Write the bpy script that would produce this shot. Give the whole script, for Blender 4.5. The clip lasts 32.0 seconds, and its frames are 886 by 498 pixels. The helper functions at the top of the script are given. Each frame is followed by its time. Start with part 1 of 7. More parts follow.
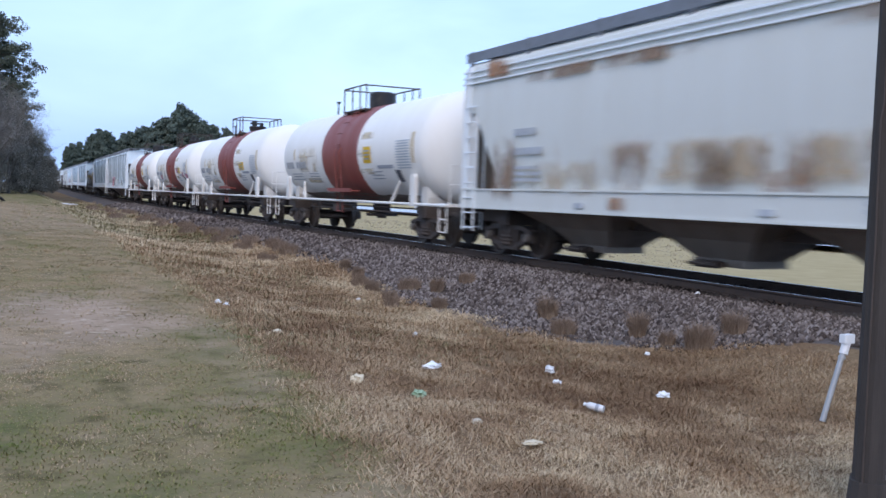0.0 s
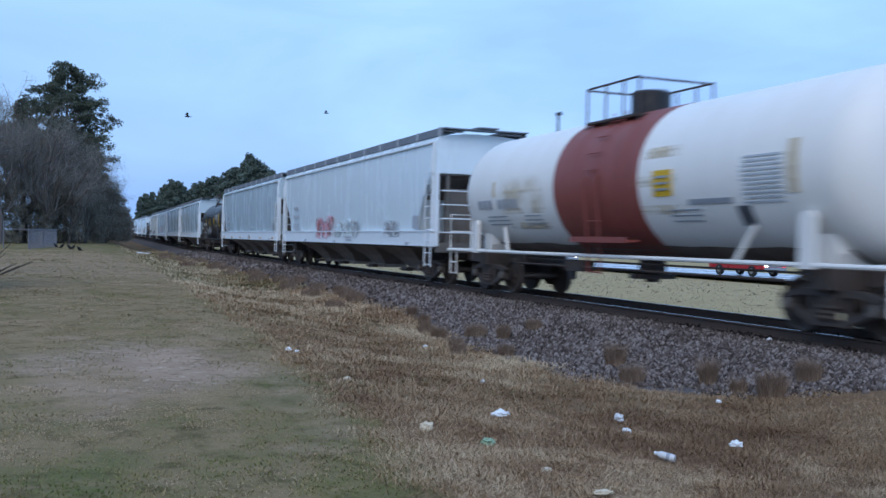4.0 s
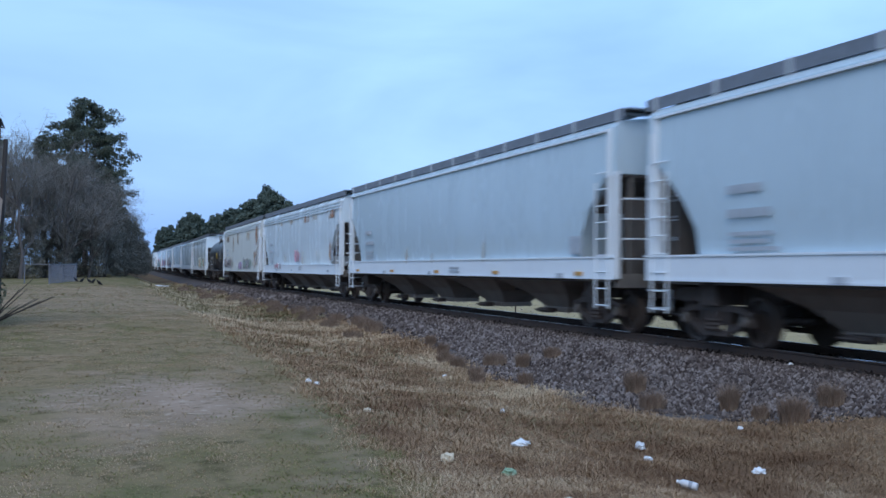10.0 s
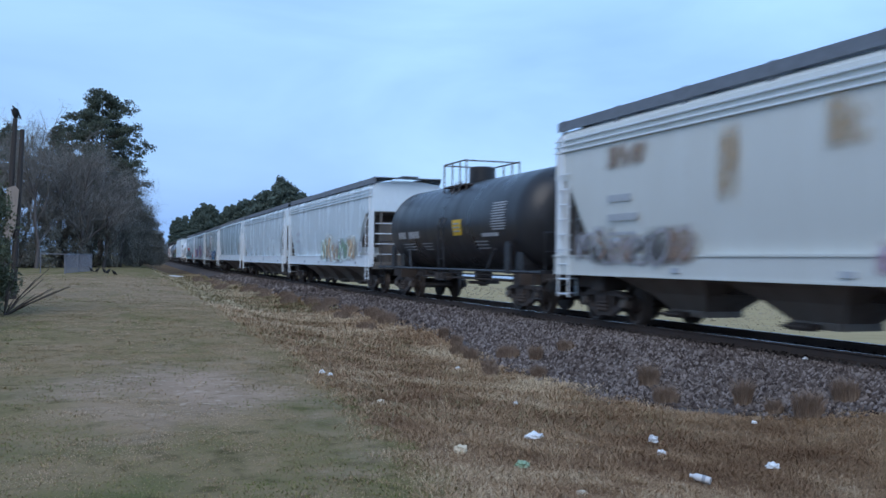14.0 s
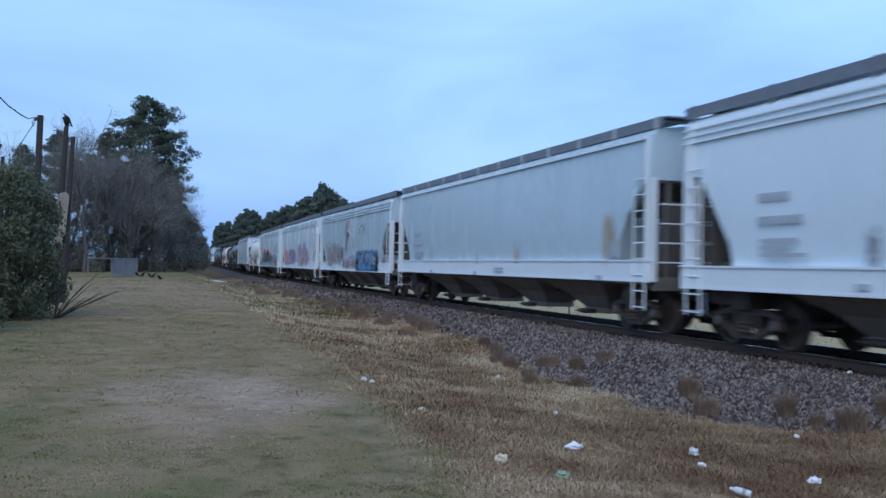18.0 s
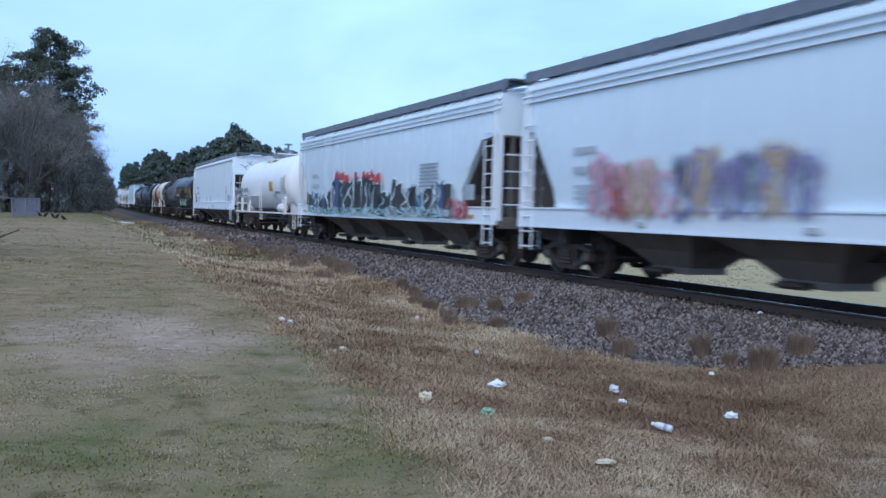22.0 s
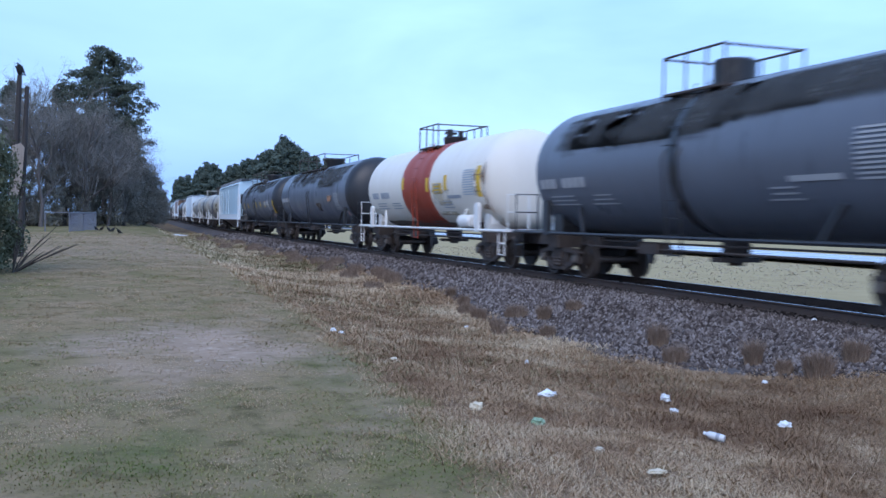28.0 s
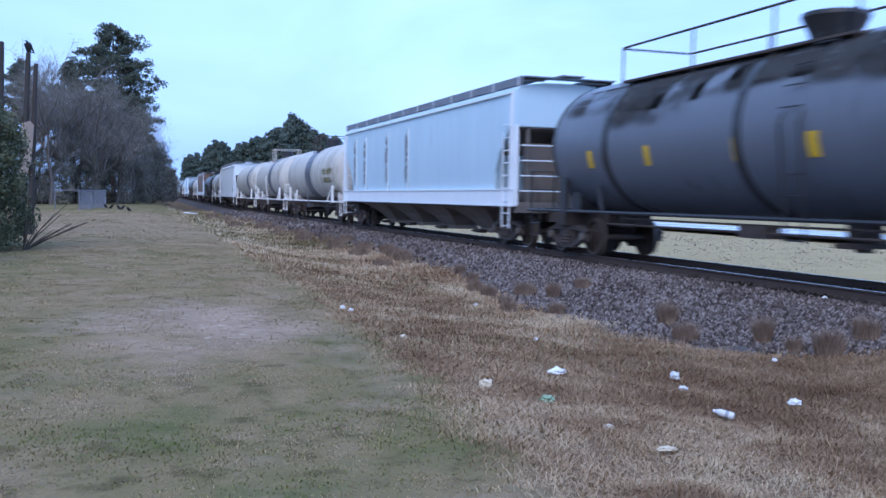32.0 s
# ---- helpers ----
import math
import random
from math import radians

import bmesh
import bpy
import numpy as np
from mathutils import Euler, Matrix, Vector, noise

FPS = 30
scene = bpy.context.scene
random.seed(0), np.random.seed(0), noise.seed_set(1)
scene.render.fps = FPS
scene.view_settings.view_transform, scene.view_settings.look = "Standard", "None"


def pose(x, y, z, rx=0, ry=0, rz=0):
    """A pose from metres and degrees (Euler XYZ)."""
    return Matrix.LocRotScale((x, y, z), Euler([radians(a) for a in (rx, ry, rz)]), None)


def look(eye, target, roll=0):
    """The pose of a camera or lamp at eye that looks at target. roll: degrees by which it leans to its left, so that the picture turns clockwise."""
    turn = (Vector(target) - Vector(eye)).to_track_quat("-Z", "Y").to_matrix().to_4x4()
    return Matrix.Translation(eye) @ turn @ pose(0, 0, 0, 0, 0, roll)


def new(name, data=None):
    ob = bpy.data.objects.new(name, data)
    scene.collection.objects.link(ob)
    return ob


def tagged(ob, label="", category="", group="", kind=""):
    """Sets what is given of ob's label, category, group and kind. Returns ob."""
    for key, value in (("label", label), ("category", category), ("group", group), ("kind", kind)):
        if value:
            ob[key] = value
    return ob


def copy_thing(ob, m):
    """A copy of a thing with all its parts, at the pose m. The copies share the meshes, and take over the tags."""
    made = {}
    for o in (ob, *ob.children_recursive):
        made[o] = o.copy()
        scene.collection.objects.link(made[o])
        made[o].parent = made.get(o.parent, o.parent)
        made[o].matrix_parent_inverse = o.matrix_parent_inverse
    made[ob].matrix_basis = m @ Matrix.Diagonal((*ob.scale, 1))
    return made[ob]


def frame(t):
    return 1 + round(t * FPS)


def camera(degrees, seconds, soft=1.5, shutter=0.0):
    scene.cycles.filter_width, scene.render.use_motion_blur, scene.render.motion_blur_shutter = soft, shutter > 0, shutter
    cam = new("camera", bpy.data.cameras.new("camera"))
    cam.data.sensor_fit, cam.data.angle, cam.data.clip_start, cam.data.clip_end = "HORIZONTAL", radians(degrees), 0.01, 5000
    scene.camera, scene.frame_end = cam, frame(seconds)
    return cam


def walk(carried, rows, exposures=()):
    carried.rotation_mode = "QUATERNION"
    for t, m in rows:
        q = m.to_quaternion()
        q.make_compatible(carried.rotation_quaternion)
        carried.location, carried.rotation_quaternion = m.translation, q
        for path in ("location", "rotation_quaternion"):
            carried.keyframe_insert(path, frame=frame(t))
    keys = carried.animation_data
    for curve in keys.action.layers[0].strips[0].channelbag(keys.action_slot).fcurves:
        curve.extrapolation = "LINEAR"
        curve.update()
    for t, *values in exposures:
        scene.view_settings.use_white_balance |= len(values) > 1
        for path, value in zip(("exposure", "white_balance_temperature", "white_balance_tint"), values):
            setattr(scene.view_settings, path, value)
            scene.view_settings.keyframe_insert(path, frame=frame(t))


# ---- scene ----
# ---- camera: a hand-held phone, standing on the lawn beside the line ----
cam = camera(50.74, 32.0, soft=1.5, shutter=0.5)
# seconds, eye, heading (to the left), pitch, roll
PATH = [
    (0, 0.155, 0.117, 1.352, -25.92, -3.23, 1.74),
    (0.5, 0.156, 0.103, 1.361, -26.05, -2.79, 1.70),
    (1, 0.136, 0.068, 1.348, -24.31, -1.76, 1.26),
    (1.5, 0.120, 0.047, 1.370, -23.82, -0.54, 1.11),
    (2, 0.124, 0.032, 1.373, -23.85, 0.20, 1.47),
    (2.5, 0.115, 0.014, 1.371, -24.06, 0.58, 1.04),
    (3, 0.092, 0.016, 1.380, -22.58, -0.39, 1.09),
    (3.5, 0.089, 0.018, 1.380, -22.44, -0.25, 1.18),
    (4, 0.081, 0.027, 1.386, -21.91, -0.55, 1.15),
    (4.5, 0.089, 0.022, 1.387, -22.07, -0.56, 0.91),
    (6.5, 0.053, -0.018, 1.404, -21.25, 0.66, 0.76),
    (7, 0.074, 0.003, 1.409, -21.42, 0.68, 0.53),
    (7.5, 0.066, -0.002, 1.401, -21.36, 0.75, 0.46),
    (8, 0.067, -0.007, 1.407, -21.21, 0.76, 0.39),
    (8.5, 0.059, -0.016, 1.413, -21.00, 0.82, 0.18),
    (9, 0.053, -0.022, 1.405, -21.02, 0.95, 0.24),
    (9.5, 0.053, -0.026, 1.417, -20.96, 1.17, 0.20),
    (10, 0.050, -0.028, 1.412, -20.85, 1.16, 0.25),
    (10.5, 0.057, -0.020, 1.415, -20.69, 0.96, 0.34),
    (11, 0.048, -0.024, 1.415, -20.60, 0.83, 0.44),
    (11.5, 0.047, -0.026, 1.412, -20.47, 0.64, 0.62),
    (12, 0.051, -0.017, 1.411, -20.31, 0.34, 0.60),
    (12.5, 0.052, -0.020, 1.416, -20.28, 0.32, 0.43),
    (13, 0.048, -0.018, 1.418, -20.31, 0.62, 0.47),
    (13.5, 0.046, -0.031, 1.415, -20.28, 0.81, 0.50),
    (14, 0.039, -0.031, 1.416, -20.04, 0.66, 0.57),
    (14.5, 0.040, -0.024, 1.419, -19.82, 0.23, 0.46),
    (16.5, -0.011, -0.103, 1.449, -18.12, 0.07, 1.14),
    (17, -0.011, -0.124, 1.455, -17.80, 0.64, 0.98),
    (17.5, -0.017, -0.130, 1.453, -17.93, 1.00, 1.14),
    (18, -0.023, -0.145, 1.453, -17.57, 1.05, 1.08),
    (18.5, -0.028, -0.163, 1.461, -17.18, 1.08, 0.94),
    (19, -0.044, -0.172, 1.463, -16.82, 0.68, 0.82),
    (19.5, -0.043, -0.188, 1.461, -16.23, 0.19, 1.25),
    (20, -0.040, -0.201, 1.455, -15.97, -0.45, 1.78),
    (20.5, -0.036, -0.100, 1.431, -17.41, -1.01, 1.09),
    (21, -0.097, 0.001, 1.400, -19.59, -1.50, -0.44),
    (21.5, -0.052, 0.099, 1.360, -22.14, -2.27, 1.13),
    (22, -0.035, 0.106, 1.358, -22.88, -2.20, 1.67),
    (22.5, -0.037, 0.099, 1.361, -22.36, -2.13, 1.21),
    (23, -0.033, 0.102, 1.368, -22.07, -2.23, 0.91),
    (23.5, -0.026, 0.109, 1.362, -22.01, -2.28, 0.79),
    (24, -0.020, 0.122, 1.363, -22.26, -2.37, 1.25),
    (24.5, -0.022, 0.109, 1.365, -22.21, -2.43, 0.93),
    (25, -0.021, 0.114, 1.361, -22.12, -2.52, 0.28),
    (25.5, -0.038, 0.106, 1.366, -21.62, -2.40, 0.60),
    (26, -0.061, 0.066, 1.391, -20.62, -1.71, 1.45),
    (26.5, -0.080, 0.042, 1.392, -19.93, -1.73, 1.26),
    (28.5, -0.074, 0.022, 1.392, -19.94, -1.76, 0.83),
    (29, -0.075, 0.028, 1.392, -19.98, -1.87, 0.95),
    (29.5, -0.069, 0.039, 1.396, -19.99, -2.17, 1.17),
    (30, -0.061, 0.052, 1.385, -20.00, -2.42, 1.24),
    (30.5, -0.070, 0.046, 1.384, -19.83, -2.36, 0.89),
    (31, -0.068, 0.048, 1.383, -19.83, -2.51, 0.90),
    (31.5, -0.067, 0.050, 1.386, -19.66, -2.89, 0.65),
    (32, -0.077, 0.039, 1.387, -19.39, -3.12, 0.86),
]


def stand(x, y, z, heading, pitch, roll):
    return pose(x, y, z, 0, 0, heading) @ pose(0, 0, 0, 90 + pitch) @ pose(0, 0, 0, 0, 0, roll)


walk(cam, [(t, stand(*row)) for t, *row in PATH],
     [(0.0, 0.74, 7250, 18), (0.5, 0.68, 7100, 17), (1.5, 0.44, 6780, 14), (3.0, 0.28, 6420, 11), (9.0, 0.29, 6360, 10), (14.0, 0.27, 6420, 10), (17.5, 0.22, 6320, 10), (19.3, 0.25, 6320, 10), (20.2, 0.42, 6340, 11), (21.5, 0.60, 6350, 11), (25.0, 0.60, 6200, 12), (29.0, 0.68, 6010, 17), (32.0, 0.76, 5940, 20)])

# ---- light: a grey-blue overcast sky and a very soft sun behind the camera ----
world = bpy.data.worlds.new("overcast")
scene.world = world
world.use_nodes = True
wn, wl = world.node_tree.nodes, world.node_tree.links
sky = wn.new("ShaderNodeTexSky")
sky.sky_type, sky.sun_disc = "NISHITA", False
sky.sun_elevation, sky.sun_rotation = radians(32), radians(205)
sky.air_density, sky.dust_density, sky.ozone_density = 1.6, 3.0, 2.0
scaled = wn.new("ShaderNodeVectorMath")
scaled.operation = "SCALE"
scaled.inputs["Scale"].default_value = 0.10
wl.new(sky.outputs[0], scaled.inputs[0])
cloud = wn.new("ShaderNodeTexNoise")
cloud.inputs["Scale"].default_value, cloud.inputs["Detail"].default_value = 2.6, 5.0
cloud.inputs["Roughness"].default_value, cloud.inputs["Distortion"].default_value = 0.5, 0.5
ramp = wn.new("ShaderNodeValToRGB")
ramp.color_ramp.elements[0].position, ramp.color_ramp.elements[0].color = 0.36, (0.262, 0.482, 0.955, 1)
ramp.color_ramp.elements[1].position, ramp.color_ramp.elements[1].color = 0.66, (0.388, 0.665, 1.08, 1)
over = wn.new("ShaderNodeTexCoord")
banks = wn.new("ShaderNodeMapping")
banks.inputs["Scale"].default_value = (0.8, 0.8, 2.6)
wl.new(over.outputs["Generated"], banks.inputs[0])
wl.new(banks.outputs[0], cloud.inputs["Vector"])
wl.new(cloud.outputs[0], ramp.inputs[0])
blend = wn.new("ShaderNodeMixRGB")
blend.inputs[0].default_value = 0.86
wl.new(scaled.outputs[0], blend.inputs[1])
wl.new(ramp.outputs[0], blend.inputs[2])
aside = wn.new("ShaderNodeSeparateXYZ")
wl.new(over.outputs["Generated"], aside.inputs[0])
lift = wn.new("ShaderNodeMapRange")
lift.inputs[1].default_value, lift.inputs[2].default_value, lift.inputs[3].default_value, lift.inputs[4].default_value = -0.6, 1.0, 0.84, 1.22
wl.new(aside.outputs[0], lift.inputs[0])
open_side = wn.new("ShaderNodeVectorMath")
open_side.operation = "SCALE"
wl.new(blend.outputs[0], open_side.inputs[0])
wl.new(lift.outputs[0], open_side.inputs["Scale"])
wl.new(open_side.outputs[0], wn["Background"].inputs[0])
wn["Background"].inputs[1].default_value = 1.0
sun = new("sun", bpy.data.lights.new("sun", "SUN"))
sun.data.energy, sun.data.angle, sun.data.color = 0.9, radians(40), (1.0, 0.97, 0.95)
sun.matrix_basis = look((-30, -40, 45), (0, 0, 0))

# ---- plan ----
TRACK_X = 12.15          # centre line of the track, beside the camera
BEND_Y, BEND_R, BEND_LEN = 35.0, 1900.0, 56.0


def line(s):
    """Place and turn to the right (radians) of the track's centre line, s metres ahead of the camera."""
    if s <= BEND_Y:
        return TRACK_X, s, 0.0
    a = min(s - BEND_Y, BEND_LEN) / BEND_R
    x, y = TRACK_X + BEND_R * (1 - math.cos(a)), BEND_Y + BEND_R * math.sin(a)
    rest = max(0.0, s - BEND_Y - BEND_LEN)
    return x + rest * math.sin(a), y + rest * math.cos(a), a


def grade(s):
    """Height of the rail head: level beside the camera, climbing gently far ahead."""
    return 0.0025 * max(0.0, min(s, 400.0) - 110.0)


def centre_x(y):
    return line(y)[0]


def smooth(a, b, v):
    v = min(1.0, max(0.0, (v - a) / (b - a)))
    return v * v * (3 - 2 * v)


def edge_of_lawn(y):
    """The x at which mown lawn gives way to rough brown grass."""
    e = 1.95 + 0.094 * min(y, 14.4) + 0.037 * min(7.0, max(0.0, y - 14.4)) + 0.024 * min(75.0, max(0.0, y - 21.4))
    return e + 0.20 * noise.noise((y * 0.55, 1.7, 0)) + 0.16 * noise.noise((y * 1.9, 4.2, 0)) + 0.10 * noise.noise((y * 5.0, 9.1, 0))


TOE = ((0.0, -2.6), (8.4, -2.7), (9.2, -3.4), (10.0, -4.1), (11.0, -4.7), (13.0, -5.1), (17.0, -4.9), (22.0, -3.9), (30.0, -3.6), (400.0, -3.5))


def toe(y):
    """How far from the centre line the ballast gives way to grass."""
    return float(np.interp(y, [p[0] for p in TOE], [p[1] for p in TOE]))


def height(x, y):
    """Height of the ground; the rail head is at 0."""
    u = x - centre_x(y)
    z = -0.27
    if u < 0:
        z = -0.20 + (-0.42) * smooth(-1.7, -4.8, u) + 0.34 * smooth(-5.5, -10.5, u) + 0.00484 * max(0.0, min(y, 300.0)) * smooth(-6.0, -9.0, u)
    else:
        z = -0.20 + (-0.55) * smooth(1.5, 5.0, u) - 0.25 * smooth(8, 30, u) + 0.25 * smooth(32, 40, u)
    z += grade(y)
    near = math.exp(-((x - 4) ** 2 + (y - 10) ** 2) / 600.0)
    if u < -4.2 and x > 1.5 and y < 60:
        k = smooth(-4.2, -5.2, u) * smooth(edge_of_lawn(y) - 0.3, edge_of_lawn(y) + 0.6, x) * (1 - smooth(30, 60, y))
        z += k * (0.055 * noise.noise((x * 1.5, y * 1.5, 31)) + 0.045 * noise.noise((x * 3.4, y * 3.4, 32)))
    if abs(u) > 4.2:
        z += 0.035 * near * (noise.noise((x * 0.9, y * 0.9, 0)) + 0.5 * noise.noise((x * 2.3, y * 2.3, 3)))
    return z


# ---- materials ----
def material(name, base, second=None, rough=0.7, metal=0.0, scale=6.0, fine=60.0, bump=0.15, amount=0.6, dirt=None, dirt_scale=1.2, dirt_low=0.5, stretch=(1, 1, 1), vary=0.0, spec=0.4):
    """Base colour that drifts to a second one at two scales, with dirt in patches, relief and uneven gloss."""
    m = bpy.data.materials.new(name)
    m.use_nodes = True
    nt = m.node_tree
    n, l = nt.nodes, nt.links
    bsdf = n["Principled BSDF"]
    co = n.new("ShaderNodeTexCoord")
    mp = n.new("ShaderNodeMapping")
    mp.inputs["Scale"].default_value = stretch
    l.new(co.outputs["Object"], mp.inputs[0])
    second = second or tuple(c * 0.7 for c in base)

    def noisy(s, detail=4.0, rough_=0.6):
        t = n.new("ShaderNodeTexNoise")
        t.inputs["Scale"].default_value, t.inputs["Detail"].default_value, t.inputs["Roughness"].default_value = s, detail, rough_
        l.new(mp.outputs[0], t.inputs["Vector"])
        return t.outputs[0]

    def ranged(value, a, b, to0=0.0, to1=1.0):
        r = n.new("ShaderNodeMapRange")
        r.inputs[1].default_value, r.inputs[2].default_value, r.inputs[3].default_value, r.inputs[4].default_value = a, b, to0, to1
        l.new(value, r.inputs[0])
        return r.outputs[0]

    def mixed(fac, a, b):
        x = n.new("ShaderNodeMixRGB")
        l.new(fac, x.inputs[0])
        for i, v in ((1, a), (2, b)):
            if isinstance(v, tuple):
                x.inputs[i].default_value = (*v, 1)
            else:
                l.new(v, x.inputs[i])
        return x.outputs[0]

    small, large = noisy(fine), noisy(scale)
    colour = mixed(ranged(large, 0.35, 0.65, 0, amount), base, second)
    colour = mixed(ranged(small, 0.3, 0.75, 0, amount * 0.6), colour, second)
    if dirt:
        colour = mixed(ranged(noisy(dirt_scale, 6.0, 0.7), dirt_low, dirt_low + 0.22), colour, dirt)
    if vary:
        info = n.new("ShaderNodeObjectInfo")
        hsv = n.new("ShaderNodeHueSaturation")
        l.new(ranged(info.outputs["Random"], 0, 1, 1 - vary, 1 + vary), hsv.inputs["Value"])
        l.new(colour, hsv.inputs["Color"])
        colour = hsv.outputs[0]
    l.new(colour, bsdf.inputs["Base Color"])
    bsdf.inputs["Metallic"].default_value = metal
    bsdf.inputs["Specular IOR Level"].default_value = spec
    l.new(ranged(large, 0.3, 0.7, max(0.05, rough - 0.12), min(1.0, rough + 0.12)), bsdf.inputs["Roughness"])
    if bump:
        b = n.new("ShaderNodeBump")
        b.inputs["Strength"].default_value, b.inputs["Distance"].default_value = bump, 0.02
        l.new(small, b.inputs["Height"])
        l.new(b.outputs[0], bsdf.inputs["Normal"])
    return m


STEEL_DARK = material("running_gear_steel", (0.048, 0.039, 0.036), (0.095, 0.074, 0.063), rough=0.8, scale=3, dirt=(0.105, 0.080, 0.064), dirt_low=0.55)
WHEEL = material("wheel_steel", (0.075, 0.060, 0.052), (0.125, 0.095, 0.078), rough=0.6, metal=0.35)
BRIGHT = material("bright_steel", (0.5, 0.5, 0.5), rough=0.3, metal=0.9, scale=30)
RAIL = material("rusty_rail_steel", (0.045, 0.032, 0.027), (0.09, 0.06, 0.045), rough=0.8, scale=8)
RAIL_HEAD = material("worn_rail_head", (0.42, 0.42, 0.43), (0.25, 0.24, 0.24), rough=0.28, metal=0.9, scale=2)
TIE = material("creosoted_timber", (0.045, 0.036, 0.03), (0.10, 0.085, 0.07), rough=0.9, stretch=(0.6, 6, 1), vary=0.35)
YELLOW = material("yellow_sheeting", (0.75, 0.47, 0.02), (0.55, 0.33, 0.02), rough=0.5)
AMBER = material("dull_amber_sheeting", (0.60, 0.34, 0.10), (0.48, 0.27, 0.09), rough=0.5)
INK = material("faded_stencil_paint", (0.24, 0.26, 0.30), (0.36, 0.39, 0.43), rough=0.6, fine=25, amount=0.9)
INK_BLACK = material("black_stencil_paint", (0.05, 0.055, 0.07), (0.12, 0.13, 0.15), rough=0.6, fine=25)
PALE_INK = material("pale_stencil_paint", (0.40, 0.41, 0.43), (0.4, 0.4, 0.4), rough=0.6, fine=25, amount=0.9)
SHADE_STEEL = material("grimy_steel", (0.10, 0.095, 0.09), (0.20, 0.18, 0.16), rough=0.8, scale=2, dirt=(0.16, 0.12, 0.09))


# ---- mesh building ----
class Shape:
    """Collects vertices and faces."""

    def __init__(self):
        self.v, self.f = [], []

    def add(self, verts, faces):
        k = len(self.v)
        self.v += [tuple(p) for p in verts]
        self.f += [tuple(i + k for i in f) for f in faces]
        return self

    def box(self, x0, x1, y0, y1, z0, z1, c=0.0):
        if c <= 0:
            return self.add([(x, y, z) for z in (z0, z1) for y in (y0, y1) for x in (x0, x1)],
                            [(0, 2, 3, 1), (4, 5, 7, 6), (0, 1, 5, 4), (2, 6, 7, 3), (0, 4, 6, 2), (1, 3, 7, 5)])
        ring = [(x0 + c, y0), (x1 - c, y0), (x1, y0 + c), (x1, y1 - c), (x1 - c, y1), (x0 + c, y1), (x0, y1 - c), (x0, y0 + c)]
        return self.add([(x, y, z) for z in (z0, z1) for x, y in ring],
                        [tuple(range(7, -1, -1)), tuple(range(8, 16))] + [(i, (i + 1) % 8, (i + 1) % 8 + 8, i + 8) for i in range(8)])

    def prism(self, outline, a0, a1, axis="x"):
        """An outline of (y, z), (x, z) or (x, y) pairs, drawn out along the axis x, y or z."""
        put = {"x": lambda p, a: (a, p[0], p[1]), "y": lambda p, a: (p[0], a, p[1]), "z": lambda p, a: (p[0], p[1], a)}[axis]
        k = len(outline)
        return self.add([put(p, a) for a in (a0, a1) for p in outline],
                        [tuple(range(k - 1, -1, -1)), tuple(range(k, 2 * k))] + [(i, (i + 1) % k, (i + 1) % k + k, i + k) for i in range(k)])

    def loft(self, rings, closed=True, caps=True):
        k = len(rings[0])
        verts = [p for r in rings for p in r]
        faces = []
        for j in range(len(rings) - 1):
            for i in range(k if closed else k - 1):
                a, b = j * k + i, j * k + (i + 1) % k
                faces.append((a, b, b + k, a + k))
        if caps:
            faces += [tuple(range(k - 1, -1, -1)), tuple(range((len(rings) - 1) * k, len(rings) * k))]
        return self.add(verts, faces)

    def tube(self, points, r, sides=6, taper=1.0):
        points = [Vector(p) for p in points]
        rings = []
        for i, p in enumerate(points):
            d = (points[min(i + 1, len(points) - 1)] - points[max(i - 1, 0)]).normalized()
            a = d.cross(Vector((0, 0, 1)) if abs(d.z) < 0.9 else Vector((1, 0, 0))).normalized()
            b = d.cross(a)
            rr = r * (1 + (taper - 1) * i / max(1, len(points) - 1))
            rings.append([p + rr * (math.cos(t) * a + math.sin(t) * b) for t in [2 * math.pi * q / sides for q in range(sides)]])
        return self.loft(rings)

    def lathe(self, profile, axis="y", centre=(0, 0, 0), sides=32):
        """A profile of (radius, along) turned round an axis."""
        rings = []
        for r, a in profile:
            ring = []
            for q in range(sides):
                t = 2 * math.pi * q / sides
                c, s = r * math.cos(t), r * math.sin(t)
                p = {"y": (c, a, s), "x": (a, c, s), "z": (c, s, a)}[axis]
                ring.append((p[0] + centre[0], p[1] + centre[1], p[2] + centre[2]))
            rings.append(ring)
        return self.loft(rings)

    def mesh(self, name, mat, round_=False):
        me = bpy.data.meshes.new(name)
        me.from_pydata(self.v, [], self.f)
        bm = bmesh.new()
        bm.from_mesh(me)
        bmesh.ops.recalc_face_normals(bm, faces=bm.faces)
        bm.to_mesh(me)
        bm.free()
        if mat:
            me.materials.append(mat)
        if round_:
            me.polygons.foreach_set("use_smooth", [True] * len(me.polygons))
            me.set_sharp_from_angle(angle=radians(35))
        return me


def part(name, shape, mat, parent=None, label="", round_=False):
    me = shape if isinstance(shape, bpy.types.Mesh) else shape.mesh(name, mat, round_)
    ob = new(name, me)
    ob.parent = parent
    if label:
        ob["label"] = label
    return ob


def root(name, label, category, group="", kind=""):
    return tagged(new(name), label, category, group, kind)


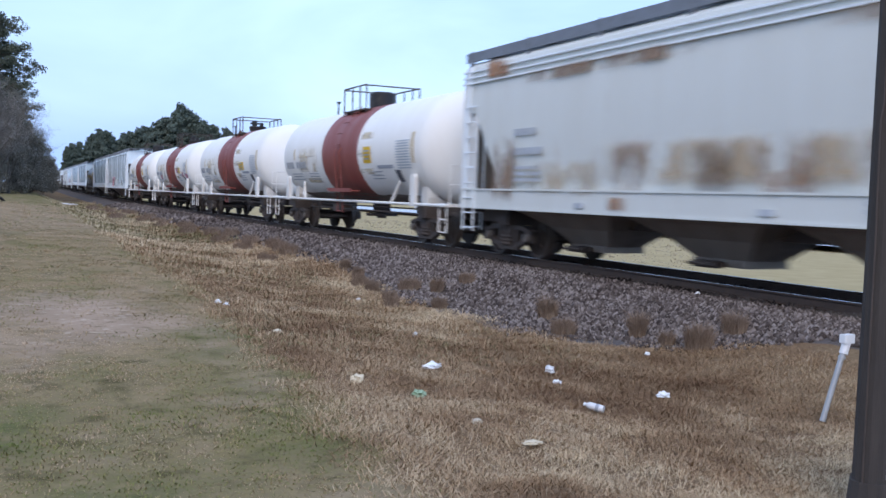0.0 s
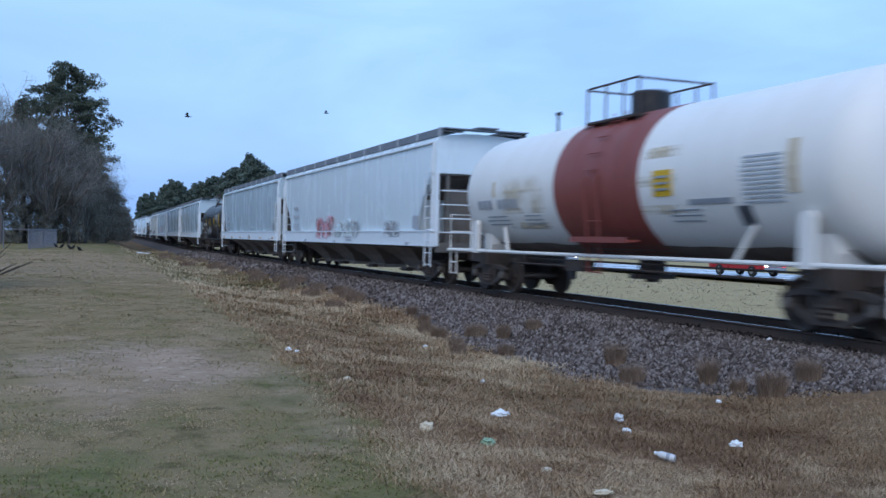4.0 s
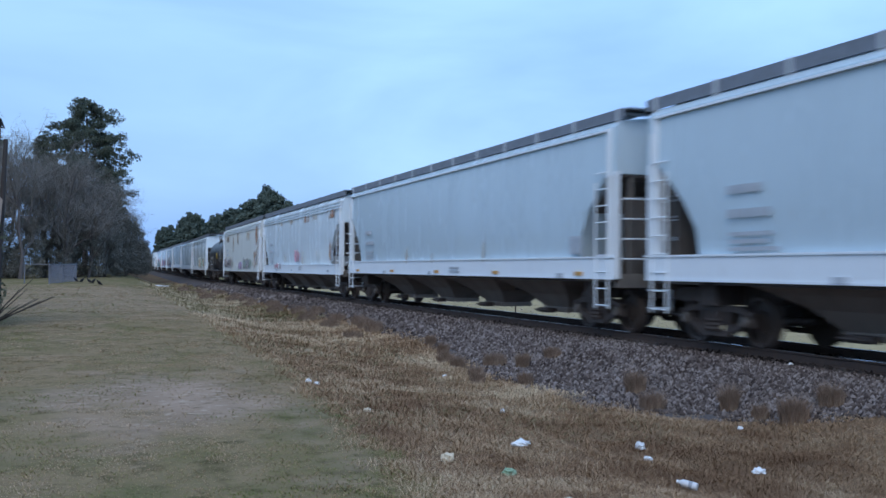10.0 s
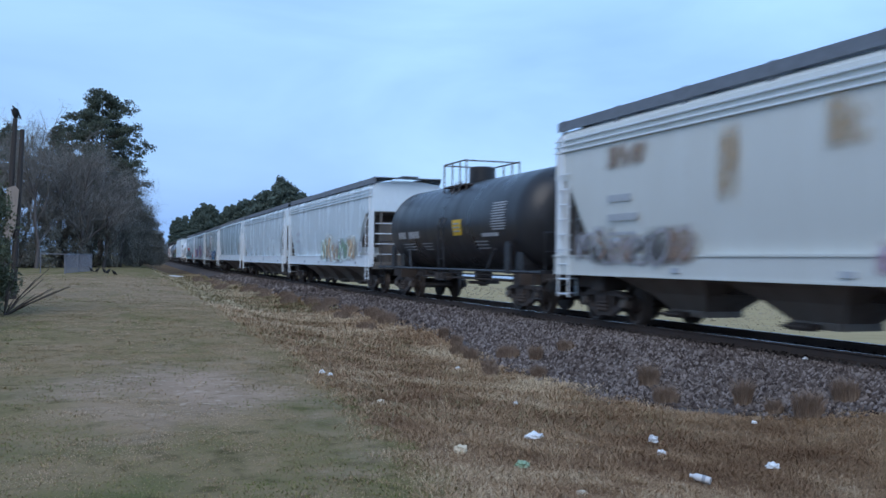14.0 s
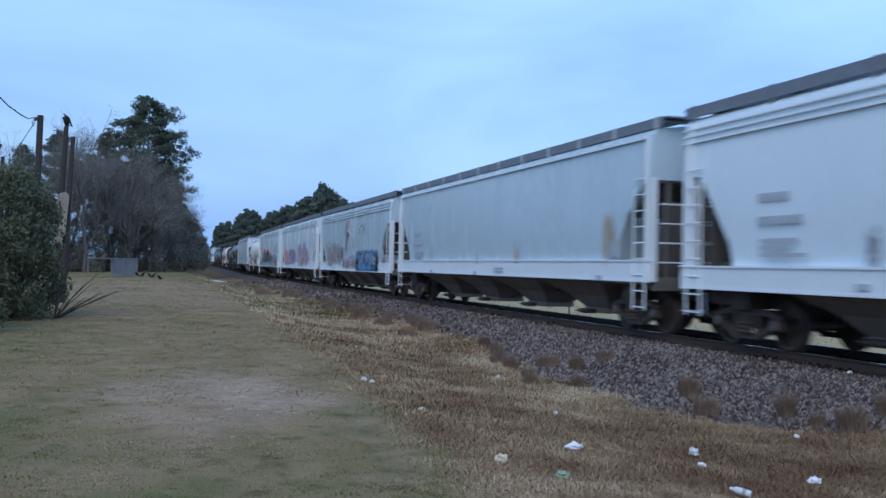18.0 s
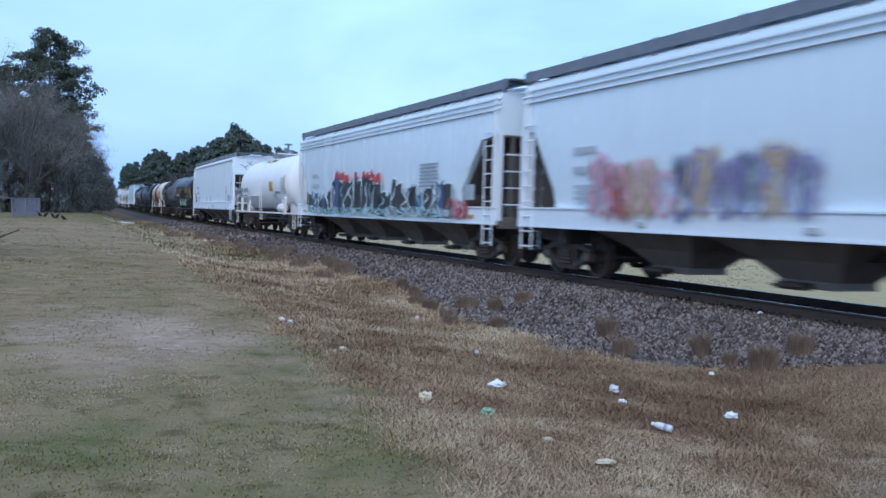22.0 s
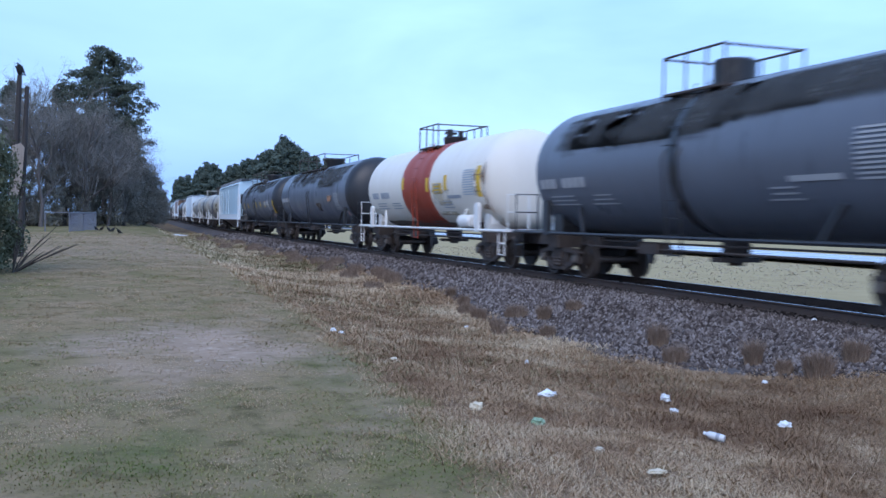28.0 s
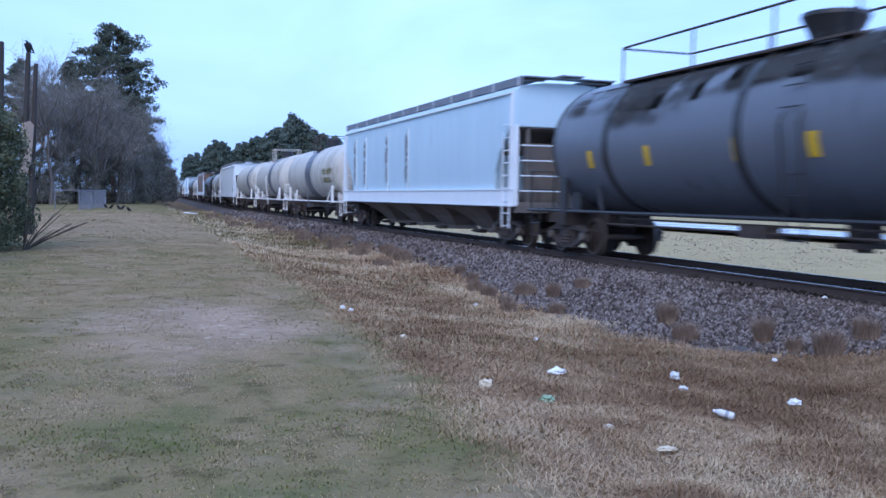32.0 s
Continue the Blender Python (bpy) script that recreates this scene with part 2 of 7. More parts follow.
def raw_mesh(name, verts, faces, mat):
    """A large mesh from arrays: verts (n, 3), faces (m, 3 or 4)."""
    me = bpy.data.meshes.new(name)
    verts, faces = np.asarray(verts, np.float32), np.asarray(faces, np.int32)
    k = faces.shape[1]
    me.vertices.add(len(verts)), me.loops.add(faces.size), me.polygons.add(len(faces))
    me.vertices.foreach_set("co", verts.ravel())
    me.loops.foreach_set("vertex_index", faces.ravel())
    me.polygons.foreach_set("loop_start", np.arange(0, faces.size, k, dtype=np.int32))
    me.update(calc_edges=True)
    me.materials.append(mat)
    return me


# ---- ground ----
def worn(x, y):
    """How far the lawn has gone from green to tan-brown, 0 to 1."""
    k = (0.27 + 0.52 * smooth(6.0, 12.5, y + 0.35 * x * (x < 0))) * (1 - 0.75 * smooth(58, 82, y))
    k *= 0.45 + 0.55 * smooth(-3.4, 0.2, x) if y < 26 else 1.0
    k *= 1 - 0.75 * max(0.0, 1 - math.hypot((x + 2.6) / 2.6, (y - 21.0) / 4.5))
    n = noise.noise((x * 0.55, y * 0.35, 21)) + 0.6 * noise.noise((x * 1.7, y * 1.1, 22))
    return min(1.0, max(0.0, k + 0.80 * n + 0.30 * noise.noise((x * 4.3, y * 3.1, 23)) + 0.06))


def ground_material():
    m = bpy.data.materials.new("ground_soil_and_grass")
    m.use_nodes = True
    n, l = m.node_tree.nodes, m.node_tree.links
    bsdf = n["Principled BSDF"]
    co = n.new("ShaderNodeTexCoord")

    def noisy(s, detail=5.0, rough=0.6):
        t = n.new("ShaderNodeTexNoise")
        t.inputs["Scale"].default_value, t.inputs["Detail"].default_value, t.inputs["Roughness"].default_value = s, detail, rough
        l.new(co.outputs["Object"], t.inputs["Vector"])
        return t.outputs[0]

    def ranged(v, a, b, c=0.0, d=1.0):
        r = n.new("ShaderNodeMapRange")
        for i, x in enumerate((a, b, c, d)):
            r.inputs[i + 1].default_value = x
        l.new(v, r.inputs[0])
        return r.outputs[0]

    def mixed(fac, a, b):
        x = n.new("ShaderNodeMixRGB")
        l.new(fac, x.inputs[0])
        for i, v in ((1, a), (2, b)):
            if isinstance(v, tuple):
                x.inputs[i].default_value = (*v, 1)
            else:
                l.new(v, x.inputs[i])
        return x.outputs[0]

    def op(kind, a, b):
        x = n.new("ShaderNodeMath")
        x.operation = kind
        for i, v in enumerate((a, b)):
            if isinstance(v, (int, float)):
                x.inputs[i].default_value = v
            else:
                l.new(v, x.inputs[i])
        return x.outputs[0]

    zone = n.new("ShaderNodeAttribute")
    zone.attribute_name = "zone"
    sep = n.new("ShaderNodeSeparateColor")
    l.new(zone.outputs["Color"], sep.inputs[0])
    wob = op("MULTIPLY", op("SUBTRACT", noisy(1.6, 6), 0.5), 0.9)
    big, mid, fine = noisy(0.22, 4), noisy(1.1, 5), noisy(22, 3)
    lawn = mixed(ranged(big, 0.4, 0.6), (0.150, 0.136, 0.050), (0.215, 0.165, 0.080))
    lawn = mixed(ranged(mid, 0.42, 0.66), lawn, (0.110, 0.124, 0.048))
    lawn = mixed(ranged(fine, 0.35, 0.75, 0, 0.6), lawn, (0.20, 0.15, 0.10))
    wz = n.new("ShaderNodeAttribute")
    wz.attribute_name = "worn"
    tan = mixed(ranged(mid, 0.38, 0.64), (0.335, 0.240, 0.142), (0.250, 0.185, 0.096))
    tan = mixed(ranged(fine, 0.35, 0.72, 0, 0.7), tan, (0.19, 0.138, 0.092))
    lawn = mixed(wz.outputs["Fac"], lawn, tan)
    lawn = mixed(ranged(noisy(3.3, 4), 0.53, 0.68, 0, 0.75), lawn, (0.085, 0.072, 0.036))
    lawn = mixed(ranged(noisy(2.1, 4), 0.56, 0.70, 0, 0.6), lawn, (0.30, 0.215, 0.13))
    bare = mixed(ranged(mid, 0.35, 0.65), (0.40, 0.285, 0.208), (0.30, 0.215, 0.152))
    bare = mixed(ranged(noisy(7.0, 3), 0.58, 0.68, 0, 0.8), bare, (0.50, 0.39, 0.30))
    bare = mixed(ranged(noisy(5.0, 4), 0.56, 0.68, 0, 0.7), bare, (0.15, 0.115, 0.07))
    rough = mixed(ranged(big, 0.4, 0.6), (0.175, 0.105, 0.065), (0.250, 0.175, 0.108))
    rough = mixed(ranged(fine, 0.35, 0.7, 0, 0.7), rough, (0.12, 0.078, 0.05))
    gravel = mixed(ranged(fine, 0.3, 0.7), (0.080, 0.069, 0.066), (0.150, 0.132, 0.127))
    field = mixed(ranged(mid, 0.35, 0.65), (0.43, 0.340, 0.195), (0.37, 0.290, 0.160))

    def masked(channel):
        return ranged(op("ADD", channel, wob), 0.42, 0.58)
    colour = mixed(ranged(op("ADD", sep.outputs[2], wob), 0.10, 0.75, 0.0, 0.9), lawn, bare)
    colour = mixed(masked(sep.outputs[0]), colour, rough)
    fz = n.new("ShaderNodeAttribute")
    fz.attribute_name = "field"
    colour = mixed(ranged(fz.outputs["Fac"], 0.4, 0.6), colour, field)
    colour = mixed(ranged(op("ADD", sep.outputs[1], op("MULTIPLY", wob, 0.5)), 0.45, 0.55), colour, gravel)
    # The dark colour here holds both oil stain and the train's shadow.
    oily_shaded_bed = n.new("ShaderNodeAttribute")
    oily_shaded_bed.attribute_name = "oily_shaded_bed"
    colour = mixed(ranged(op("ADD", oily_shaded_bed.outputs["Fac"], op("MULTIPLY", wob, 0.4)), 0.4, 0.6), colour, (0.040, 0.033, 0.030))
    l.new(colour, bsdf.inputs["Base Color"])
    bsdf.inputs["Roughness"].default_value, bsdf.inputs["Specular IOR Level"].default_value = 0.95, 0.0
    b = n.new("ShaderNodeBump")
    b.inputs["Strength"].default_value, b.inputs["Distance"].default_value = 0.35, 0.03
    l.new(noisy(30, 4), b.inputs["Height"])
    l.new(b.outputs[0], bsdf.inputs["Normal"])
    return m


def steps(*legs):
    """Values from legs of (start, end, step)."""
    out = []
    for a, b, st in legs:
        out += list(np.arange(a, b, st))
    return out + [legs[-1][1]]


US = steps((-1500, -300, 200), (-300, -60, 30), (-60, -20, 4), (-20, -12, 0.6), (-12, -4, 0.22), (-4, 2, 0.3), (2, 8, 0.5), (8, 50, 2.0), (50, 300, 25), (300, 1500, 200))
YS = steps((-300, -20, 40), (-20, 2, 2), (2, 22, 0.25), (22, 50, 0.7), (50, 150, 4), (150, 500, 20), (500, 2600, 150))


def build_ground():
    verts, zone, field, oily_shaded_bed, worn_at = [], [], [], [], []
    for y in YS:
        cx = centre_x(y)
        for u in US:
            x = cx + u
            verts.append((x, y, height(x, y)))
            e = edge_of_lawn(y)
            r = smooth(e - 0.35, e + 0.35, x) if u < 1 else 0.0
            g = smooth(toe(y) - 0.35, toe(y) + 0.25, u) * (1 - smooth(5.0, 6.5, u))
            b = max(0.0, 0.95 * max(0.0, 1 - math.hypot((x - 1.0) / 2.3, (y - 12.1) / 3.9)) + 0.42 * noise.noise((x * 1.1, y * 0.75, 2)) + 0.25 * noise.noise((x * 3.1, y * 2.2, 12)))
            b = max(b, 0.35 * smooth(18, 40, y) * smooth(85, 60, y))
            if u > 4.0:
                g = max(g, smooth(1.5, -1.5, y - 6.0 - 0.53 * x + 1.2 * noise.noise((x * 0.3, y * 0.3, 4))))
            zone.append((r, g, min(1, b), 1))
            field.append(smooth(6, 9, u))
            worn_at.append(worn(x, y))
            oily_shaded_bed.append(smooth(-1.5, -1.0, u) * (1 - smooth(1.6, 2.1, u)))
    nu = len(US)
    idx = np.arange(len(verts)).reshape(len(YS), nu)
    faces = np.stack([idx[:-1, :-1], idx[:-1, 1:], idx[1:, 1:], idx[1:, :-1]], -1).reshape(-1, 4)
    me = raw_mesh("ground", verts, faces, ground_material())
    me.attributes.new("zone", "FLOAT_COLOR", "POINT").data.foreach_set("color", np.asarray(zone, np.float32).ravel())
    me.attributes.new("field", "FLOAT", "POINT").data.foreach_set("value", np.asarray(field, np.float32))
    me.attributes.new("oily_shaded_bed", "FLOAT", "POINT").data.foreach_set("value", np.asarray(oily_shaded_bed, np.float32))
    me.attributes.new("worn", "FLOAT", "POINT").data.foreach_set("value", np.asarray(worn_at, np.float32))
    me.polygons.foreach_set("use_smooth", [True] * len(me.polygons))
    return tagged(new("ground", me), "lawn, rough brown grass and ballast beside the line", "ground", kind="structure")


build_ground()

# ---- track ----
def strip(profile, s_values):
    """A profile of (u, z) swept along the track."""
    rings = []
    for s in s_values:
        x, y, a = line(s)
        rings.append([(x + u * math.cos(a), y - u * math.sin(a), z + grade(s)) for u, z in profile])
    return Shape().loft(rings)


TRACK_S = [-80, -40, 0, 20, 35] + list(range(45, 150, 10)) + [200, 300, 400, 500, 800]


def build_track():
    track = tagged(new("railway_track"), "single railway track of dark rusty rails on timber ties in grey ballast", "railway track", kind="structure")
    foot = [(-0.070, -0.18), (0.070, -0.18), (0.070, -0.165), (0.012, -0.15), (0.010, -0.045), (0.036, -0.032), (0.036, -0.004), (-0.036, -0.004), (-0.036, -0.032), (-0.010, -0.045), (-0.012, -0.15), (-0.070, -0.165)]
    head = [(-0.030, -0.0042), (0.030, -0.0042), (0.026, 0.0), (-0.026, 0.0)]
    for c in (-0.753, 0.753):
        r = part("rail", strip([(u + c, z) for u, z in foot], TRACK_S), RAIL, track)
        part("rail_head", strip([(u + c, z) for u, z in head], TRACK_S), RAIL_HEAD, r, "running surface polished by wheels")
    tie = Shape().box(-1.35, 1.35, -0.115, 0.115, -0.34, -0.182, 0.02).mesh("tie", TIE)
    plate = Shape().box(-0.88, -0.62, -0.09, 0.09, -0.185, -0.172).box(0.62, 0.88, -0.09, 0.09, -0.185, -0.172).mesh("tie_plate", RAIL)
    rnd = random.Random(5)
    for i in range(170):
        x, y, a = line(0.5 + i * 0.53)
        t = part("tie", tie, None, track)
        t.matrix_basis = pose(x + rnd.uniform(-0.03, 0.03), y, rnd.uniform(-0.012, 0.004), 0, 0, -math.degrees(a) + rnd.uniform(-0.7, 0.7))
        part("tie_plate", plate, None, t)
    return track


build_track()

# ---- ballast stones and grass ----
def blade_material(name, stops, rough=0.9, own=0.55, drift=2.3):
    """Grass: a colour for each blade, shifted in broad patches."""
    m = bpy.data.materials.new(name)
    m.use_nodes = True
    n, l = m.node_tree.nodes, m.node_tree.links
    geo = n.new("ShaderNodeNewGeometry")
    co = n.new("ShaderNodeTexCoord")
    patch = n.new("ShaderNodeTexNoise")
    patch.inputs["Scale"].default_value, patch.inputs["Detail"].default_value = 0.9, 5.0
    l.new(co.outputs["Object"], patch.inputs["Vector"])
    wide = n.new("ShaderNodeTexNoise")
    wide.inputs["Scale"].default_value, wide.inputs["Detail"].default_value = 0.17, 2.0
    l.new(co.outputs["Object"], wide.inputs["Vector"])
    both = n.new("ShaderNodeMath")
    both.operation = "ADD"
    l.new(patch.outputs[0], both.inputs[0])
    l.new(wide.outputs[0], both.inputs[1])
    add = n.new("ShaderNodeMath")
    add.operation = "MULTIPLY_ADD"
    l.new(both.outputs[0], add.inputs[0])
    add.inputs[1].default_value = drift
    add.inputs[2].default_value = 0.525 - own / 2 - drift
    mix = n.new("ShaderNodeMath")
    mix.operation = "MULTIPLY_ADD"
    l.new(geo.outputs["Random Per Island"], mix.inputs[0])
    mix.inputs[1].default_value = own
    l.new(add.outputs[0], mix.inputs[2])
    ramp = n.new("ShaderNodeValToRGB")
    els = ramp.color_ramp.elements
    while len(els) < len(stops):
        els.new(0.5)
    for e, (p, c) in zip(els, stops):
        e.position, e.color = p, (*c, 1)
    l.new(mix.outputs[0], ramp.inputs[0])
    l.new(ramp.outputs[0], n["Principled BSDF"].inputs["Base Color"])
    n["Principled BSDF"].inputs["Roughness"].default_value = rough
    n["Principled BSDF"].inputs["Specular IOR Level"].default_value = 0.0
    return m


DEAD_GRASS = blade_material("dead_grass_blades", [(0.0, (0.200, 0.118, 0.070)), (0.3, (0.305, 0.192, 0.114)), (0.6, (0.43, 0.292, 0.178)), (0.95, (0.64, 0.49, 0.32))], own=0.5, drift=2.0)
STRAW = blade_material("pale_straw_blades", [(0.0, (0.34, 0.23, 0.14)), (0.5, (0.50, 0.37, 0.24)), (0.95, (0.66, 0.52, 0.36))], own=0.6, drift=1.2)
VERGE = blade_material("pale_verge_blades", [(0.0, (0.20, 0.17, 0.085)), (0.35, (0.31, 0.26, 0.15)), (0.65, (0.42, 0.34, 0.22)), (0.95, (0.55, 0.46, 0.32))], own=0.5, drift=2.0)
LAWN_GRASS = blade_material("winter_lawn_blades", [(0.0, (0.112, 0.142, 0.038)), (0.35, (0.180, 0.188, 0.060)), (0.65, (0.270, 0.232, 0.100)), (0.95, (0.38, 0.292, 0.170))], own=0.6, drift=2.2)
TAN_GRASS = blade_material("worn_tan_lawn_blades", [(0.0, (0.205, 0.152, 0.074)), (0.3, (0.305, 0.218, 0.118)), (0.6, (0.395, 0.280, 0.165)), (0.95, (0.47, 0.340, 0.225))], own=0.35, drift=3.0)
WEED = blade_material("brown_weed_stalks", [(0.0, (0.165, 0.116, 0.088)), (0.5, (0.265, 0.196, 0.150)), (0.95, (0.43, 0.33, 0.25))])
FIELD_GRASS = blade_material("straw_field_blades", [(0.1, (0.39, 0.32, 0.225)), (0.5, (0.43, 0.355, 0.255)), (0.9, (0.48, 0.40, 0.29))])


def heights(xs, ys):
    return np.array([height(x, y) for x, y in zip(xs, ys)])


def blades(xs, ys, zs, tall, wide, lean, rng, toward=None):
    """Bent blades of two quads-and-a-tip each, as triangles: (verts, faces)."""
    n = len(xs)
    a = rng.uniform(0, 2 * np.pi, n)
    side = np.stack([np.cos(a), np.sin(a), np.zeros(n)], 1)
    to = rng.uniform(0, 2 * np.pi, n) if toward is None else toward + rng.normal(0, 0.7, n)
    out = np.stack([np.cos(to), np.sin(to), np.zeros(n)], 1) * (lean * tall * rng.uniform(0.2, 1.3, n))[:, None]
    p = np.stack([xs, ys, zs], 1)
    up = np.array([0, 0, 1.0])
    mid = p + out * 0.35 + up * (tall * 0.6)[:, None]
    tip = p + out + up * (tall * np.clip(1.0 - 0.35 * lean, 0.3, 1))[:, None]
    w = (wide / 2)[:, None]
    v = np.stack([p - side * w, p + side * w, mid - side * w * 0.8, mid + side * w * 0.8, tip], 1).reshape(-1, 3)
    k = np.arange(n)[:, None] * 5
    f = np.concatenate([k + [0, 1, 3], k + [0, 3, 2], k + [2, 3, 4]], 0)
    return v, f


def scatter_grass(name, label, mat, areas, accept, seed, category="grass", tuft=7, round_=0.05):
    rng = np.random.default_rng(seed)
    vs, fs, at = [], [], 0
    for x0, x1, y0, y1, per, tall, wide, lean in areas:
        n = int((x1 - x0) * (y1 - y0) * per)
        nc = max(1, n // tuft)
        cx, cy = rng.uniform(x0, x1, nc), rng.uniform(y0, y1, nc)
        pick = rng.integers(0, nc, n)
        loose = rng.random(n) < 0.4
        dx, dy = rng.normal(0, round_, n), rng.normal(0, round_, n)
        xs = np.where(loose, rng.uniform(x0, x1, n), cx[pick] + dx)
        ys = np.where(loose, rng.uniform(y0, y1, n), cy[pick] + dy)
        away = np.arctan2(dy, dx)
        keep = np.array([accept(x, y, r) for x, y, r in zip(xs, ys, rng.random(n))])
        xs, ys, away = xs[keep], ys[keep], away[keep]
        if not len(xs):
            continue
        big = 0.55 + 0.9 * np.array([noise.noise((x * 0.7, y * 0.7, 9)) * 0.5 + 0.5 for x, y in zip(xs, ys)])
        t = tall * big * rng.uniform(0.55, 1.25, len(xs))
        v, f = blades(xs, ys, heights(xs, ys) - 0.01, t, wide * rng.uniform(0.7, 1.3, len(xs)), lean * np.ones(len(xs)), rng, away)
        vs.append(v), fs.append(f + at)
        at += len(v)
    return tagged(new(name, raw_mesh(name, np.concatenate(vs), np.concatenate(fs), mat)), label, category, kind="stuff")


def in_rough(x, y, r):
    u = x - centre_x(y)
    e = edge_of_lawn(y)
    return x > e - 0.45 + 0.75 * r + 0.35 * noise.noise((x * 2.2, y * 2.2, 15)) and u < toe(y) + 0.25 - 0.6 * r + 0.55 * noise.noise((x * 0.8, y * 0.8, 5)) + 0.3 * noise.noise((x * 2.6, y * 2.6, 6))


def in_lawn(x, y, r):
    bare = 1.0 - math.hypot((x - 1.0) / 2.0, (y - 12.1) / 3.6)
    thin = 0.75 * bare + 0.55 * noise.noise((x * 1.1, y * 0.75, 2)) + 0.5 * noise.noise((x * 3, y * 1.6, 7)) + 0.1
    return x < edge_of_lawn(y) + 0.2 * r and r > thin


def in_green(x, y, r):
    return in_lawn(x, y, r) and (r * 7.31) % 1.0 > worn(x, y)


def in_tan(x, y, r):
    return in_lawn(x, y, r) and (r * 7.31) % 1.0 <= worn(x, y)


scatter_grass("dead_grass", "dead brown rough grass between lawn and ballast", DEAD_GRASS,
              [(1.9, 9.0, 4.0, 8.5, 2300, 0.088, 0.0050, 2.3), (2.0, 9.0, 8.5, 12, 1500, 0.092, 0.0065, 2.2), (2.4, 8.6, 12, 20, 800, 0.10, 0.0100, 2.0), (2.8, 8.8, 20, 34, 330, 0.12, 0.018, 1.7), (5.4, 10.0, 34, 60, 80, 0.15, 0.032, 1.5), (7.4, 12.0, 60, 110, 20, 0.18, 0.06, 1.3)],
              in_rough, 7, tuft=34, round_=0.075)
scatter_grass("straw_tussocks", "long pale straw stalks standing out of the dead grass", STRAW,
              [(2.2, 8.8, 4.0, 10, 60, 0.15, 0.0040, 1.4), (2.6, 8.6, 10, 20, 50, 0.18, 0.007, 1.2), (3.0, 8.8, 20, 34, 30, 0.22, 0.013, 1.0)], in_rough, 17, tuft=10, round_=0.06)
scatter_grass("verge_grass", "pale straw and greenish rough grass along the far verge", VERGE,
              [(2.6, 6.8, 9, 18, 120, 0.10, 0.010, 1.7), (2.9, 7.2, 18, 34, 90, 0.13, 0.018, 1.4), (3.6, 8.4, 34, 60, 90, 0.18, 0.034, 1.3), (4.5, 9.5, 60, 112, 26, 0.22, 0.065, 1.2)], in_rough, 18, tuft=26, round_=0.14)
LAWN_AREAS = [(-3.0, 4.2, 4.0, 10, 1700, 0.030, 0.0065, 1.5), (-4.2, 4.2, 10, 18, 620, 0.032, 0.011, 1.5), (-6, 4.6, 18, 34, 150, 0.035, 0.022, 1.5), (-8, 6, 34, 75, 26, 0.045, 0.045, 1.5)]
scatter_grass("green_lawn", "short green winter lawn", LAWN_GRASS, LAWN_AREAS, in_green, 8)
scatter_grass("tan_lawn", "short worn tan-brown lawn", TAN_GRASS, LAWN_AREAS, in_tan, 8)
scatter_grass("field_grass", "straw-coloured field grass beyond the track", FIELD_GRASS,
              [(17.5, 30, 6, 34, 22, 0.07, 0.03, 1.8), (18, 40, 34, 75, 7, 0.09, 0.06, 1.8)],
              lambda x, y, r: 5.6 + 1.4 * r < x - centre_x(y) < 27.5 and y > 12.6 + 0.53 * x + 2 * (r - 0.5), 9)


def stones(name, label, spans, seed):
    rng = np.random.default_rng(seed)
    vs, fs, at = [], [], 0
    ring = np.array([(1, 0, 0), (0, 1, 0), (-1, 0, 0), (0, -1, 0), (0, 0, 1), (0, 0, -1)], float)
    tri = np.array([(0, 1, 4), (1, 2, 4), (2, 3, 4), (3, 0, 4), (1, 0, 5), (2, 1, 5), (3, 2, 5), (0, 3, 5)])
    for u0, u1, y0, y1, per, size in spans:
        n = int((u1 - u0) * (y1 - y0) * per)
        u, y = rng.uniform(u0, u1, n), rng.uniform(y0, y1, n)
        keep = np.array([uu > toe(yy) - 0.15 + 0.5 * noise.noise((yy * 0.8, uu * 0.8, 1)) + 0.45 * rr for uu, yy, rr in zip(u, y, rng.random(n))])
        u, y = u[keep], y[keep]
        x = np.array([centre_x(b) for b in y]) + u
        z = heights(x, y)
        n = len(x)
        s = size * rng.uniform(0.5, 1.35, (n, 1, 1))
        q = ring[None] * s * rng.uniform(0.55, 1.2, (n, 6, 3)) + ring[None] * s * 0.25
        q = q + rng.normal(0, 0.16, (n, 6, 3)) * s
        a = rng.uniform(0, 2 * np.pi, n)
        c, sn = np.cos(a)[:, None], np.sin(a)[:, None]
        q = np.stack([c * q[..., 0] - sn * q[..., 1], sn * q[..., 0] + c * q[..., 1], q[..., 2]], -1)
        v = q + np.stack([x, y, z + 0.25 * size * rng.random(n)], 1)[:, None]
        vs.append(v.reshape(-1, 3)), fs.append((tri[None] + 6 * np.arange(n)[:, None, None]).reshape(-1, 3) + at)
        at += 6 * n
    return tagged(new(name, raw_mesh(name, np.concatenate(vs), np.concatenate(fs), STONES)), label, "ballast", kind="stuff")


STONES = blade_material("ballast_stones", [(0.0, (0.042, 0.032, 0.029)), (0.4, (0.098, 0.078, 0.070)), (0.7, (0.160, 0.132, 0.120)), (1.0, (0.275, 0.236, 0.218))], own=1.0, drift=0.5)
stones("ballast", "grey crushed-stone ballast along the track", [(-5.8, -1.1, 4, 13, 760, 0.034), (-5.8, -1.1, 13, 24, 430, 0.040), (-4.8, -1.1, 24, 45, 130, 0.052), (-4.8, -1.1, 45, 90, 26, 0.085), (1.8, 5.5, 6, 45, 50, 0.06)], 10)


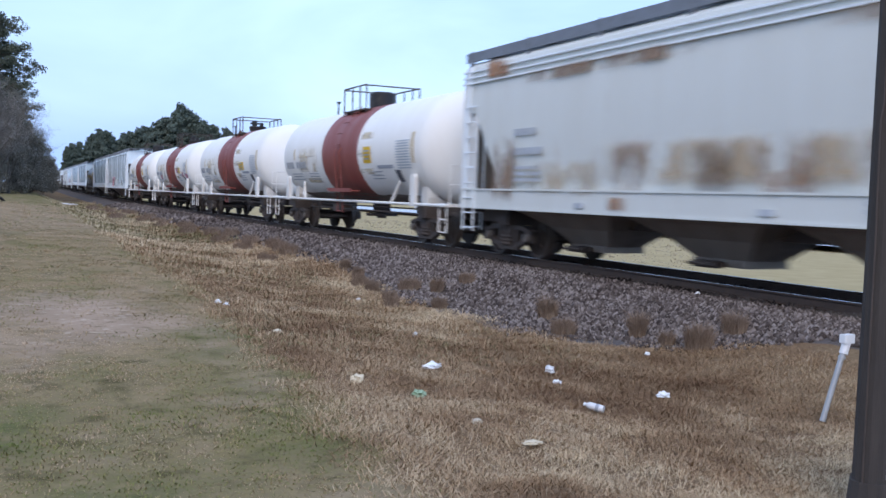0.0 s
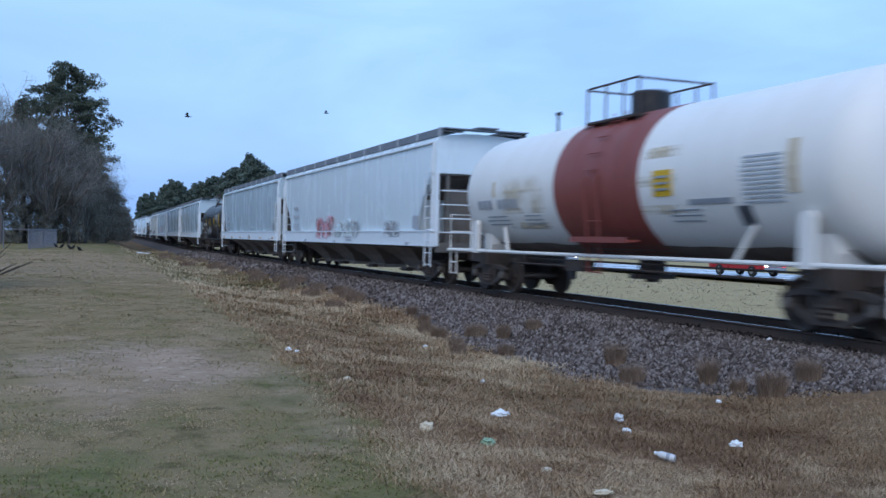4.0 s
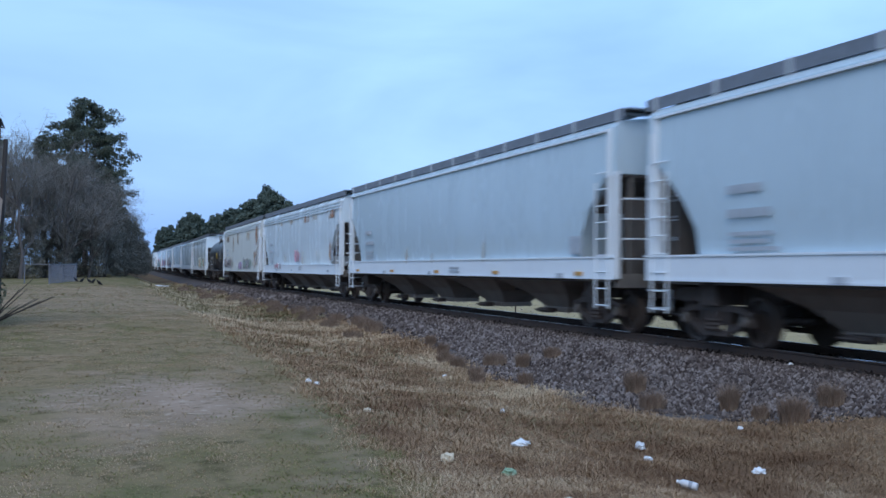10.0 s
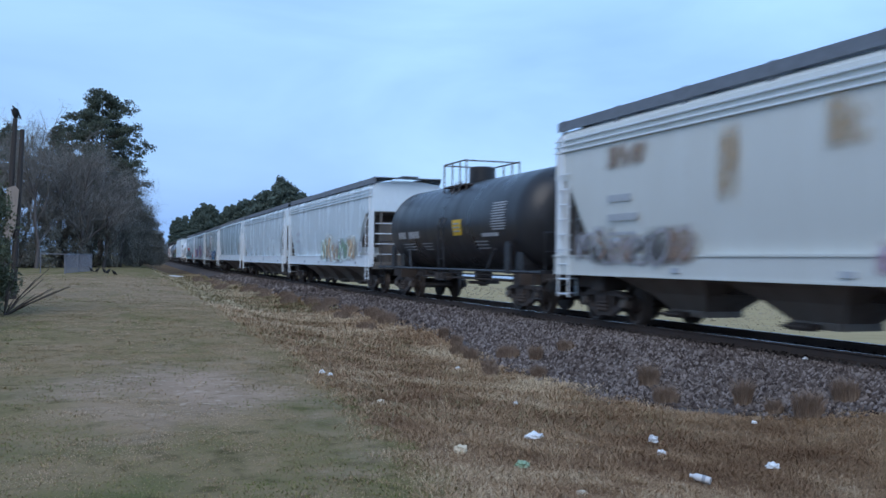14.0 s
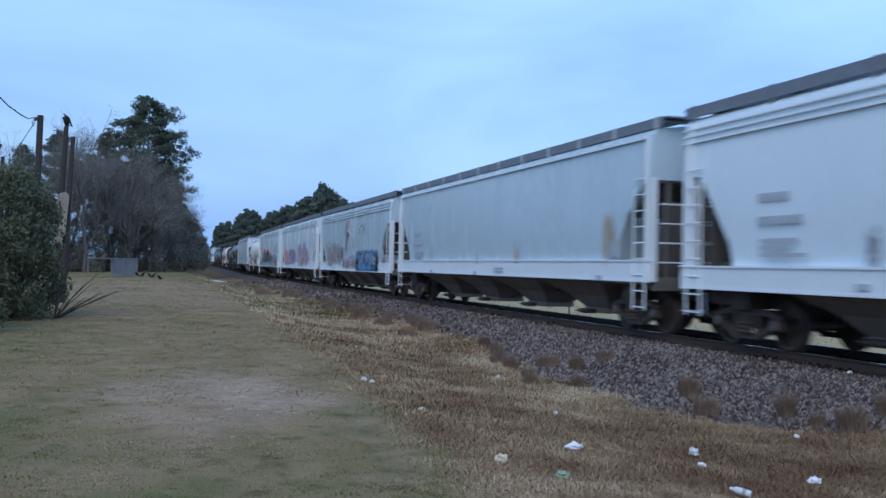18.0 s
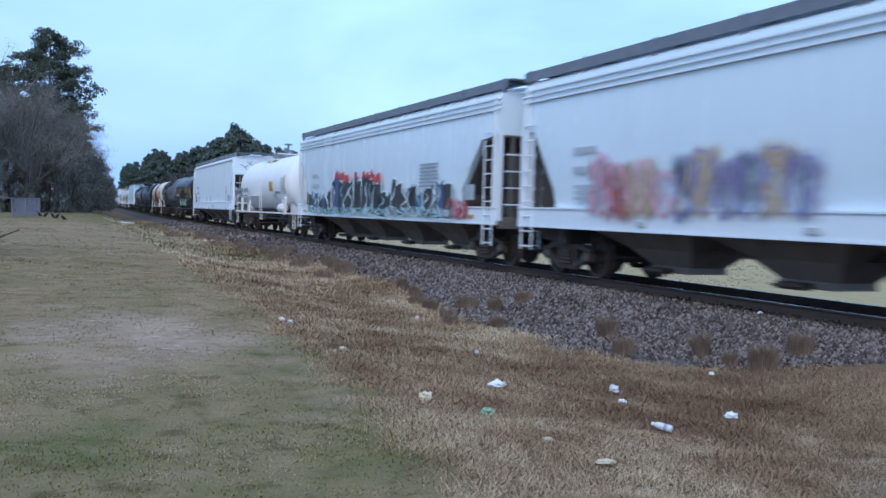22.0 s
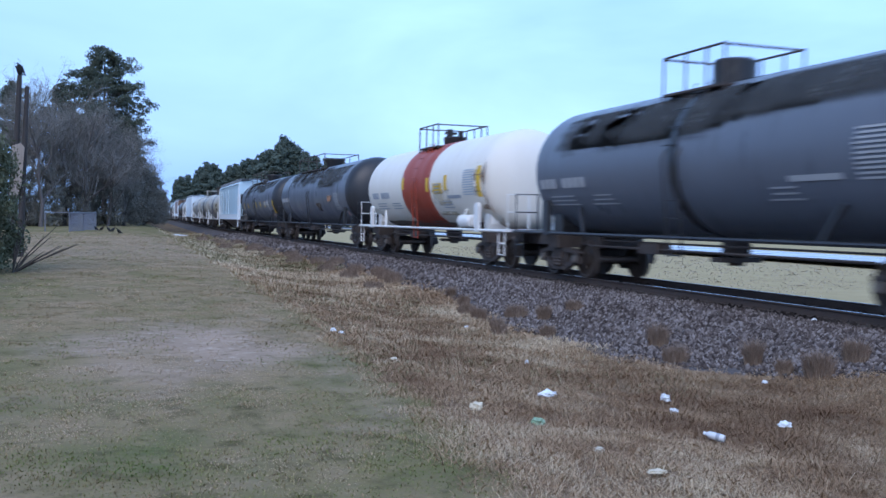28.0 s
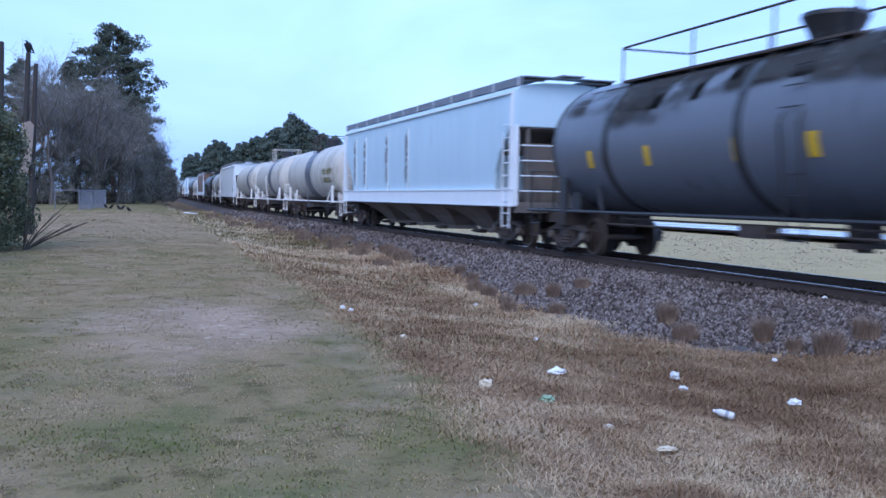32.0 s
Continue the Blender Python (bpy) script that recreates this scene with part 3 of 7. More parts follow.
# Stone colour is dark from oil and lowered further for the train's shade.
OILED_SHADED = blade_material("oil_and_shade_stones", [(0.1, (0.022, 0.018, 0.016)), (0.5, (0.050, 0.042, 0.038)), (0.95, (0.10, 0.088, 0.08))])
stones("track_stones", "stones round the ties, dark with oil and painted train shade", [(-1.25, 1.9, 4, 24, 130, 0.045), (-1.25, 1.9, 24, 50, 40, 0.06)], 12).data.materials[0] = OILED_SHADED


def weed_tuft(x, y, h, w, seed, label="dry reddish-brown weed tuft at the ballast edge"):
    rng = np.random.default_rng(seed)
    n = 900
    w = 1.05 * w
    r, a = w * np.sqrt(rng.random(n)) * 0.62, rng.uniform(0, 6.283, n)
    xs, ys = r * np.cos(a), r * np.sin(a)
    dome = np.sqrt(np.clip(1 - (r / (0.75 * w)) ** 2, 0.06, 1))
    tall = 1.55 * h * dome * rng.uniform(0.55, 1.15, n)
    v, f = blades(xs, ys, np.zeros(n), tall, 0.0065 * rng.uniform(0.6, 1.4, n), 0.45 * np.ones(n), rng, a + rng.normal(0, 0.9, n))
    z = height(x, y)
    ob = tagged(new("weed_tuft", raw_mesh("weed_tuft", v, f, WEED)), label, "weeds", "weed tufts along the ballast", "stuff")
    ob.location = (x, y, z - 0.01)
    return ob


for i, (x, y, h, w) in enumerate(((8.16, 12.7, 0.30, 0.22), (8.26, 10.53, 0.30, 0.16), (8.36, 9.39, 0.30, 0.26), (9.12, 9.58, 0.26, 0.24), (8.25, 9.89, 0.16, 0.16), (7.09, 14.45, 0.20, 0.18), (8.11, 16.69, 0.26, 0.18), (7.81, 20.29, 0.24, 0.2), (8.12, 22.0, 0.26, 0.16),
                                 (7.09, 17.6, 0.24, 0.2), (7.89, 17.56, 0.24, 0.36), (8.9, 16.93, 0.2, 0.25), (8.54, 30.1, 0.3, 0.4), (7.66, 11.47, 0.24, 0.26), (6.53, 15.25, 0.18, 0.2), (7.3, 18.8, 0.2, 0.3), (6.9, 16.2, 0.18, 0.2))):
    weed_tuft(x, y, h, w, 300 + i)
rnd_w = random.Random(77)
for i in range(26):
    y = 26.0 + 58.0 * (i / 25.0) ** 1.2
    weed_tuft(centre_x(y) - 4.0 - rnd_w.uniform(-0.5, 1.3), y, 0.26 + rnd_w.uniform(-0.06, 0.08), 0.30 + 0.006 * y, 330 + i)

# ---- the train ----
STRETCH = 1.02           # the car list's metres to the plan's metres


def travelled(t):
    """Metres that the train has run towards the camera and past it."""
    return STRETCH * (15.387 * t - 0.00836 * t * t)


WHEEL_R = 0.46


def make_truck():
    """A two-axle truck; its origin lies on the rail head under its pivot."""
    truck = new("truck")
    side = Shape().prism([(-1.06, 0.54), (-1.06, 0.63), (-0.62, 0.74), (0.62, 0.74), (1.06, 0.63), (1.06, 0.54), (0.60, 0.63), (-0.60, 0.63)], -1.12, -0.95)
    side.prism([(-0.42, 0.17), (0.42, 0.17), (0.42, 0.27), (-0.42, 0.27)], -1.12, -0.95)
    for q in (-1, 1):
        side.prism([(q * 1.04, 0.46), (q * 0.92, 0.55), (q * 0.32, 0.29), (q * 0.40, 0.19)], -1.10, -0.97)
        side.prism([(q * 0.40, 0.27), (q * 0.28, 0.27), (q * 0.28, 0.64), (q * 0.40, 0.64)], -1.10, -0.97)
        side.prism([(q * 1.06, 0.36), (q * 0.98, 0.36), (q * 0.98, 0.60), (q * 1.06, 0.60)], -1.10, -0.97)
        side.prism([(q * 0.80, 0.36), (q * 0.73, 0.36), (q * 0.73, 0.62), (q * 0.80, 0.62)], -1.10, -0.97)
    side_mesh = side.mesh("sideframe", STEEL_DARK)
    spring_mesh = Shape().lathe([(0.055, 0.26), (0.075, 0.30), (0.055, 0.34), (0.075, 0.38), (0.055, 0.42), (0.075, 0.46), (0.055, 0.50), (0.06, 0.58)], "z", (0, 0, 0), 10).mesh("spring", STEEL_DARK)
    cap_mesh = Shape().lathe([(0.0, -0.03), (0.09, -0.03), (0.10, 0.0), (0.10, 0.05)], "x", (0, 0, 0), 12).mesh("bearing_cap", SHADE_STEEL)
    for sx in (-1, 1):
        sf = part("sideframe", side_mesh, None, truck)
        sf.matrix_basis = pose(0, 0, 0, 0, 0, 0 if sx < 0 else 180)
        for dy in (-0.14, 0.0, 0.14):
            part("spring", spring_mesh, None, truck).location = (sx * 1.12, dy, 0)
        for dy in (-0.89, 0.89):
            cap = part("bearing_cap", cap_mesh, None, truck)
            cap.location, cap.rotation_euler = (sx * 1.14, dy, 0.47), (0, 0, 0 if sx < 0 else math.pi)
    part("bolster", Shape().box(-1.15, 1.15, -0.2, 0.2, 0.45, 0.70, 0.04), STEEL_DARK, truck)
    for sy in (-1, 1):
        part("brake_beam", Shape().box(-0.72, 0.72, sy * 0.36 - 0.05, sy * 0.36 + 0.05, 0.34, 0.46, 0.02).box(-0.80, -0.66, sy * 0.41 - 0.03, sy * 0.41 + 0.03, 0.26, 0.60).box(0.66, 0.80, sy * 0.41 - 0.03, sy * 0.41 + 0.03, 0.26, 0.60), STEEL_DARK, truck)
    disc = [(0.0, -0.80), (0.16, -0.80), (0.17, -0.74), (0.38, -0.72), (0.39, -0.81), (0.455, -0.815), (0.462, -0.70), (0.49, -0.685), (0.49, -0.665), (0.38, -0.665),
            (0.16, -0.66), (0.085, -0.62), (0.085, 0.62), (0.16, 0.66), (0.38, 0.665), (0.49, 0.665), (0.49, 0.685), (0.462, 0.70), (0.455, 0.815), (0.39, 0.81),
            (0.38, 0.72), (0.17, 0.74), (0.16, 0.80), (0.0, 0.80)]
    ws = Shape().lathe(disc, "x", (0, 0, 0), 24)
    for q in range(3):
        a = q * 2 * math.pi / 3
        for x in (-0.815, 0.755):
            ws.box(x, x + 0.06, 0.20 * math.cos(a) - 0.03, 0.20 * math.cos(a) + 0.03, 0.20 * math.sin(a) - 0.03, 0.20 * math.sin(a) + 0.03)
    wheel_mesh = ws.mesh("wheelset", WHEEL)
    for dy in (-0.89, 0.89):
        part("wheelset", wheel_mesh, None, truck).location = (0, dy, WHEEL_R)
    return truck


TRUCK = make_truck()
CARS, AXLES = [], []
SHARED = {}


def shared(key, build):
    if key not in SHARED:
        SHARED[key] = build()
    return SHARED[key]


def add_trucks(car, half):
    me = shared("body_bolster", lambda: Shape().box(-1.28, 1.28, -0.26, 0.26, 0.74, 1.12, 0.04).box(-0.62, 0.62, -1.25, 1.25, 0.80, 1.10, 0.05).box(-1.18, -0.72, 0.40, 1.02, 0.80, 1.06, 0.04).mesh("body_bolster", STEEL_DARK))
    for sy in (-1, 1):
        part("body_bolster", me, None, car).matrix_basis = pose(0, sy * half, 0, 0, 0, 0 if sy > 0 else 180)
        t = copy_thing(TRUCK, pose(0, sy * half, 0))
        t.parent = car
        AXLES.extend((w, car) for w in t.children if w.name.startswith("wheelset"))


def couplers(car, half_len, mat):
    me = shared("coupler", lambda: Shape().box(-0.09, 0.09, -0.85, -0.18, 0.74, 0.95, 0.02).box(-0.14, 0.12, -0.20, 0.0, 0.70, 1.0, 0.05)
                .tube([(0.2, -0.7, 0.7), (0.25, -0.4, 0.45), (0.2, -0.1, 0.40), (0.1, 0.0, 0.42)], 0.028).mesh("coupler", STEEL_DARK))
    for sy in (-1, 1):
        c = part("coupler", me, None, car)
        c.matrix_basis = pose(0, sy * half_len, 0, 0, 0, 0 if sy > 0 else 180)


def paint(name, base, worn, grime, low=0.55, rough=0.5):
    return material(name, base, worn, rough=rough, scale=0.9, fine=14, bump=0.06, amount=0.32, dirt=grime, dirt_scale=1.4, dirt_low=low, stretch=(1, 1.6, 0.35), spec=0.35)


WHITE_A = paint("white_car_paint", (0.775, 0.85, 0.885), (0.70, 0.77, 0.80), (0.50, 0.47, 0.43), 0.62)
WHITE_B = paint("grey_white_car_paint", (0.54, 0.66, 0.725), (0.475, 0.585, 0.65), (0.40, 0.39, 0.38), 0.64, 0.24)
WHITE_C = paint("cool_white_car_paint", (0.75, 0.855, 0.91), (0.67, 0.77, 0.825), (0.46, 0.46, 0.46), 0.66, 0.24)
BLUE_WHITE = paint("pale_blue_white_car_paint", (0.53, 0.70, 0.79), (0.46, 0.61, 0.70), (0.40, 0.46, 0.52), 0.62, 0.4)
WHITE_RUST = paint("weathered_white_car_paint", (0.68, 0.705, 0.675), (0.59, 0.595, 0.55), (0.46, 0.36, 0.28), 0.62)
SILL = paint("side_sill_paint", (0.80, 0.86, 0.90), (0.69, 0.745, 0.785), (0.52, 0.48, 0.43), 0.64)
TANK_WHITE = paint("white_tank_paint", (0.84, 0.83, 0.80), (0.75, 0.73, 0.68), (0.50, 0.42, 0.33), 0.64)
TANK_COOL = paint("bright_white_tank_paint", (0.87, 0.88, 0.88), (0.80, 0.80, 0.79), (0.62, 0.57, 0.50), 0.66)
TANK_STAINED = paint("stained_white_tank_paint", (0.56, 0.54, 0.49), (0.45, 0.41, 0.34), (0.26, 0.22, 0.15), 0.50)
TANK_BLACK = paint("black_tank_paint", (0.026, 0.027, 0.031), (0.045, 0.046, 0.05), (0.085, 0.08, 0.075), 0.60, 0.34)
TANK_GREY = paint("faded_black_tank_paint", (0.122, 0.138, 0.168), (0.150, 0.166, 0.196), (0.070, 0.078, 0.096), 0.56, 0.38)
OXIDE = paint("oxide_red_band", (0.27, 0.070, 0.055), (0.22, 0.062, 0.052), (0.16, 0.05, 0.042), 0.55)
BRICK_RED = paint("orange_red_band", (0.36, 0.055, 0.025), (0.28, 0.045, 0.025), (0.22, 0.04, 0.03), 0.55)
INK_SOFT = material("worn_stencil_paint", (0.36, 0.40, 0.45), (0.50, 0.54, 0.58), rough=0.6, fine=25, amount=0.9)
BAY_PAINT = paint("grimy_hopper_bay_paint", (0.29, 0.235, 0.195), (0.20, 0.160, 0.130), (0.10, 0.078, 0.064), 0.52)
# Soiled brown end paint, darkened for the shade inside the cut-out ends.
END_SHADE_PAINT = paint("soiled_shaded_end_paint", (0.17, 0.148, 0.13), (0.11, 0.095, 0.085), (0.07, 0.06, 0.05), 0.5)
BRACKET = material("roof_walk_bracket_paint", (0.58, 0.62, 0.66), (0.46, 0.49, 0.52), rough=0.6)
GRATE = material("galvanised_grating", (0.235, 0.255, 0.285), (0.165, 0.18, 0.205), rough=0.6, metal=0.3, scale=8)

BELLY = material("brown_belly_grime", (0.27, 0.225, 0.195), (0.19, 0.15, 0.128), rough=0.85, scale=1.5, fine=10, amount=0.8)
DOME_BLACK = paint("black_fitting_paint", (0.025, 0.025, 0.027), (0.05, 0.048, 0.046), (0.09, 0.08, 0.07))


def hopper_section(kind, zb):
    """Half outline of a covered hopper's body, from its lower edge at height zb up to the ridge: (x, z)."""
    if kind == "round":
        full = [(1.46, 1.50), (1.52, 2.0), (1.555, 2.6), (1.565, 3.2), (1.555, 3.7), (1.535, 4.1), (1.52, 4.3), (1.50, 4.46), (1.34, 4.60), (0.75, 4.68), (0.0, 4.71)]
    else:
        full = [(1.475, 1.50), (1.525, 2.1), (1.55, 2.7), (1.555, 3.2), (1.548, 3.7), (1.535, 4.16), (1.525, 4.36), (1.51, 4.48), (1.40, 4.60), (0.75, 4.68), (0.0, 4.71)]
    return [(x, max(z, zb)) for x, z in full]


CUT = {"flat": [(0.0, 3.45), (0.46, 3.39), (1.17, 2.70), (1.54, 2.17), (1.60, 1.50)], "round": [(0.0, 3.42), (1.0, 3.34), (1.75, 2.60), (2.35, 1.95), (2.45, 1.50)]}


CUT["flat_far"], CUT["round_far"] = CUT["flat"], [(d * 0.66, z) for d, z in CUT["round"]]


def hopper_body_mesh(kind, lb):
    rings = []
    cut = CUT[kind]
    stations = [(-lb + d, z) for d, z in cut] + [(0, 1.50)] + [(lb - d, z) for d, z in reversed(CUT[kind + "_far"])]
    for y, zb in stations:
        h = hopper_section(kind, zb)
        rings.append([(-x, y, z) for x, z in h] + [(x, y, z) for x, z in reversed(h[:-1])])
    return Shape().loft(rings).mesh("body", None, True)


def bars(rows, y0, z0, wide, gap, mat, parent, x=-1.585, name="stencil_lettering"):
    """Blocks of unreadable lettering: rows of lengths, top to bottom, each drawn as separate strokes."""
    rnd = random.Random(int(1000 * abs(y0 + z0)))
    for i, length in enumerate(rows):
        z = z0 - i * gap
        y, end = y0, y0 - length
        while y > end:
            w = wide * (rnd.uniform(0.45, 0.95) if wide > 0.1 else rnd.uniform(3, 6))
            part(name, Shape().box(x, x + 0.012, y - w, y, z - wide * 0.5, z + wide * 0.5), mat, parent)
            y -= w + wide * 0.22


def patches(car, spec, x=-1.60):
    """Flat painted shapes on a car's side: outline, depth rank, material."""
    for name, outline, mat, rank in spec:
        part(name, Shape().prism(outline, x - 0.004 * rank, x - 0.004 * rank + 0.03), mat, car)


def make_hopper(name_label, length, kind="flat", paint_mat=WHITE_A, sill_mat=SILL, bays=4, bay_shift=0.0, group="freight cars of the train"):
    car = root("covered_hopper_car", name_label, "freight car", group)
    lb = length / 2 - 0.62
    key = (kind, round(lb, 1))
    me = shared(("body",) + key, lambda: hopper_body_mesh(kind, lb)).copy()
    me.materials.append(paint_mat)
    part("body", me, None, car)
    # eave trim, upper ribs
    edge = shared(("edge", round(lb, 1)), lambda: Shape().box(-1.60, -1.48, -lb + 0.3, lb - 0.3, 4.385, 4.425).box(1.48, 1.60, -lb + 0.3, lb - 0.3, 4.385, 4.425).mesh("eave", SILL)) if kind == "flat" else \
        shared(("ribs", round(lb, 1)), lambda: Shape().box(-1.605, -1.48, -lb, lb, 4.05, 4.085).box(-1.60, -1.48, -lb, lb, 4.19, 4.225).box(-1.59, -1.48, -lb, lb, 4.33, 4.365)
               .box(1.48, 1.605, -lb, lb, 4.05, 4.085).box(1.48, 1.60, -lb, lb, 4.19, 4.225).box(1.48, 1.59, -lb, lb, 4.33, 4.365).mesh("rib", SILL))
    part("eave" if kind == "flat" else "rib", edge, None, car)
    # side sills
    low, top = (1.19, 1.66) if kind == "flat" else (1.10, 1.54)
    sill = shared(("sill", kind, round(lb, 1), sill_mat.name), lambda: Shape().prism([(-lb, low), (lb, low), (lb, top - 0.05), (lb - 0.3, top), (-lb + 0.3, top), (-lb, top - 0.05)], -1.60, -1.46)
                  .box(-1.63, -1.47, -lb, lb, top - 0.02, top + 0.02).box(-1.615, -1.49, -lb, lb, low - 0.012, low + 0.03).mesh("side_sill", sill_mat))
    for turn in (0, 180):
        part("side_sill", sill, None, car).matrix_basis = pose(0, 0, 0, 0, 0, turn)
    part("under_sill", shared(("under", round(lb, 1)), lambda: Shape().box(-1.50, 1.50, -lb + 1.8, lb - 1.8, 1.12, 1.17).box(-0.35, 0.35, -lb - 0.1, lb + 0.1, 0.78, 1.14).mesh("under_sill", STEEL_DARK)), None, car)
    # roof walks on brackets
    board = shared(("board", round(lb, 1)), lambda: Shape().box(-1.42, -0.62, -lb - 0.15, lb + 0.15, 4.80, 4.83).box(-1.435, -1.405, -lb - 0.15, lb + 0.15, 4.62, 4.85).mesh("roof_walk", GRATE))
    post = shared(("walk_post", kind), lambda: Shape().box(-1.40, -0.64, -0.05, 0.05, 4.74, 4.795).box(-1.445, -1.36, -0.05, 0.05, 4.50, 4.87).mesh("walk_bracket", BRACKET if kind == "flat" else GRATE))
    for turn in (0, 180):
        part("roof_walk", board, None, car).matrix_basis = pose(0, 0, 0, 0, 0, turn)
        n = 12 if kind == "flat" else 9
        for i in range(n):
            y = -lb + 0.1 + i * (2 * lb - 0.2) / (n - 1)
            b = part("walk_bracket", post, None, car)
            b.matrix_basis = pose(0, 0, 0, 0, 0, turn) @ pose(0, y, 0)
    cross = shared("cross_walk", lambda: Shape().box(-1.42, 1.42, -0.30, 0.20, 4.80, 4.83).box(-0.35, 0.35, -0.40, 0.30, 4.85, 4.89).mesh("cross_walk", GRATE))
    for sy in (-1, 1):
        part("cross_walk", cross, None, car).location = (0, sy * (lb + 0.05), 0)
    hatch = shared(("hatch", round(lb, 1)), lambda: Shape().box(-0.36, 0.36, -lb + 0.7, lb - 0.7, 4.70, 4.80, 0.05).mesh("roof_hatch", WHITE_B))
    part("roof_hatch", hatch, None, car)
    # hopper bays
    span = 2 * (lb - 2.75)
    w = span / bays
    bay = shared(("bay", round(w, 2)), lambda: Shape().loft([[(-1.42, -w / 2 + 0.03, 1.15), (1.42, -w / 2 + 0.03, 1.15), (1.42, w / 2 - 0.03, 1.15), (-1.42, w / 2 - 0.03, 1.15)],
                                                             [(-1.12, -w * 0.40, 1.0), (1.12, -w * 0.40, 1.0), (1.12, w * 0.40, 1.0), (-1.12, w * 0.40, 1.0)],
                                                             [(-0.74, -w * 0.28, 0.74), (0.74, -w * 0.28, 0.74), (0.74, w * 0.28, 0.74), (-0.74, w * 0.28, 0.74)],
                                                             [(-0.42, -w * 0.17, 0.40), (0.42, -w * 0.17, 0.40), (0.42, w * 0.17, 0.40), (-0.42, w * 0.17, 0.40)]])
                 .box(-0.48, 0.48, -w * 0.165, w * 0.165, 0.27, 0.40).mesh("hopper_bay", BAY_PAINT))
    gate = shared("gate", lambda: Shape().box(-0.85, -0.60, -0.3, 0.3, 0.26, 0.38, 0.02).tube([(-0.88, -0.35, 0.32), (-0.88, 0.35, 0.32)], 0.03).mesh("outlet_gate", STEEL_DARK))
    for i in range(bays):
        b = part("hopper_bay", bay, None, car)
        b.location = (0, -span / 2 + w * (i + 0.5) + bay_shift, 0)
        part("outlet_gate", gate, None, b)
    # ends: corner posts, ladders, platform, brake gear
    post_m = shared("corner_post", lambda: Shape().box(-1.585, -1.42, -0.32, -0.17, 1.2, 4.45, 0.015).box(-1.57, -1.45, -0.06, 0.03, 1.2, 3.5).mesh("corner_post", SILL))
    ladder = Shape()
    for x0, y0, x1, y1 in ((-1.62, -0.20, -1.62, -0.72),):
        ladder.tube([(x0, y0, 0.55), (x0, y0, 4.1)], 0.022, 6)
        ladder.tube([(x1, y1, 0.55), (x1, y1, 3.3)], 0.022, 6)
        for i in range(9):
            ladder.tube([(x0, y0, 0.62 + i * 0.36), (x1, y1, 0.62 + i * 0.36)], 0.016, 5)
    lad = shared("side_ladder", lambda: ladder.mesh("ladder", SILL))
    el = Shape()
    for i in range(9):
        el.tube([(-1.5, 0.12, 0.62 + i * 0.36), (-0.95, 0.12, 0.62 + i * 0.36)], 0.016, 5)
    el.tube([(-0.95, 0.12, 0.55), (-0.95, 0.12, 4.2)], 0.022, 6)
    for z_ in (1.62, 2.05, 2.48, 2.91):
        el.tube([(-0.95, 0.10, z_), (1.40, 0.10, z_)], 0.022, 6)
    elad = shared("end_ladder", lambda: el.mesh("end_ladder", SILL))
    deck = shared("end_deck", lambda: Shape().box(-1.50, 1.50, -1.9, 0.02, 1.12, 1.18).box(-1.5, 1.5, -0.1, 0.04, 1.0, 1.3).box(-0.9, -0.3, -0.9, -0.3, 1.18, 1.65, 0.04)
                  .tube([(0.3, -0.9, 1.45), (1.0, -0.9, 1.45)], 0.2, 12).mesh("end_deck", SHADE_STEEL))
    slope = shared("slope_brace", lambda: Shape().box(-0.05, 0.05, -0.1, -0.02, 1.18, 3.42).mesh("end_brace", SHADE_STEEL))
    webs, sheets = [], []
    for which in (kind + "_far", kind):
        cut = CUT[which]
        # The crosswise plate is added to keep sky from showing through the end.
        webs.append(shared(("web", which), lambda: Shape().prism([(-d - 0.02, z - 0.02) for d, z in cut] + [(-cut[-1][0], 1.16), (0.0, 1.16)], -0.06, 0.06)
                           .box(-1.12, 1.12, -0.36, -0.31, 1.16, 3.0).mesh("end_web", END_SHADE_PAINT)))
        # Dark sheet below the body's slope, its colour standing in for shade.
        sheets.append(shared(("sheet", which), lambda: Shape().prism([(-d, z - 0.015) for d, z in cut] + [(-d, z - 0.05) for d, z in reversed(cut)], -1.40, 1.40).mesh("slope_sheet", END_SHADE_PAINT)))
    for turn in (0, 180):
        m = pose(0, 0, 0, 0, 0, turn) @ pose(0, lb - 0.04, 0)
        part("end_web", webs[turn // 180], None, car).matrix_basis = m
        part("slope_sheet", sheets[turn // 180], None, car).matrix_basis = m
        for nm, mesh_ in (("corner_post", post_m), ("ladder", lad), ("end_ladder", elad), ("end_deck", deck)):
            part(nm, mesh_, None, car).matrix_basis = m
        for x in (-1.12, 0.0, 1.12):
            part("end_brace", slope, None, car).matrix_basis = m @ pose(x, 0, 0)
        mm = pose(0, 0, 0, 0, 0, turn) @ Matrix.Diagonal((-1, 1, 1, 1)) @ pose(0, lb, 0)
        part("corner_post", post_m, None, car).matrix_basis = mm
        part("ladder", lad, None, car).matrix_basis = mm
    couplers(car, length / 2, None)
    add_trucks(car, lb - 1.55)
    return car, lb


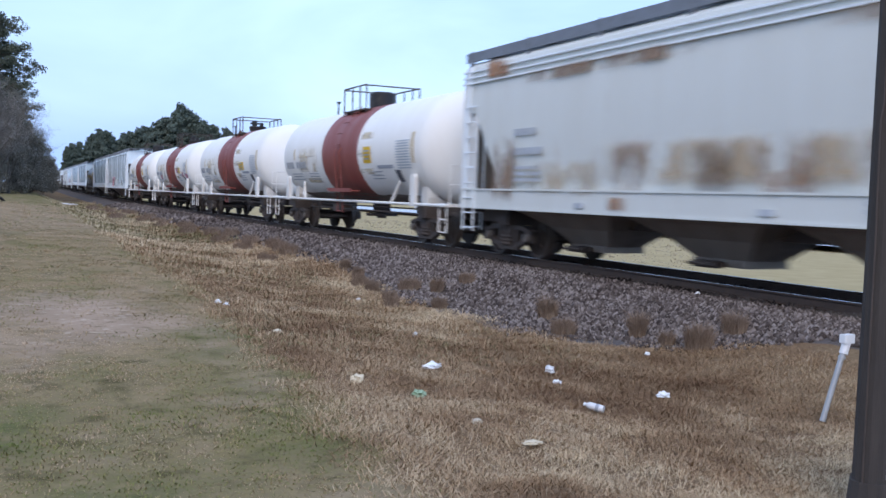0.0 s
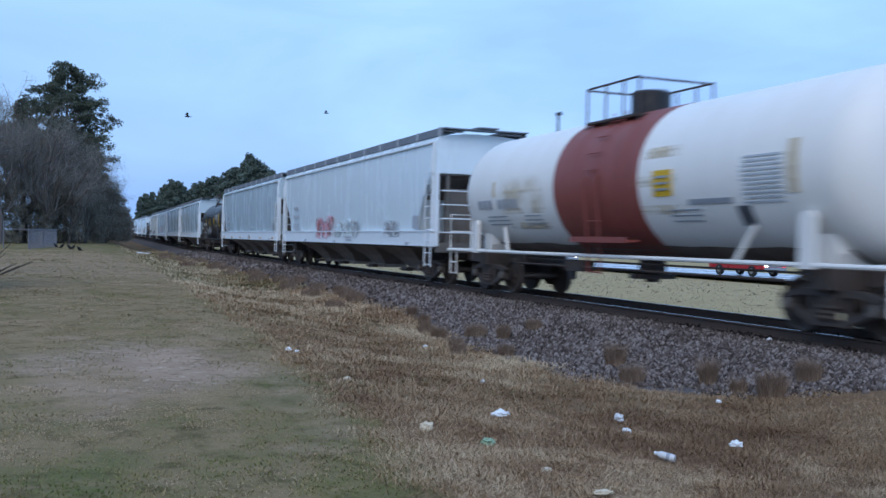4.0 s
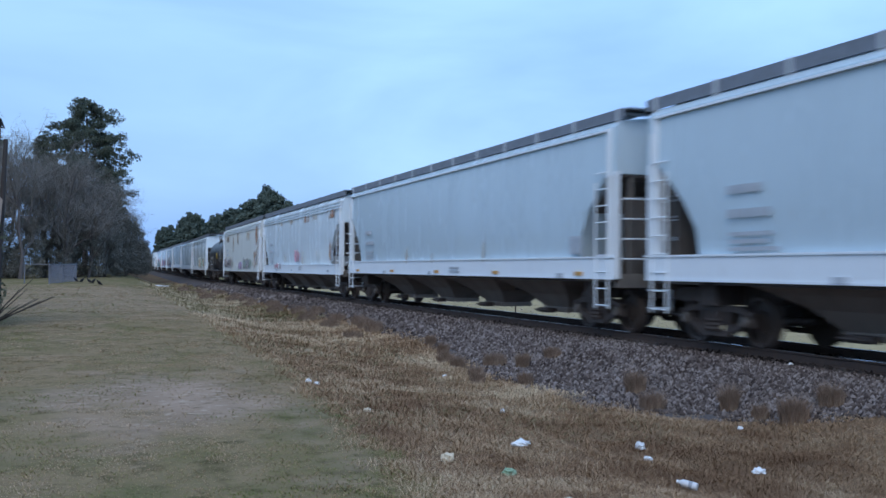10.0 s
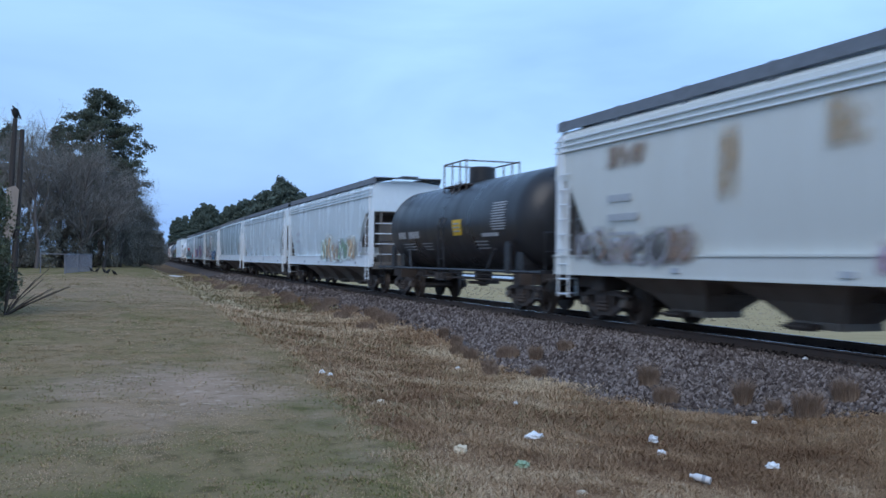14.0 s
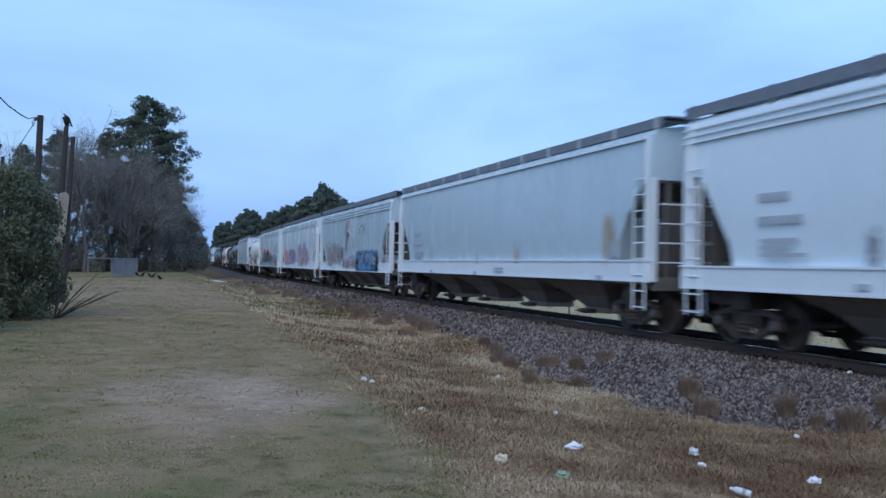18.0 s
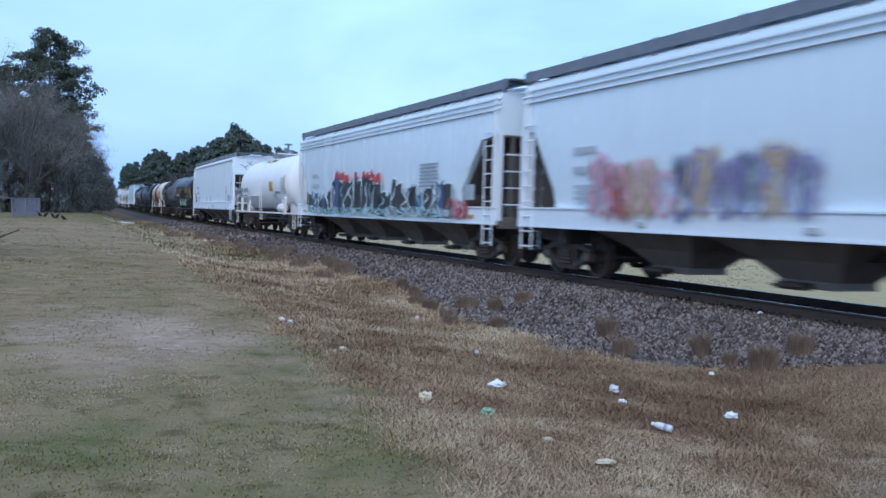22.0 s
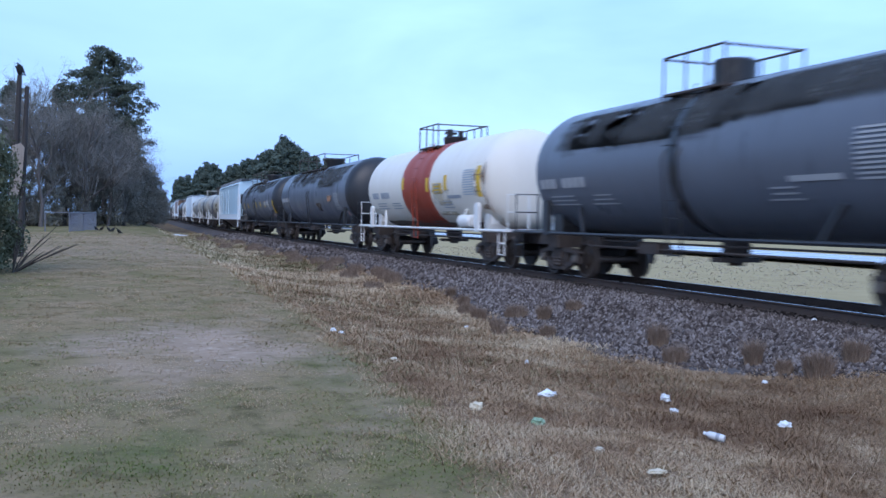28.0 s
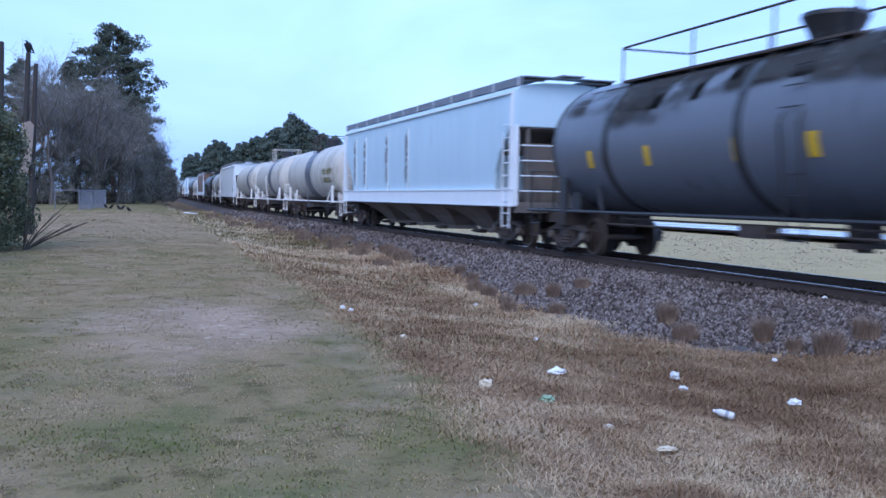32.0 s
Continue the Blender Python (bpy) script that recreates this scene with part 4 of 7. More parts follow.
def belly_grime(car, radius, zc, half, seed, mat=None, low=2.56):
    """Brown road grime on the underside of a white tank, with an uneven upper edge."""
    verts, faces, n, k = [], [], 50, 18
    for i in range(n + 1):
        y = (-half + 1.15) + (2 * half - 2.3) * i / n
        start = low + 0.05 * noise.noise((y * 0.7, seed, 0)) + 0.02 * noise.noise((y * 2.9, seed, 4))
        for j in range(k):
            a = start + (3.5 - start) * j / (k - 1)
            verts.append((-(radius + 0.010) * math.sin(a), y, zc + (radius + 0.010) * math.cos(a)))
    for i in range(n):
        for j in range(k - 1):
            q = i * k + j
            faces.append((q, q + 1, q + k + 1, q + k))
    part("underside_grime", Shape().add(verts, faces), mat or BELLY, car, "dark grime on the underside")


def make_tank(name_label, length, radius=1.6, paint_mat=TANK_WHITE, frame_mat=TANK_WHITE, band=None, band_width=2.6, rings=(), dome="drum", rail_mat=STEEL_DARK, reach=(-0.75, 1.35), manway_y=0.2, truck_in=2.35, rails=True, dark_heads=False, air=False):
    car = root("tank_car", name_label, "freight car", "freight cars of the train")
    half, tip = length / 2 - 0.90, length / 2 - 1.2
    zc = 1.10 + radius
    prof = [(0.0, -tip)]
    for i in range(1, 8):
        a = i / 7 * math.pi / 2
        prof.append((radius * math.sin(a), -tip + 0.82 * (1 - math.cos(a))))
    prof += [(radius, -half * 0.5), (radius, 0.0), (radius, half * 0.5)]
    prof += [(r, -y) for r, y in reversed(prof[:8])]
    me = shared(("shell", round(half, 1), radius), lambda: Shape().lathe(prof, "y", (0, 0, zc), 48).mesh("shell", None, True)).copy()
    me.materials.append(paint_mat)
    part("shell", me, None, car)
    if band:
        part("band", Shape().lathe([(radius + 0.002, -band_width / 2), (radius + 0.012, -band_width / 2), (radius + 0.012, band_width / 2), (radius + 0.002, band_width / 2)], "y", (0, 0, zc), 48).mesh("band", band, True), None, car)
    for y, w, mat in rings:
        part("shell_ring", Shape().lathe([(radius + 0.003, y - w / 2), (radius + 0.022, y - w / 2), (radius + 0.022, y + w / 2), (radius + 0.003, y + w / 2)], "y", (0, 0, zc), 48).mesh("shell_ring", mat, True), None, car)
    if dark_heads:
        cap = [(r * 1.003 + 0.003, y - 0.006) for r, y in prof[1:8]]
        for turn in (0, 180):
            part("tank_head", Shape().lathe(cap, "y", (0, 0, zc), 48).mesh("tank_head", TANK_BLACK, True), None, car).matrix_basis = pose(0, 0, 0, 0, 0, turn)
    if air:
        part("air_tank", Shape().lathe([(0.0, -0.55), (0.15, -0.53), (0.21, -0.45), (0.21, 0.45), (0.15, 0.53), (0.0, 0.55)], "y", (-1.32, -half + 2.75, 1.38), 14).mesh("air_tank", TANK_WHITE, True), None, car)
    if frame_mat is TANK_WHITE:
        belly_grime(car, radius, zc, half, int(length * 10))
    # saddles, stub sills, end platforms
    for sy in (-1, 1):
        yb = sy * (half - 1.5)
        part("saddle", Shape().prism([(yb - 0.22, 1.13), (yb + 0.22, 1.13), (yb + 0.26, 1.3), (yb + 0.16, 1.75), (yb - 0.16, 1.75), (yb - 0.26, 1.3)], -1.16, 1.16), frame_mat, car)
        part("stub_sill", Shape().box(-0.32, 0.32, min(sy * (half - 2.6), sy * (length / 2 - 0.2)), max(sy * (half - 2.6), sy * (length / 2 - 0.2)), 0.75, 1.10), STEEL_DARK, car)
        y0, y1 = sorted((sy * (length / 2 - 0.25), sy * (length / 2 - 1.05)))
        part("end_platform", Shape().box(-1.45, 1.45, y0, y1, 1.08, 1.16), frame_mat, car)
        ye = sy * (length / 2 - 0.3)
        for sx in (-1, 1):
            rail = Shape()
            rail.tube([(sx * 1.42, ye, 1.1), (sx * 1.42, ye, 2.15), (sx * 0.75, ye, 2.15), (sx * 0.75, ye, 1.1)], 0.028, 6)
            rail.tube([(sx * 1.42, ye, 1.65), (sx * 0.75, ye, 1.65)], 0.02, 6)
            rail.tube([(sx * 1.45, ye - sy * 0.1, 1.1), (sx * 1.45, ye - sy * 0.1, 0.42), (sx * 1.45, ye - sy * 0.55, 0.42), (sx * 1.45, ye - sy * 0.55, 1.1)], 0.024, 6)
            rail.tube([(sx * 1.45, ye - sy * 0.1, 0.75), (sx * 1.45, ye - sy * 0.55, 0.75)], 0.02, 6)
            part("end_railing", rail, frame_mat, car)
        for sx in (-1, 1):
            part("bolster_web", Shape().prism([(yb - 0.16, 1.05), (yb + 0.16, 1.05), (yb + 0.16, 1.85), (yb + 0.08, 1.95), (yb - 0.08, 1.95), (yb - 0.16, 1.85)], sx * 1.50 - 0.05, sx * 1.50 + 0.05), frame_mat, car)
        for sx in (-1, 1):
            part("brace", Shape().tube([(sx * 1.40, sy * (half - 3.3), 1.12), (sx * 1.30, sy * (half - 2.9), 1.75)], 0.05, 6), frame_mat, car)
    # side rail along the whole car
    for sx in (-1, 1):
        part("side_rail", Shape().tube([(sx * 1.50, -length / 2 + 0.3, 1.11), (sx * 1.50, length / 2 - 0.3, 1.11)], 0.042, 8), frame_mat, car)
    # bottom outlet, pipes
    part("bottom_outlet", Shape().lathe([(0.0, 0.55), (0.16, 0.55), (0.18, 0.7), (0.30, 0.8), (0.30, 1.2)], "z", (0, 0, 0), 14).box(-0.5, 0.5, -0.18, 0.18, 0.62, 0.72), STEEL_DARK, car)
    part("brake_pipe", Shape().tube([(-0.9, -half + 2.6, 0.82), (-0.9, half - 2.6, 0.82)], 0.03, 6).box(-1.0, -0.6, 1.4, 2.2, 0.72, 0.95, 0.05).tube([(-0.5, -half + 2.6, 0.95), (-0.5, half - 2.6, 0.95)], 0.025, 6), STEEL_DARK, car)
    # top platform, manway and railing
    zt = zc + radius
    if dome:
        p0, p1 = reach
        part("top_platform", Shape().box(-0.98, 0.98, p0, p1, zt - 0.20, zt - 0.15), rail_mat, car)
        if dome == "drum":
            m = Shape().lathe([(0.0, zt + 0.50), (0.40, zt + 0.49), (0.44, zt + 0.44), (0.44, zt - 0.1), (0.0, zt - 0.1)], "z", (0, manway_y, 0), 20)
            part("manway", m, DOME_BLACK, car, round_=True)
        elif dome == "funnel":
            m = Shape().lathe([(0.0, zt + 0.46), (0.58, zt + 0.46), (0.60, zt + 0.38), (0.46, zt + 0.12), (0.40, zt - 0.1), (0.0, zt - 0.1)], "z", (0, manway_y, 0), 20)
            part("manway", m, DOME_BLACK, car, round_=True)
        else:
            v = Shape().lathe([(0.0, zt + 0.26), (0.40, zt + 0.24), (0.42, zt + 0.20), (0.36, zt - 0.1), (0.0, zt - 0.1)], "z", (0, manway_y - 0.1, 0), 16)
            v.lathe([(0.0, zt + 0.56), (0.13, zt + 0.54), (0.13, zt + 0.2), (0.0, zt + 0.2)], "z", (-0.1, manway_y + 0.15, 0), 10).lathe([(0.0, zt + 0.42), (0.10, zt + 0.41), (0.10, zt + 0.2), (0.0, zt + 0.2)], "z", (0.1, manway_y - 0.45, 0), 10)
            v.box(-0.3, 0.15, manway_y + 0.05, manway_y + 0.2, zt + 0.36, zt + 0.44)
            part("valve_cluster", v, DOME_BLACK if rail_mat is STEEL_DARK else GRATE, car)
        for sx in (-1, 1) if rails else ():
            x = sx * 0.95
            posts = (p0, p0 + 0.28 * (p1 - p0), p0 + 0.62 * (p1 - p0), p1)
            for y in posts:
                part("rail_post", Shape().tube([(x, y, zt - 0.42), (x, y, zt + 0.62)], 0.024, 6), rail_mat, car)
            part("hand_rail", Shape().tube([(x, p0, zt + 0.30), (x, p0, zt + 0.62), (x, p1, zt + 0.62), (x, p1, zt + 0.25)], 0.026, 6), rail_mat, car)
        for y in (p0, p1) if rails else ():
            part("hand_rail", Shape().tube([(-0.95, y, zt + 0.60), (0.95, y, zt + 0.60)], 0.024, 6), rail_mat, car)
        lad = Shape()
        for dy in (-0.25, 0.25):
            lad.tube([(-1.50, dy, 0.72), (-1.52, dy, 1.2), (-radius - 0.08, dy, zc), (-1.0, dy, zt - 0.3), (-0.9, dy, zt - 0.05)], 0.022, 6)
        for i in range(10):
            a = i / 9
            z = 0.76 + a * (zt - 1.0)
            x = -1.52 if z < zc else -math.sqrt(max(0.2, (radius + 0.08) ** 2 - (z - zc) ** 2))
            lad.tube([(x, -0.25, z), (x, 0.25, z)], 0.016, 5)
        part("ladder", lad, band or frame_mat, car)
    couplers(car, length / 2, None)
    add_trucks(car, length / 2 - truck_in)
    return car, half, zc


def on_shell(car, radius, zc, y, z, w, h, mat, name):
    """A small sheet laid on a tank's near side, following its curve."""
    s = Shape()
    rows = []
    n = 4
    for k in range(n + 1):
        zz = z - h / 2 + h * k / n
        dz = max(-radius * 0.98, min(radius * 0.98, zz - zc))
        rows.append((-(math.sqrt(radius ** 2 - dz ** 2)), zz))
    verts = []
    for off in (0.016, 0.002):
        for x, zz in rows:
            verts += [(x - off, y - w / 2, zz), (x - off, y + w / 2, zz)]
    m = 2 * (n + 1)
    faces = []
    for k in range(n):
        a = 2 * k
        faces += [(a, a + 1, a + 3, a + 2), (m + a, m + a + 2, m + a + 3, m + a + 1), (a, a + 2, m + a + 2, m + a), (a + 1, m + a + 1, m + a + 3, a + 3)]
    faces += [(0, m, m + 1, 1), (m - 2, m - 1, 2 * m - 1, 2 * m - 2)]
    return part(name, s.add(verts, faces), mat, car)


def tank_marks(car, radius, zc, half, ink=INK, label=(-2.4, 2.48, 0.75, 0.5), strips=((-6.0, 2.67, 0.2, 0.85),), data=(-5.3, 2.5), marks=(5.9, 2.35), lines=True, strip_mat=YELLOW):
    r = radius
    rnd = random.Random(int(half * 100))
    y, z = marks
    for i in range(8):
        if i not in (3,):
            on_shell(car, r, zc, y - i * 0.30, z, 0.21, 0.24, ink, "stencil_lettering")
    if lines:
        for y0, w in ((y - 0.9, 1.7), (y - 2.9, 1.2), (-3.1, 1.0)):
            for j in range(3):
                on_shell(car, r, zc, y0, z - 0.32 - 0.10 * j, w * rnd.uniform(0.6, 1), 0.03, ink, "stencil_line")
        on_shell(car, r, zc, -3.9, 2.17, 1.2, 0.10, ink, "stencil_line")
    y, z = data
    for j in range(11):
        on_shell(car, r, zc, y, z + 0.38 - 0.076 * j, 1.0 * rnd.uniform(0.86, 1), 0.036, INK_SOFT if ink is INK else ink, "stencil_line")
    if label:
        y, z, w, h = label
        on_shell(car, r, zc, y, z, w, h, YELLOW, "warning_label")
        for j in range(3):
            on_shell(car, r + 0.016, zc, y, z + 0.12 - 0.12 * j, w * 0.7, 0.045, INK, "label_line")
    for y, z, w, h in strips:
        on_shell(car, r, zc, y, z, w, h, strip_mat, "reflective_strip")


def hopper_marks(car, lb, ink=INK_SOFT, side=-1.60, block=True, amber=0):
    lb2 = lb
    lb = lb - 0.95
    bars([0.85, 1.1], lb - 1.6, 2.80, 0.15, 0.42, ink, car, side + 0.0)
    bars([0.9, 0.8, 1.0], lb - 1.65, 2.02, 0.07, 0.13, ink, car, side + 0.0)
    lb = lb2
    for y_ in (lb - 5.2, 0.6, -lb + 2.4):
        part("stencil_square", Shape().box(side - 0.035, side, y_ - 0.14, y_ + 0.14, 1.20, 1.30), ink, car)
    bars([0.7, 0.6], -1.2, 1.42, 0.06, 0.11, ink, car, side - 0.035)
    if block:
        s = Shape()
        for j in range(4):
            s.box(side - 0.01, side + 0.02, -lb + 1.45, -lb + 1.9, 1.78 + 0.095 * j, 1.845 + 0.095 * j)
        part("data_panel", s.box(side, side + 0.015, -lb + 1.4, -lb + 1.95, 1.74, 2.16), ink, car)
    for i in range(amber):
        y_ = -lb + 1.5 + i * (2 * lb - 3) / max(1, amber - 1)
        part("reflective_strip", Shape().box(side - 0.04, side, y_ - 0.16, y_ + 0.16, 1.25, 1.34), AMBER, car)


def ribbon(points, thick, x):
    """One sprayed stroke: a flat ribbon through the points (y, z), of changing width."""
    pts = [Vector(p) for p in points]
    way = []
    for i in range(len(pts) - 1):
        a, b, c, d = pts[max(0, i - 1)], pts[i], pts[i + 1], pts[min(len(pts) - 1, i + 2)]
        for k in range(5):
            u = k / 5
            way.append(0.5 * (2 * b + (c - a) * u + (2 * a - 5 * b + 4 * c - d) * u * u + (3 * b - a - 3 * c + d) * u ** 3))
    way.append(pts[-1])
    rings = []
    for i, p in enumerate(way):
        e = (way[min(i + 1, len(way) - 1)] - way[max(i - 1, 0)]).normalized()
        m = Vector((-e.y, e.x)) * thick * (0.75 + 0.35 * math.sin(i * 0.8))
        rings.append([(x, p.x + m.x, p.y + m.y), (x, p.x - m.x, p.y - m.y), (x + 0.02, p.x - m.x, p.y - m.y), (x + 0.02, p.x + m.x, p.y + m.y)])
    return Shape().loft(rings)


def graffiti(car, y_near, y_far, z0, z1, inks, seed, letters, outline_mat, side=-1.612, name="graffiti_fill"):
    """Sprayed shapes that spell nothing: soft clouds of colour with thin rounded loops over them."""
    rnd = random.Random(seed)
    count = max(2, round(letters * 1.5))
    w = (y_far - y_near) / count
    hz = z1 - z0
    for i in range(count):
        yc = y_far - w * (i + 0.5)
        za, h = z0 + rnd.uniform(-0.04, 0.10) * hz, hz * rnd.uniform(0.7, 1.1)
        ink = inks[i % len(inks)]
        x = side - 0.002 - 0.0007 * (i % 3)
        part(name, Shape().box(x, x + 0.0004, yc - w * 0.85, yc + w * 0.85, za - 0.05 * h, za + 1.05 * h), FILL[ink.name], car)
        lean, a0 = rnd.uniform(-0.25, 0.25), rnd.uniform(0, 6.28)
        pts = []
        for k in range(8 + rnd.choice((-2, 0, 1))):
            a = a0 + k * 2 * math.pi / 8
            q = rnd.uniform(0.75, 1.1)
            pts.append((yc + w * (0.46 * q * math.cos(a) + lean * math.sin(a)), za + h * (0.5 + 0.48 * q * math.sin(a))))
        part("graffiti_loop", ribbon(pts, min(w, h) * rnd.uniform(0.03, 0.05), side - 0.008), outline_mat, car)
        if rnd.random() < 0.7:
            pts = [(yc + w * rnd.uniform(-0.25, 0.25), za + h * v) for v in (0.15, 0.4, 0.62, 0.85)]
            part("graffiti_loop", ribbon(pts, min(w, h) * rnd.uniform(0.03, 0.06), side - 0.010), inks[(i + 1) % len(inks)], car)


def spray(name, c):
    return material("spray_" + name, c, tuple(min(1, x * 1.35 + 0.02) for x in c), rough=0.6, scale=2.5, fine=9, amount=0.8, dirt=(0.55, 0.56, 0.58), dirt_scale=2.5, dirt_low=0.66)


HUES = dict(black=(0.03, 0.03, 0.035), red=(0.45, 0.04, 0.04), pink=(0.60, 0.34, 0.42), purple=(0.22, 0.19, 0.38), teal=(0.20, 0.42, 0.44), blue=(0.06, 0.27, 0.60),
                                         orange=(0.60, 0.42, 0.24), green=(0.18, 0.36, 0.20), grey=(0.33, 0.33, 0.36), brown=(0.30, 0.17, 0.10), navy=(0.05, 0.09, 0.20), sky=(0.07, 0.40, 0.80), pale=(0.62, 0.72, 0.74))
SPRAY = {k: spray(k, c) for k, c in HUES.items()}


def soft_stain(name, colour, strength=0.8, grain=5.0):
    """A stain or spray with soft, broken edges."""
    m = bpy.data.materials.new(name)
    m.use_nodes = True
    n, l = m.node_tree.nodes, m.node_tree.links
    bsdf = n["Principled BSDF"]
    bsdf.inputs["Base Color"].default_value, bsdf.inputs["Roughness"].default_value = (*colour, 1), 0.8
    co = n.new("ShaderNodeTexCoord")
    sep = n.new("ShaderNodeSeparateXYZ")
    l.new(co.outputs["Generated"], sep.inputs[0])

    def op(kind, a, b):
        x = n.new("ShaderNodeMath")
        x.operation = kind
        for i_, v in enumerate((a, b)):
            if isinstance(v, (int, float)):
                x.inputs[i_].default_value = v
            else:
                l.new(v, x.inputs[i_])
        return x.outputs[0]
    fall = []
    for axis in (1, 2):
        d = op("ABSOLUTE", op("SUBTRACT", sep.outputs[axis], 0.5), 0)
        r = n.new("ShaderNodeMapRange")
        r.interpolation_type = "SMOOTHSTEP"
        r.inputs[1].default_value, r.inputs[2].default_value, r.inputs[3].default_value, r.inputs[4].default_value = 0.22, 0.5, 1, 0
        l.new(d, r.inputs[0])
        fall.append(r.outputs[0])
    t_ = n.new("ShaderNodeTexNoise")
    t_.inputs["Scale"].default_value, t_.inputs["Detail"].default_value = grain, 6
    l.new(co.outputs["Object"], t_.inputs["Vector"])
    r = n.new("ShaderNodeMapRange")
    r.inputs[1].default_value, r.inputs[2].default_value = 0.36, 0.62
    l.new(t_.outputs[0], r.inputs[0])
    l.new(op("MULTIPLY", op("MULTIPLY", op("MULTIPLY", fall[0], fall[1]), r.outputs[0]), strength), bsdf.inputs["Alpha"])
    return m


STAIN = {k: soft_stain("stain_" + k, c, s, 5.0 if k in ("pink", "grey", "red", "green") else 0.9 if k == "soot" else 1.4) for k, (c, s) in dict(rust=((0.46, 0.24, 0.13), 0.75), brown=((0.34, 0.23, 0.16), 0.65), soot=((0.05, 0.048, 0.045), 0.85), tan=((0.55, 0.42, 0.28), 0.5), cream=((0.66, 0.57, 0.42), 0.7), olive=((0.22, 0.20, 0.08), 0.8),
                                                          pink=((0.60, 0.24, 0.34), 0.65), grey=((0.25, 0.25, 0.27), 0.75), red=((0.45, 0.06, 0.06), 0.8), green=((0.25, 0.42, 0.30), 0.7), maroon=((0.20, 0.05, 0.04), 0.8)).items()}


FILL = {"spray_" + k: soft_stain("faded_" + k, tuple(0.78 * v + 0.09 for v in c), 0.8, 2.2) for k, c in HUES.items()}


def stain(car, y, z, w, h, kind, x=-1.612, name="stain"):
    part(name, Shape().box(x, x + 0.003, y - w / 2, y + w / 2, z - h / 2, z + h / 2), STAIN[kind], car)


def block_tag(car, y_near, y_far, z0, z1, seed, caps=None, side=-1.645):
    """Crisp black slabs with pale edges, crowded side by side, that spell nothing."""
    rnd = random.Random(seed)
    y = y_far
    while y > y_near + 0.2:
        w = rnd.uniform(0.28, 0.62)
        za, zb = z0 + rnd.uniform(-0.05, 0.12), z1 + rnd.uniform(-0.28, 0.12)
        s0, s1 = rnd.uniform(-0.12, 0.12), rnd.uniform(-0.12, 0.12)
        slab = [(y, za), (y - w, za + rnd.uniform(-0.05, 0.1)), (y - w * rnd.uniform(0.9, 1.1) + s1, zb), (y - w * 0.45 + s1, zb - rnd.uniform(-0.1, 0.25)), (y + s0, zb - rnd.uniform(0, 0.2))]
        c = (sum(p[0] for p in slab) / 5, sum(p[1] for p in slab) / 5)
        big = [(c[0] + (p[0] - c[0]) * 1.18, c[1] + (p[1] - c[1]) * 1.10) for p in slab]
        part("graffiti_edge", Shape().prism(big, side, side + 0.01), SPRAY["pale"], car)
        part("graffiti_block", Shape().prism(slab, side - 0.006, side + 0.004), SPRAY[rnd.choice(("black", "black", "navy", "black"))], car)
        if caps and rnd.random() < 0.75:
            top = [(c[0] + w * 0.5, zb - 0.12), (c[0] - w * 0.55, zb - 0.05), (c[0] - w * 0.3, zb + rnd.uniform(0.1, 0.25)), (c[0] + w * 0.3, zb + rnd.uniform(0.05, 0.2))]
            part("graffiti_cap", Shape().prism(top, side - 0.010, side), SPRAY[caps], car)
        if rnd.random() < 0.6:
            pts = [(c[0] + w * rnd.uniform(-0.6, 0.6), za + (zb - za) * v) for v in (0.1, 0.35, 0.6, 0.8)]
            part("graffiti_loop", ribbon(pts, 0.035, side - 0.012), SPRAY[rnd.choice(("pale", "pale", "teal"))], car)
        y -= w * 1.02
    return car


def drips(car, radius, zc, half, mat, low, seed, name="grime_coat", span=None):
    """Grime over the top of a tank, running down in uneven tongues."""
    rng = random.Random(seed)
    y0, y1 = span or (-half + 1.1, half - 1.1)
    n = 110
    verts, faces, k = [], [], 24
    for i in range(n + 1):
        y = y0 + (y1 - y0) * i / n
        end = low + 0.30 * noise.noise((y * 0.9, seed, 0)) + 0.30 * noise.noise((y * 3.1, seed, 4))
        for j in range(k):
            a = -0.5 + (end + 0.5) * j / (k - 1)
            verts.append((-(radius + 0.012) * math.sin(a), y, zc + (radius + 0.012) * math.cos(a)))
    for i in range(n):
        for j in range(k - 1):
            q = i * k + j
            faces.append((q, q + 1, q + k + 1, q + k))
    return part(name, Shape().add(verts, faces), mat, car, "dark grime running down in tongues")


def sooty(car, radius, zc, half, seed):
    """Soft dark patches of soot along the top and shoulder of a tank."""
    rnd = random.Random(seed)
    for i in range(9):
        y = -half + 3.0 + (2 * half - 6.0) * (i + rnd.uniform(-0.3, 0.3)) / 8
        w, h = rnd.uniform(3.4, 5.4), rnd.uniform(0.7, 1.4)
        on_shell(car, radius + 0.004 + 0.001 * (i % 4), zc, max(-half + 3.4, min(half - 3.4, y)), zc + radius * 0.97 - h / 2, w, h, STAIN["soot"], "soot_patch")


def place(car, s0, s1):
    CARS.append((car, STRETCH * (s0 + s1) / 2 - 0.2))


def hopper(s0, s1, label, kind="flat", paint_mat=WHITE_A, amber=0, block=True, marks=True, bays=4, bay_shift=0.0):
    car, lb = make_hopper(label, STRETCH * (s1 - s0), kind, paint_mat, WHITE_RUST if paint_mat is WHITE_RUST else SILL, bays=bays, bay_shift=bay_shift)
    if marks:
        hopper_marks(car, lb, amber=amber, block=block)
    place(car, s0, s1)
    return car, lb


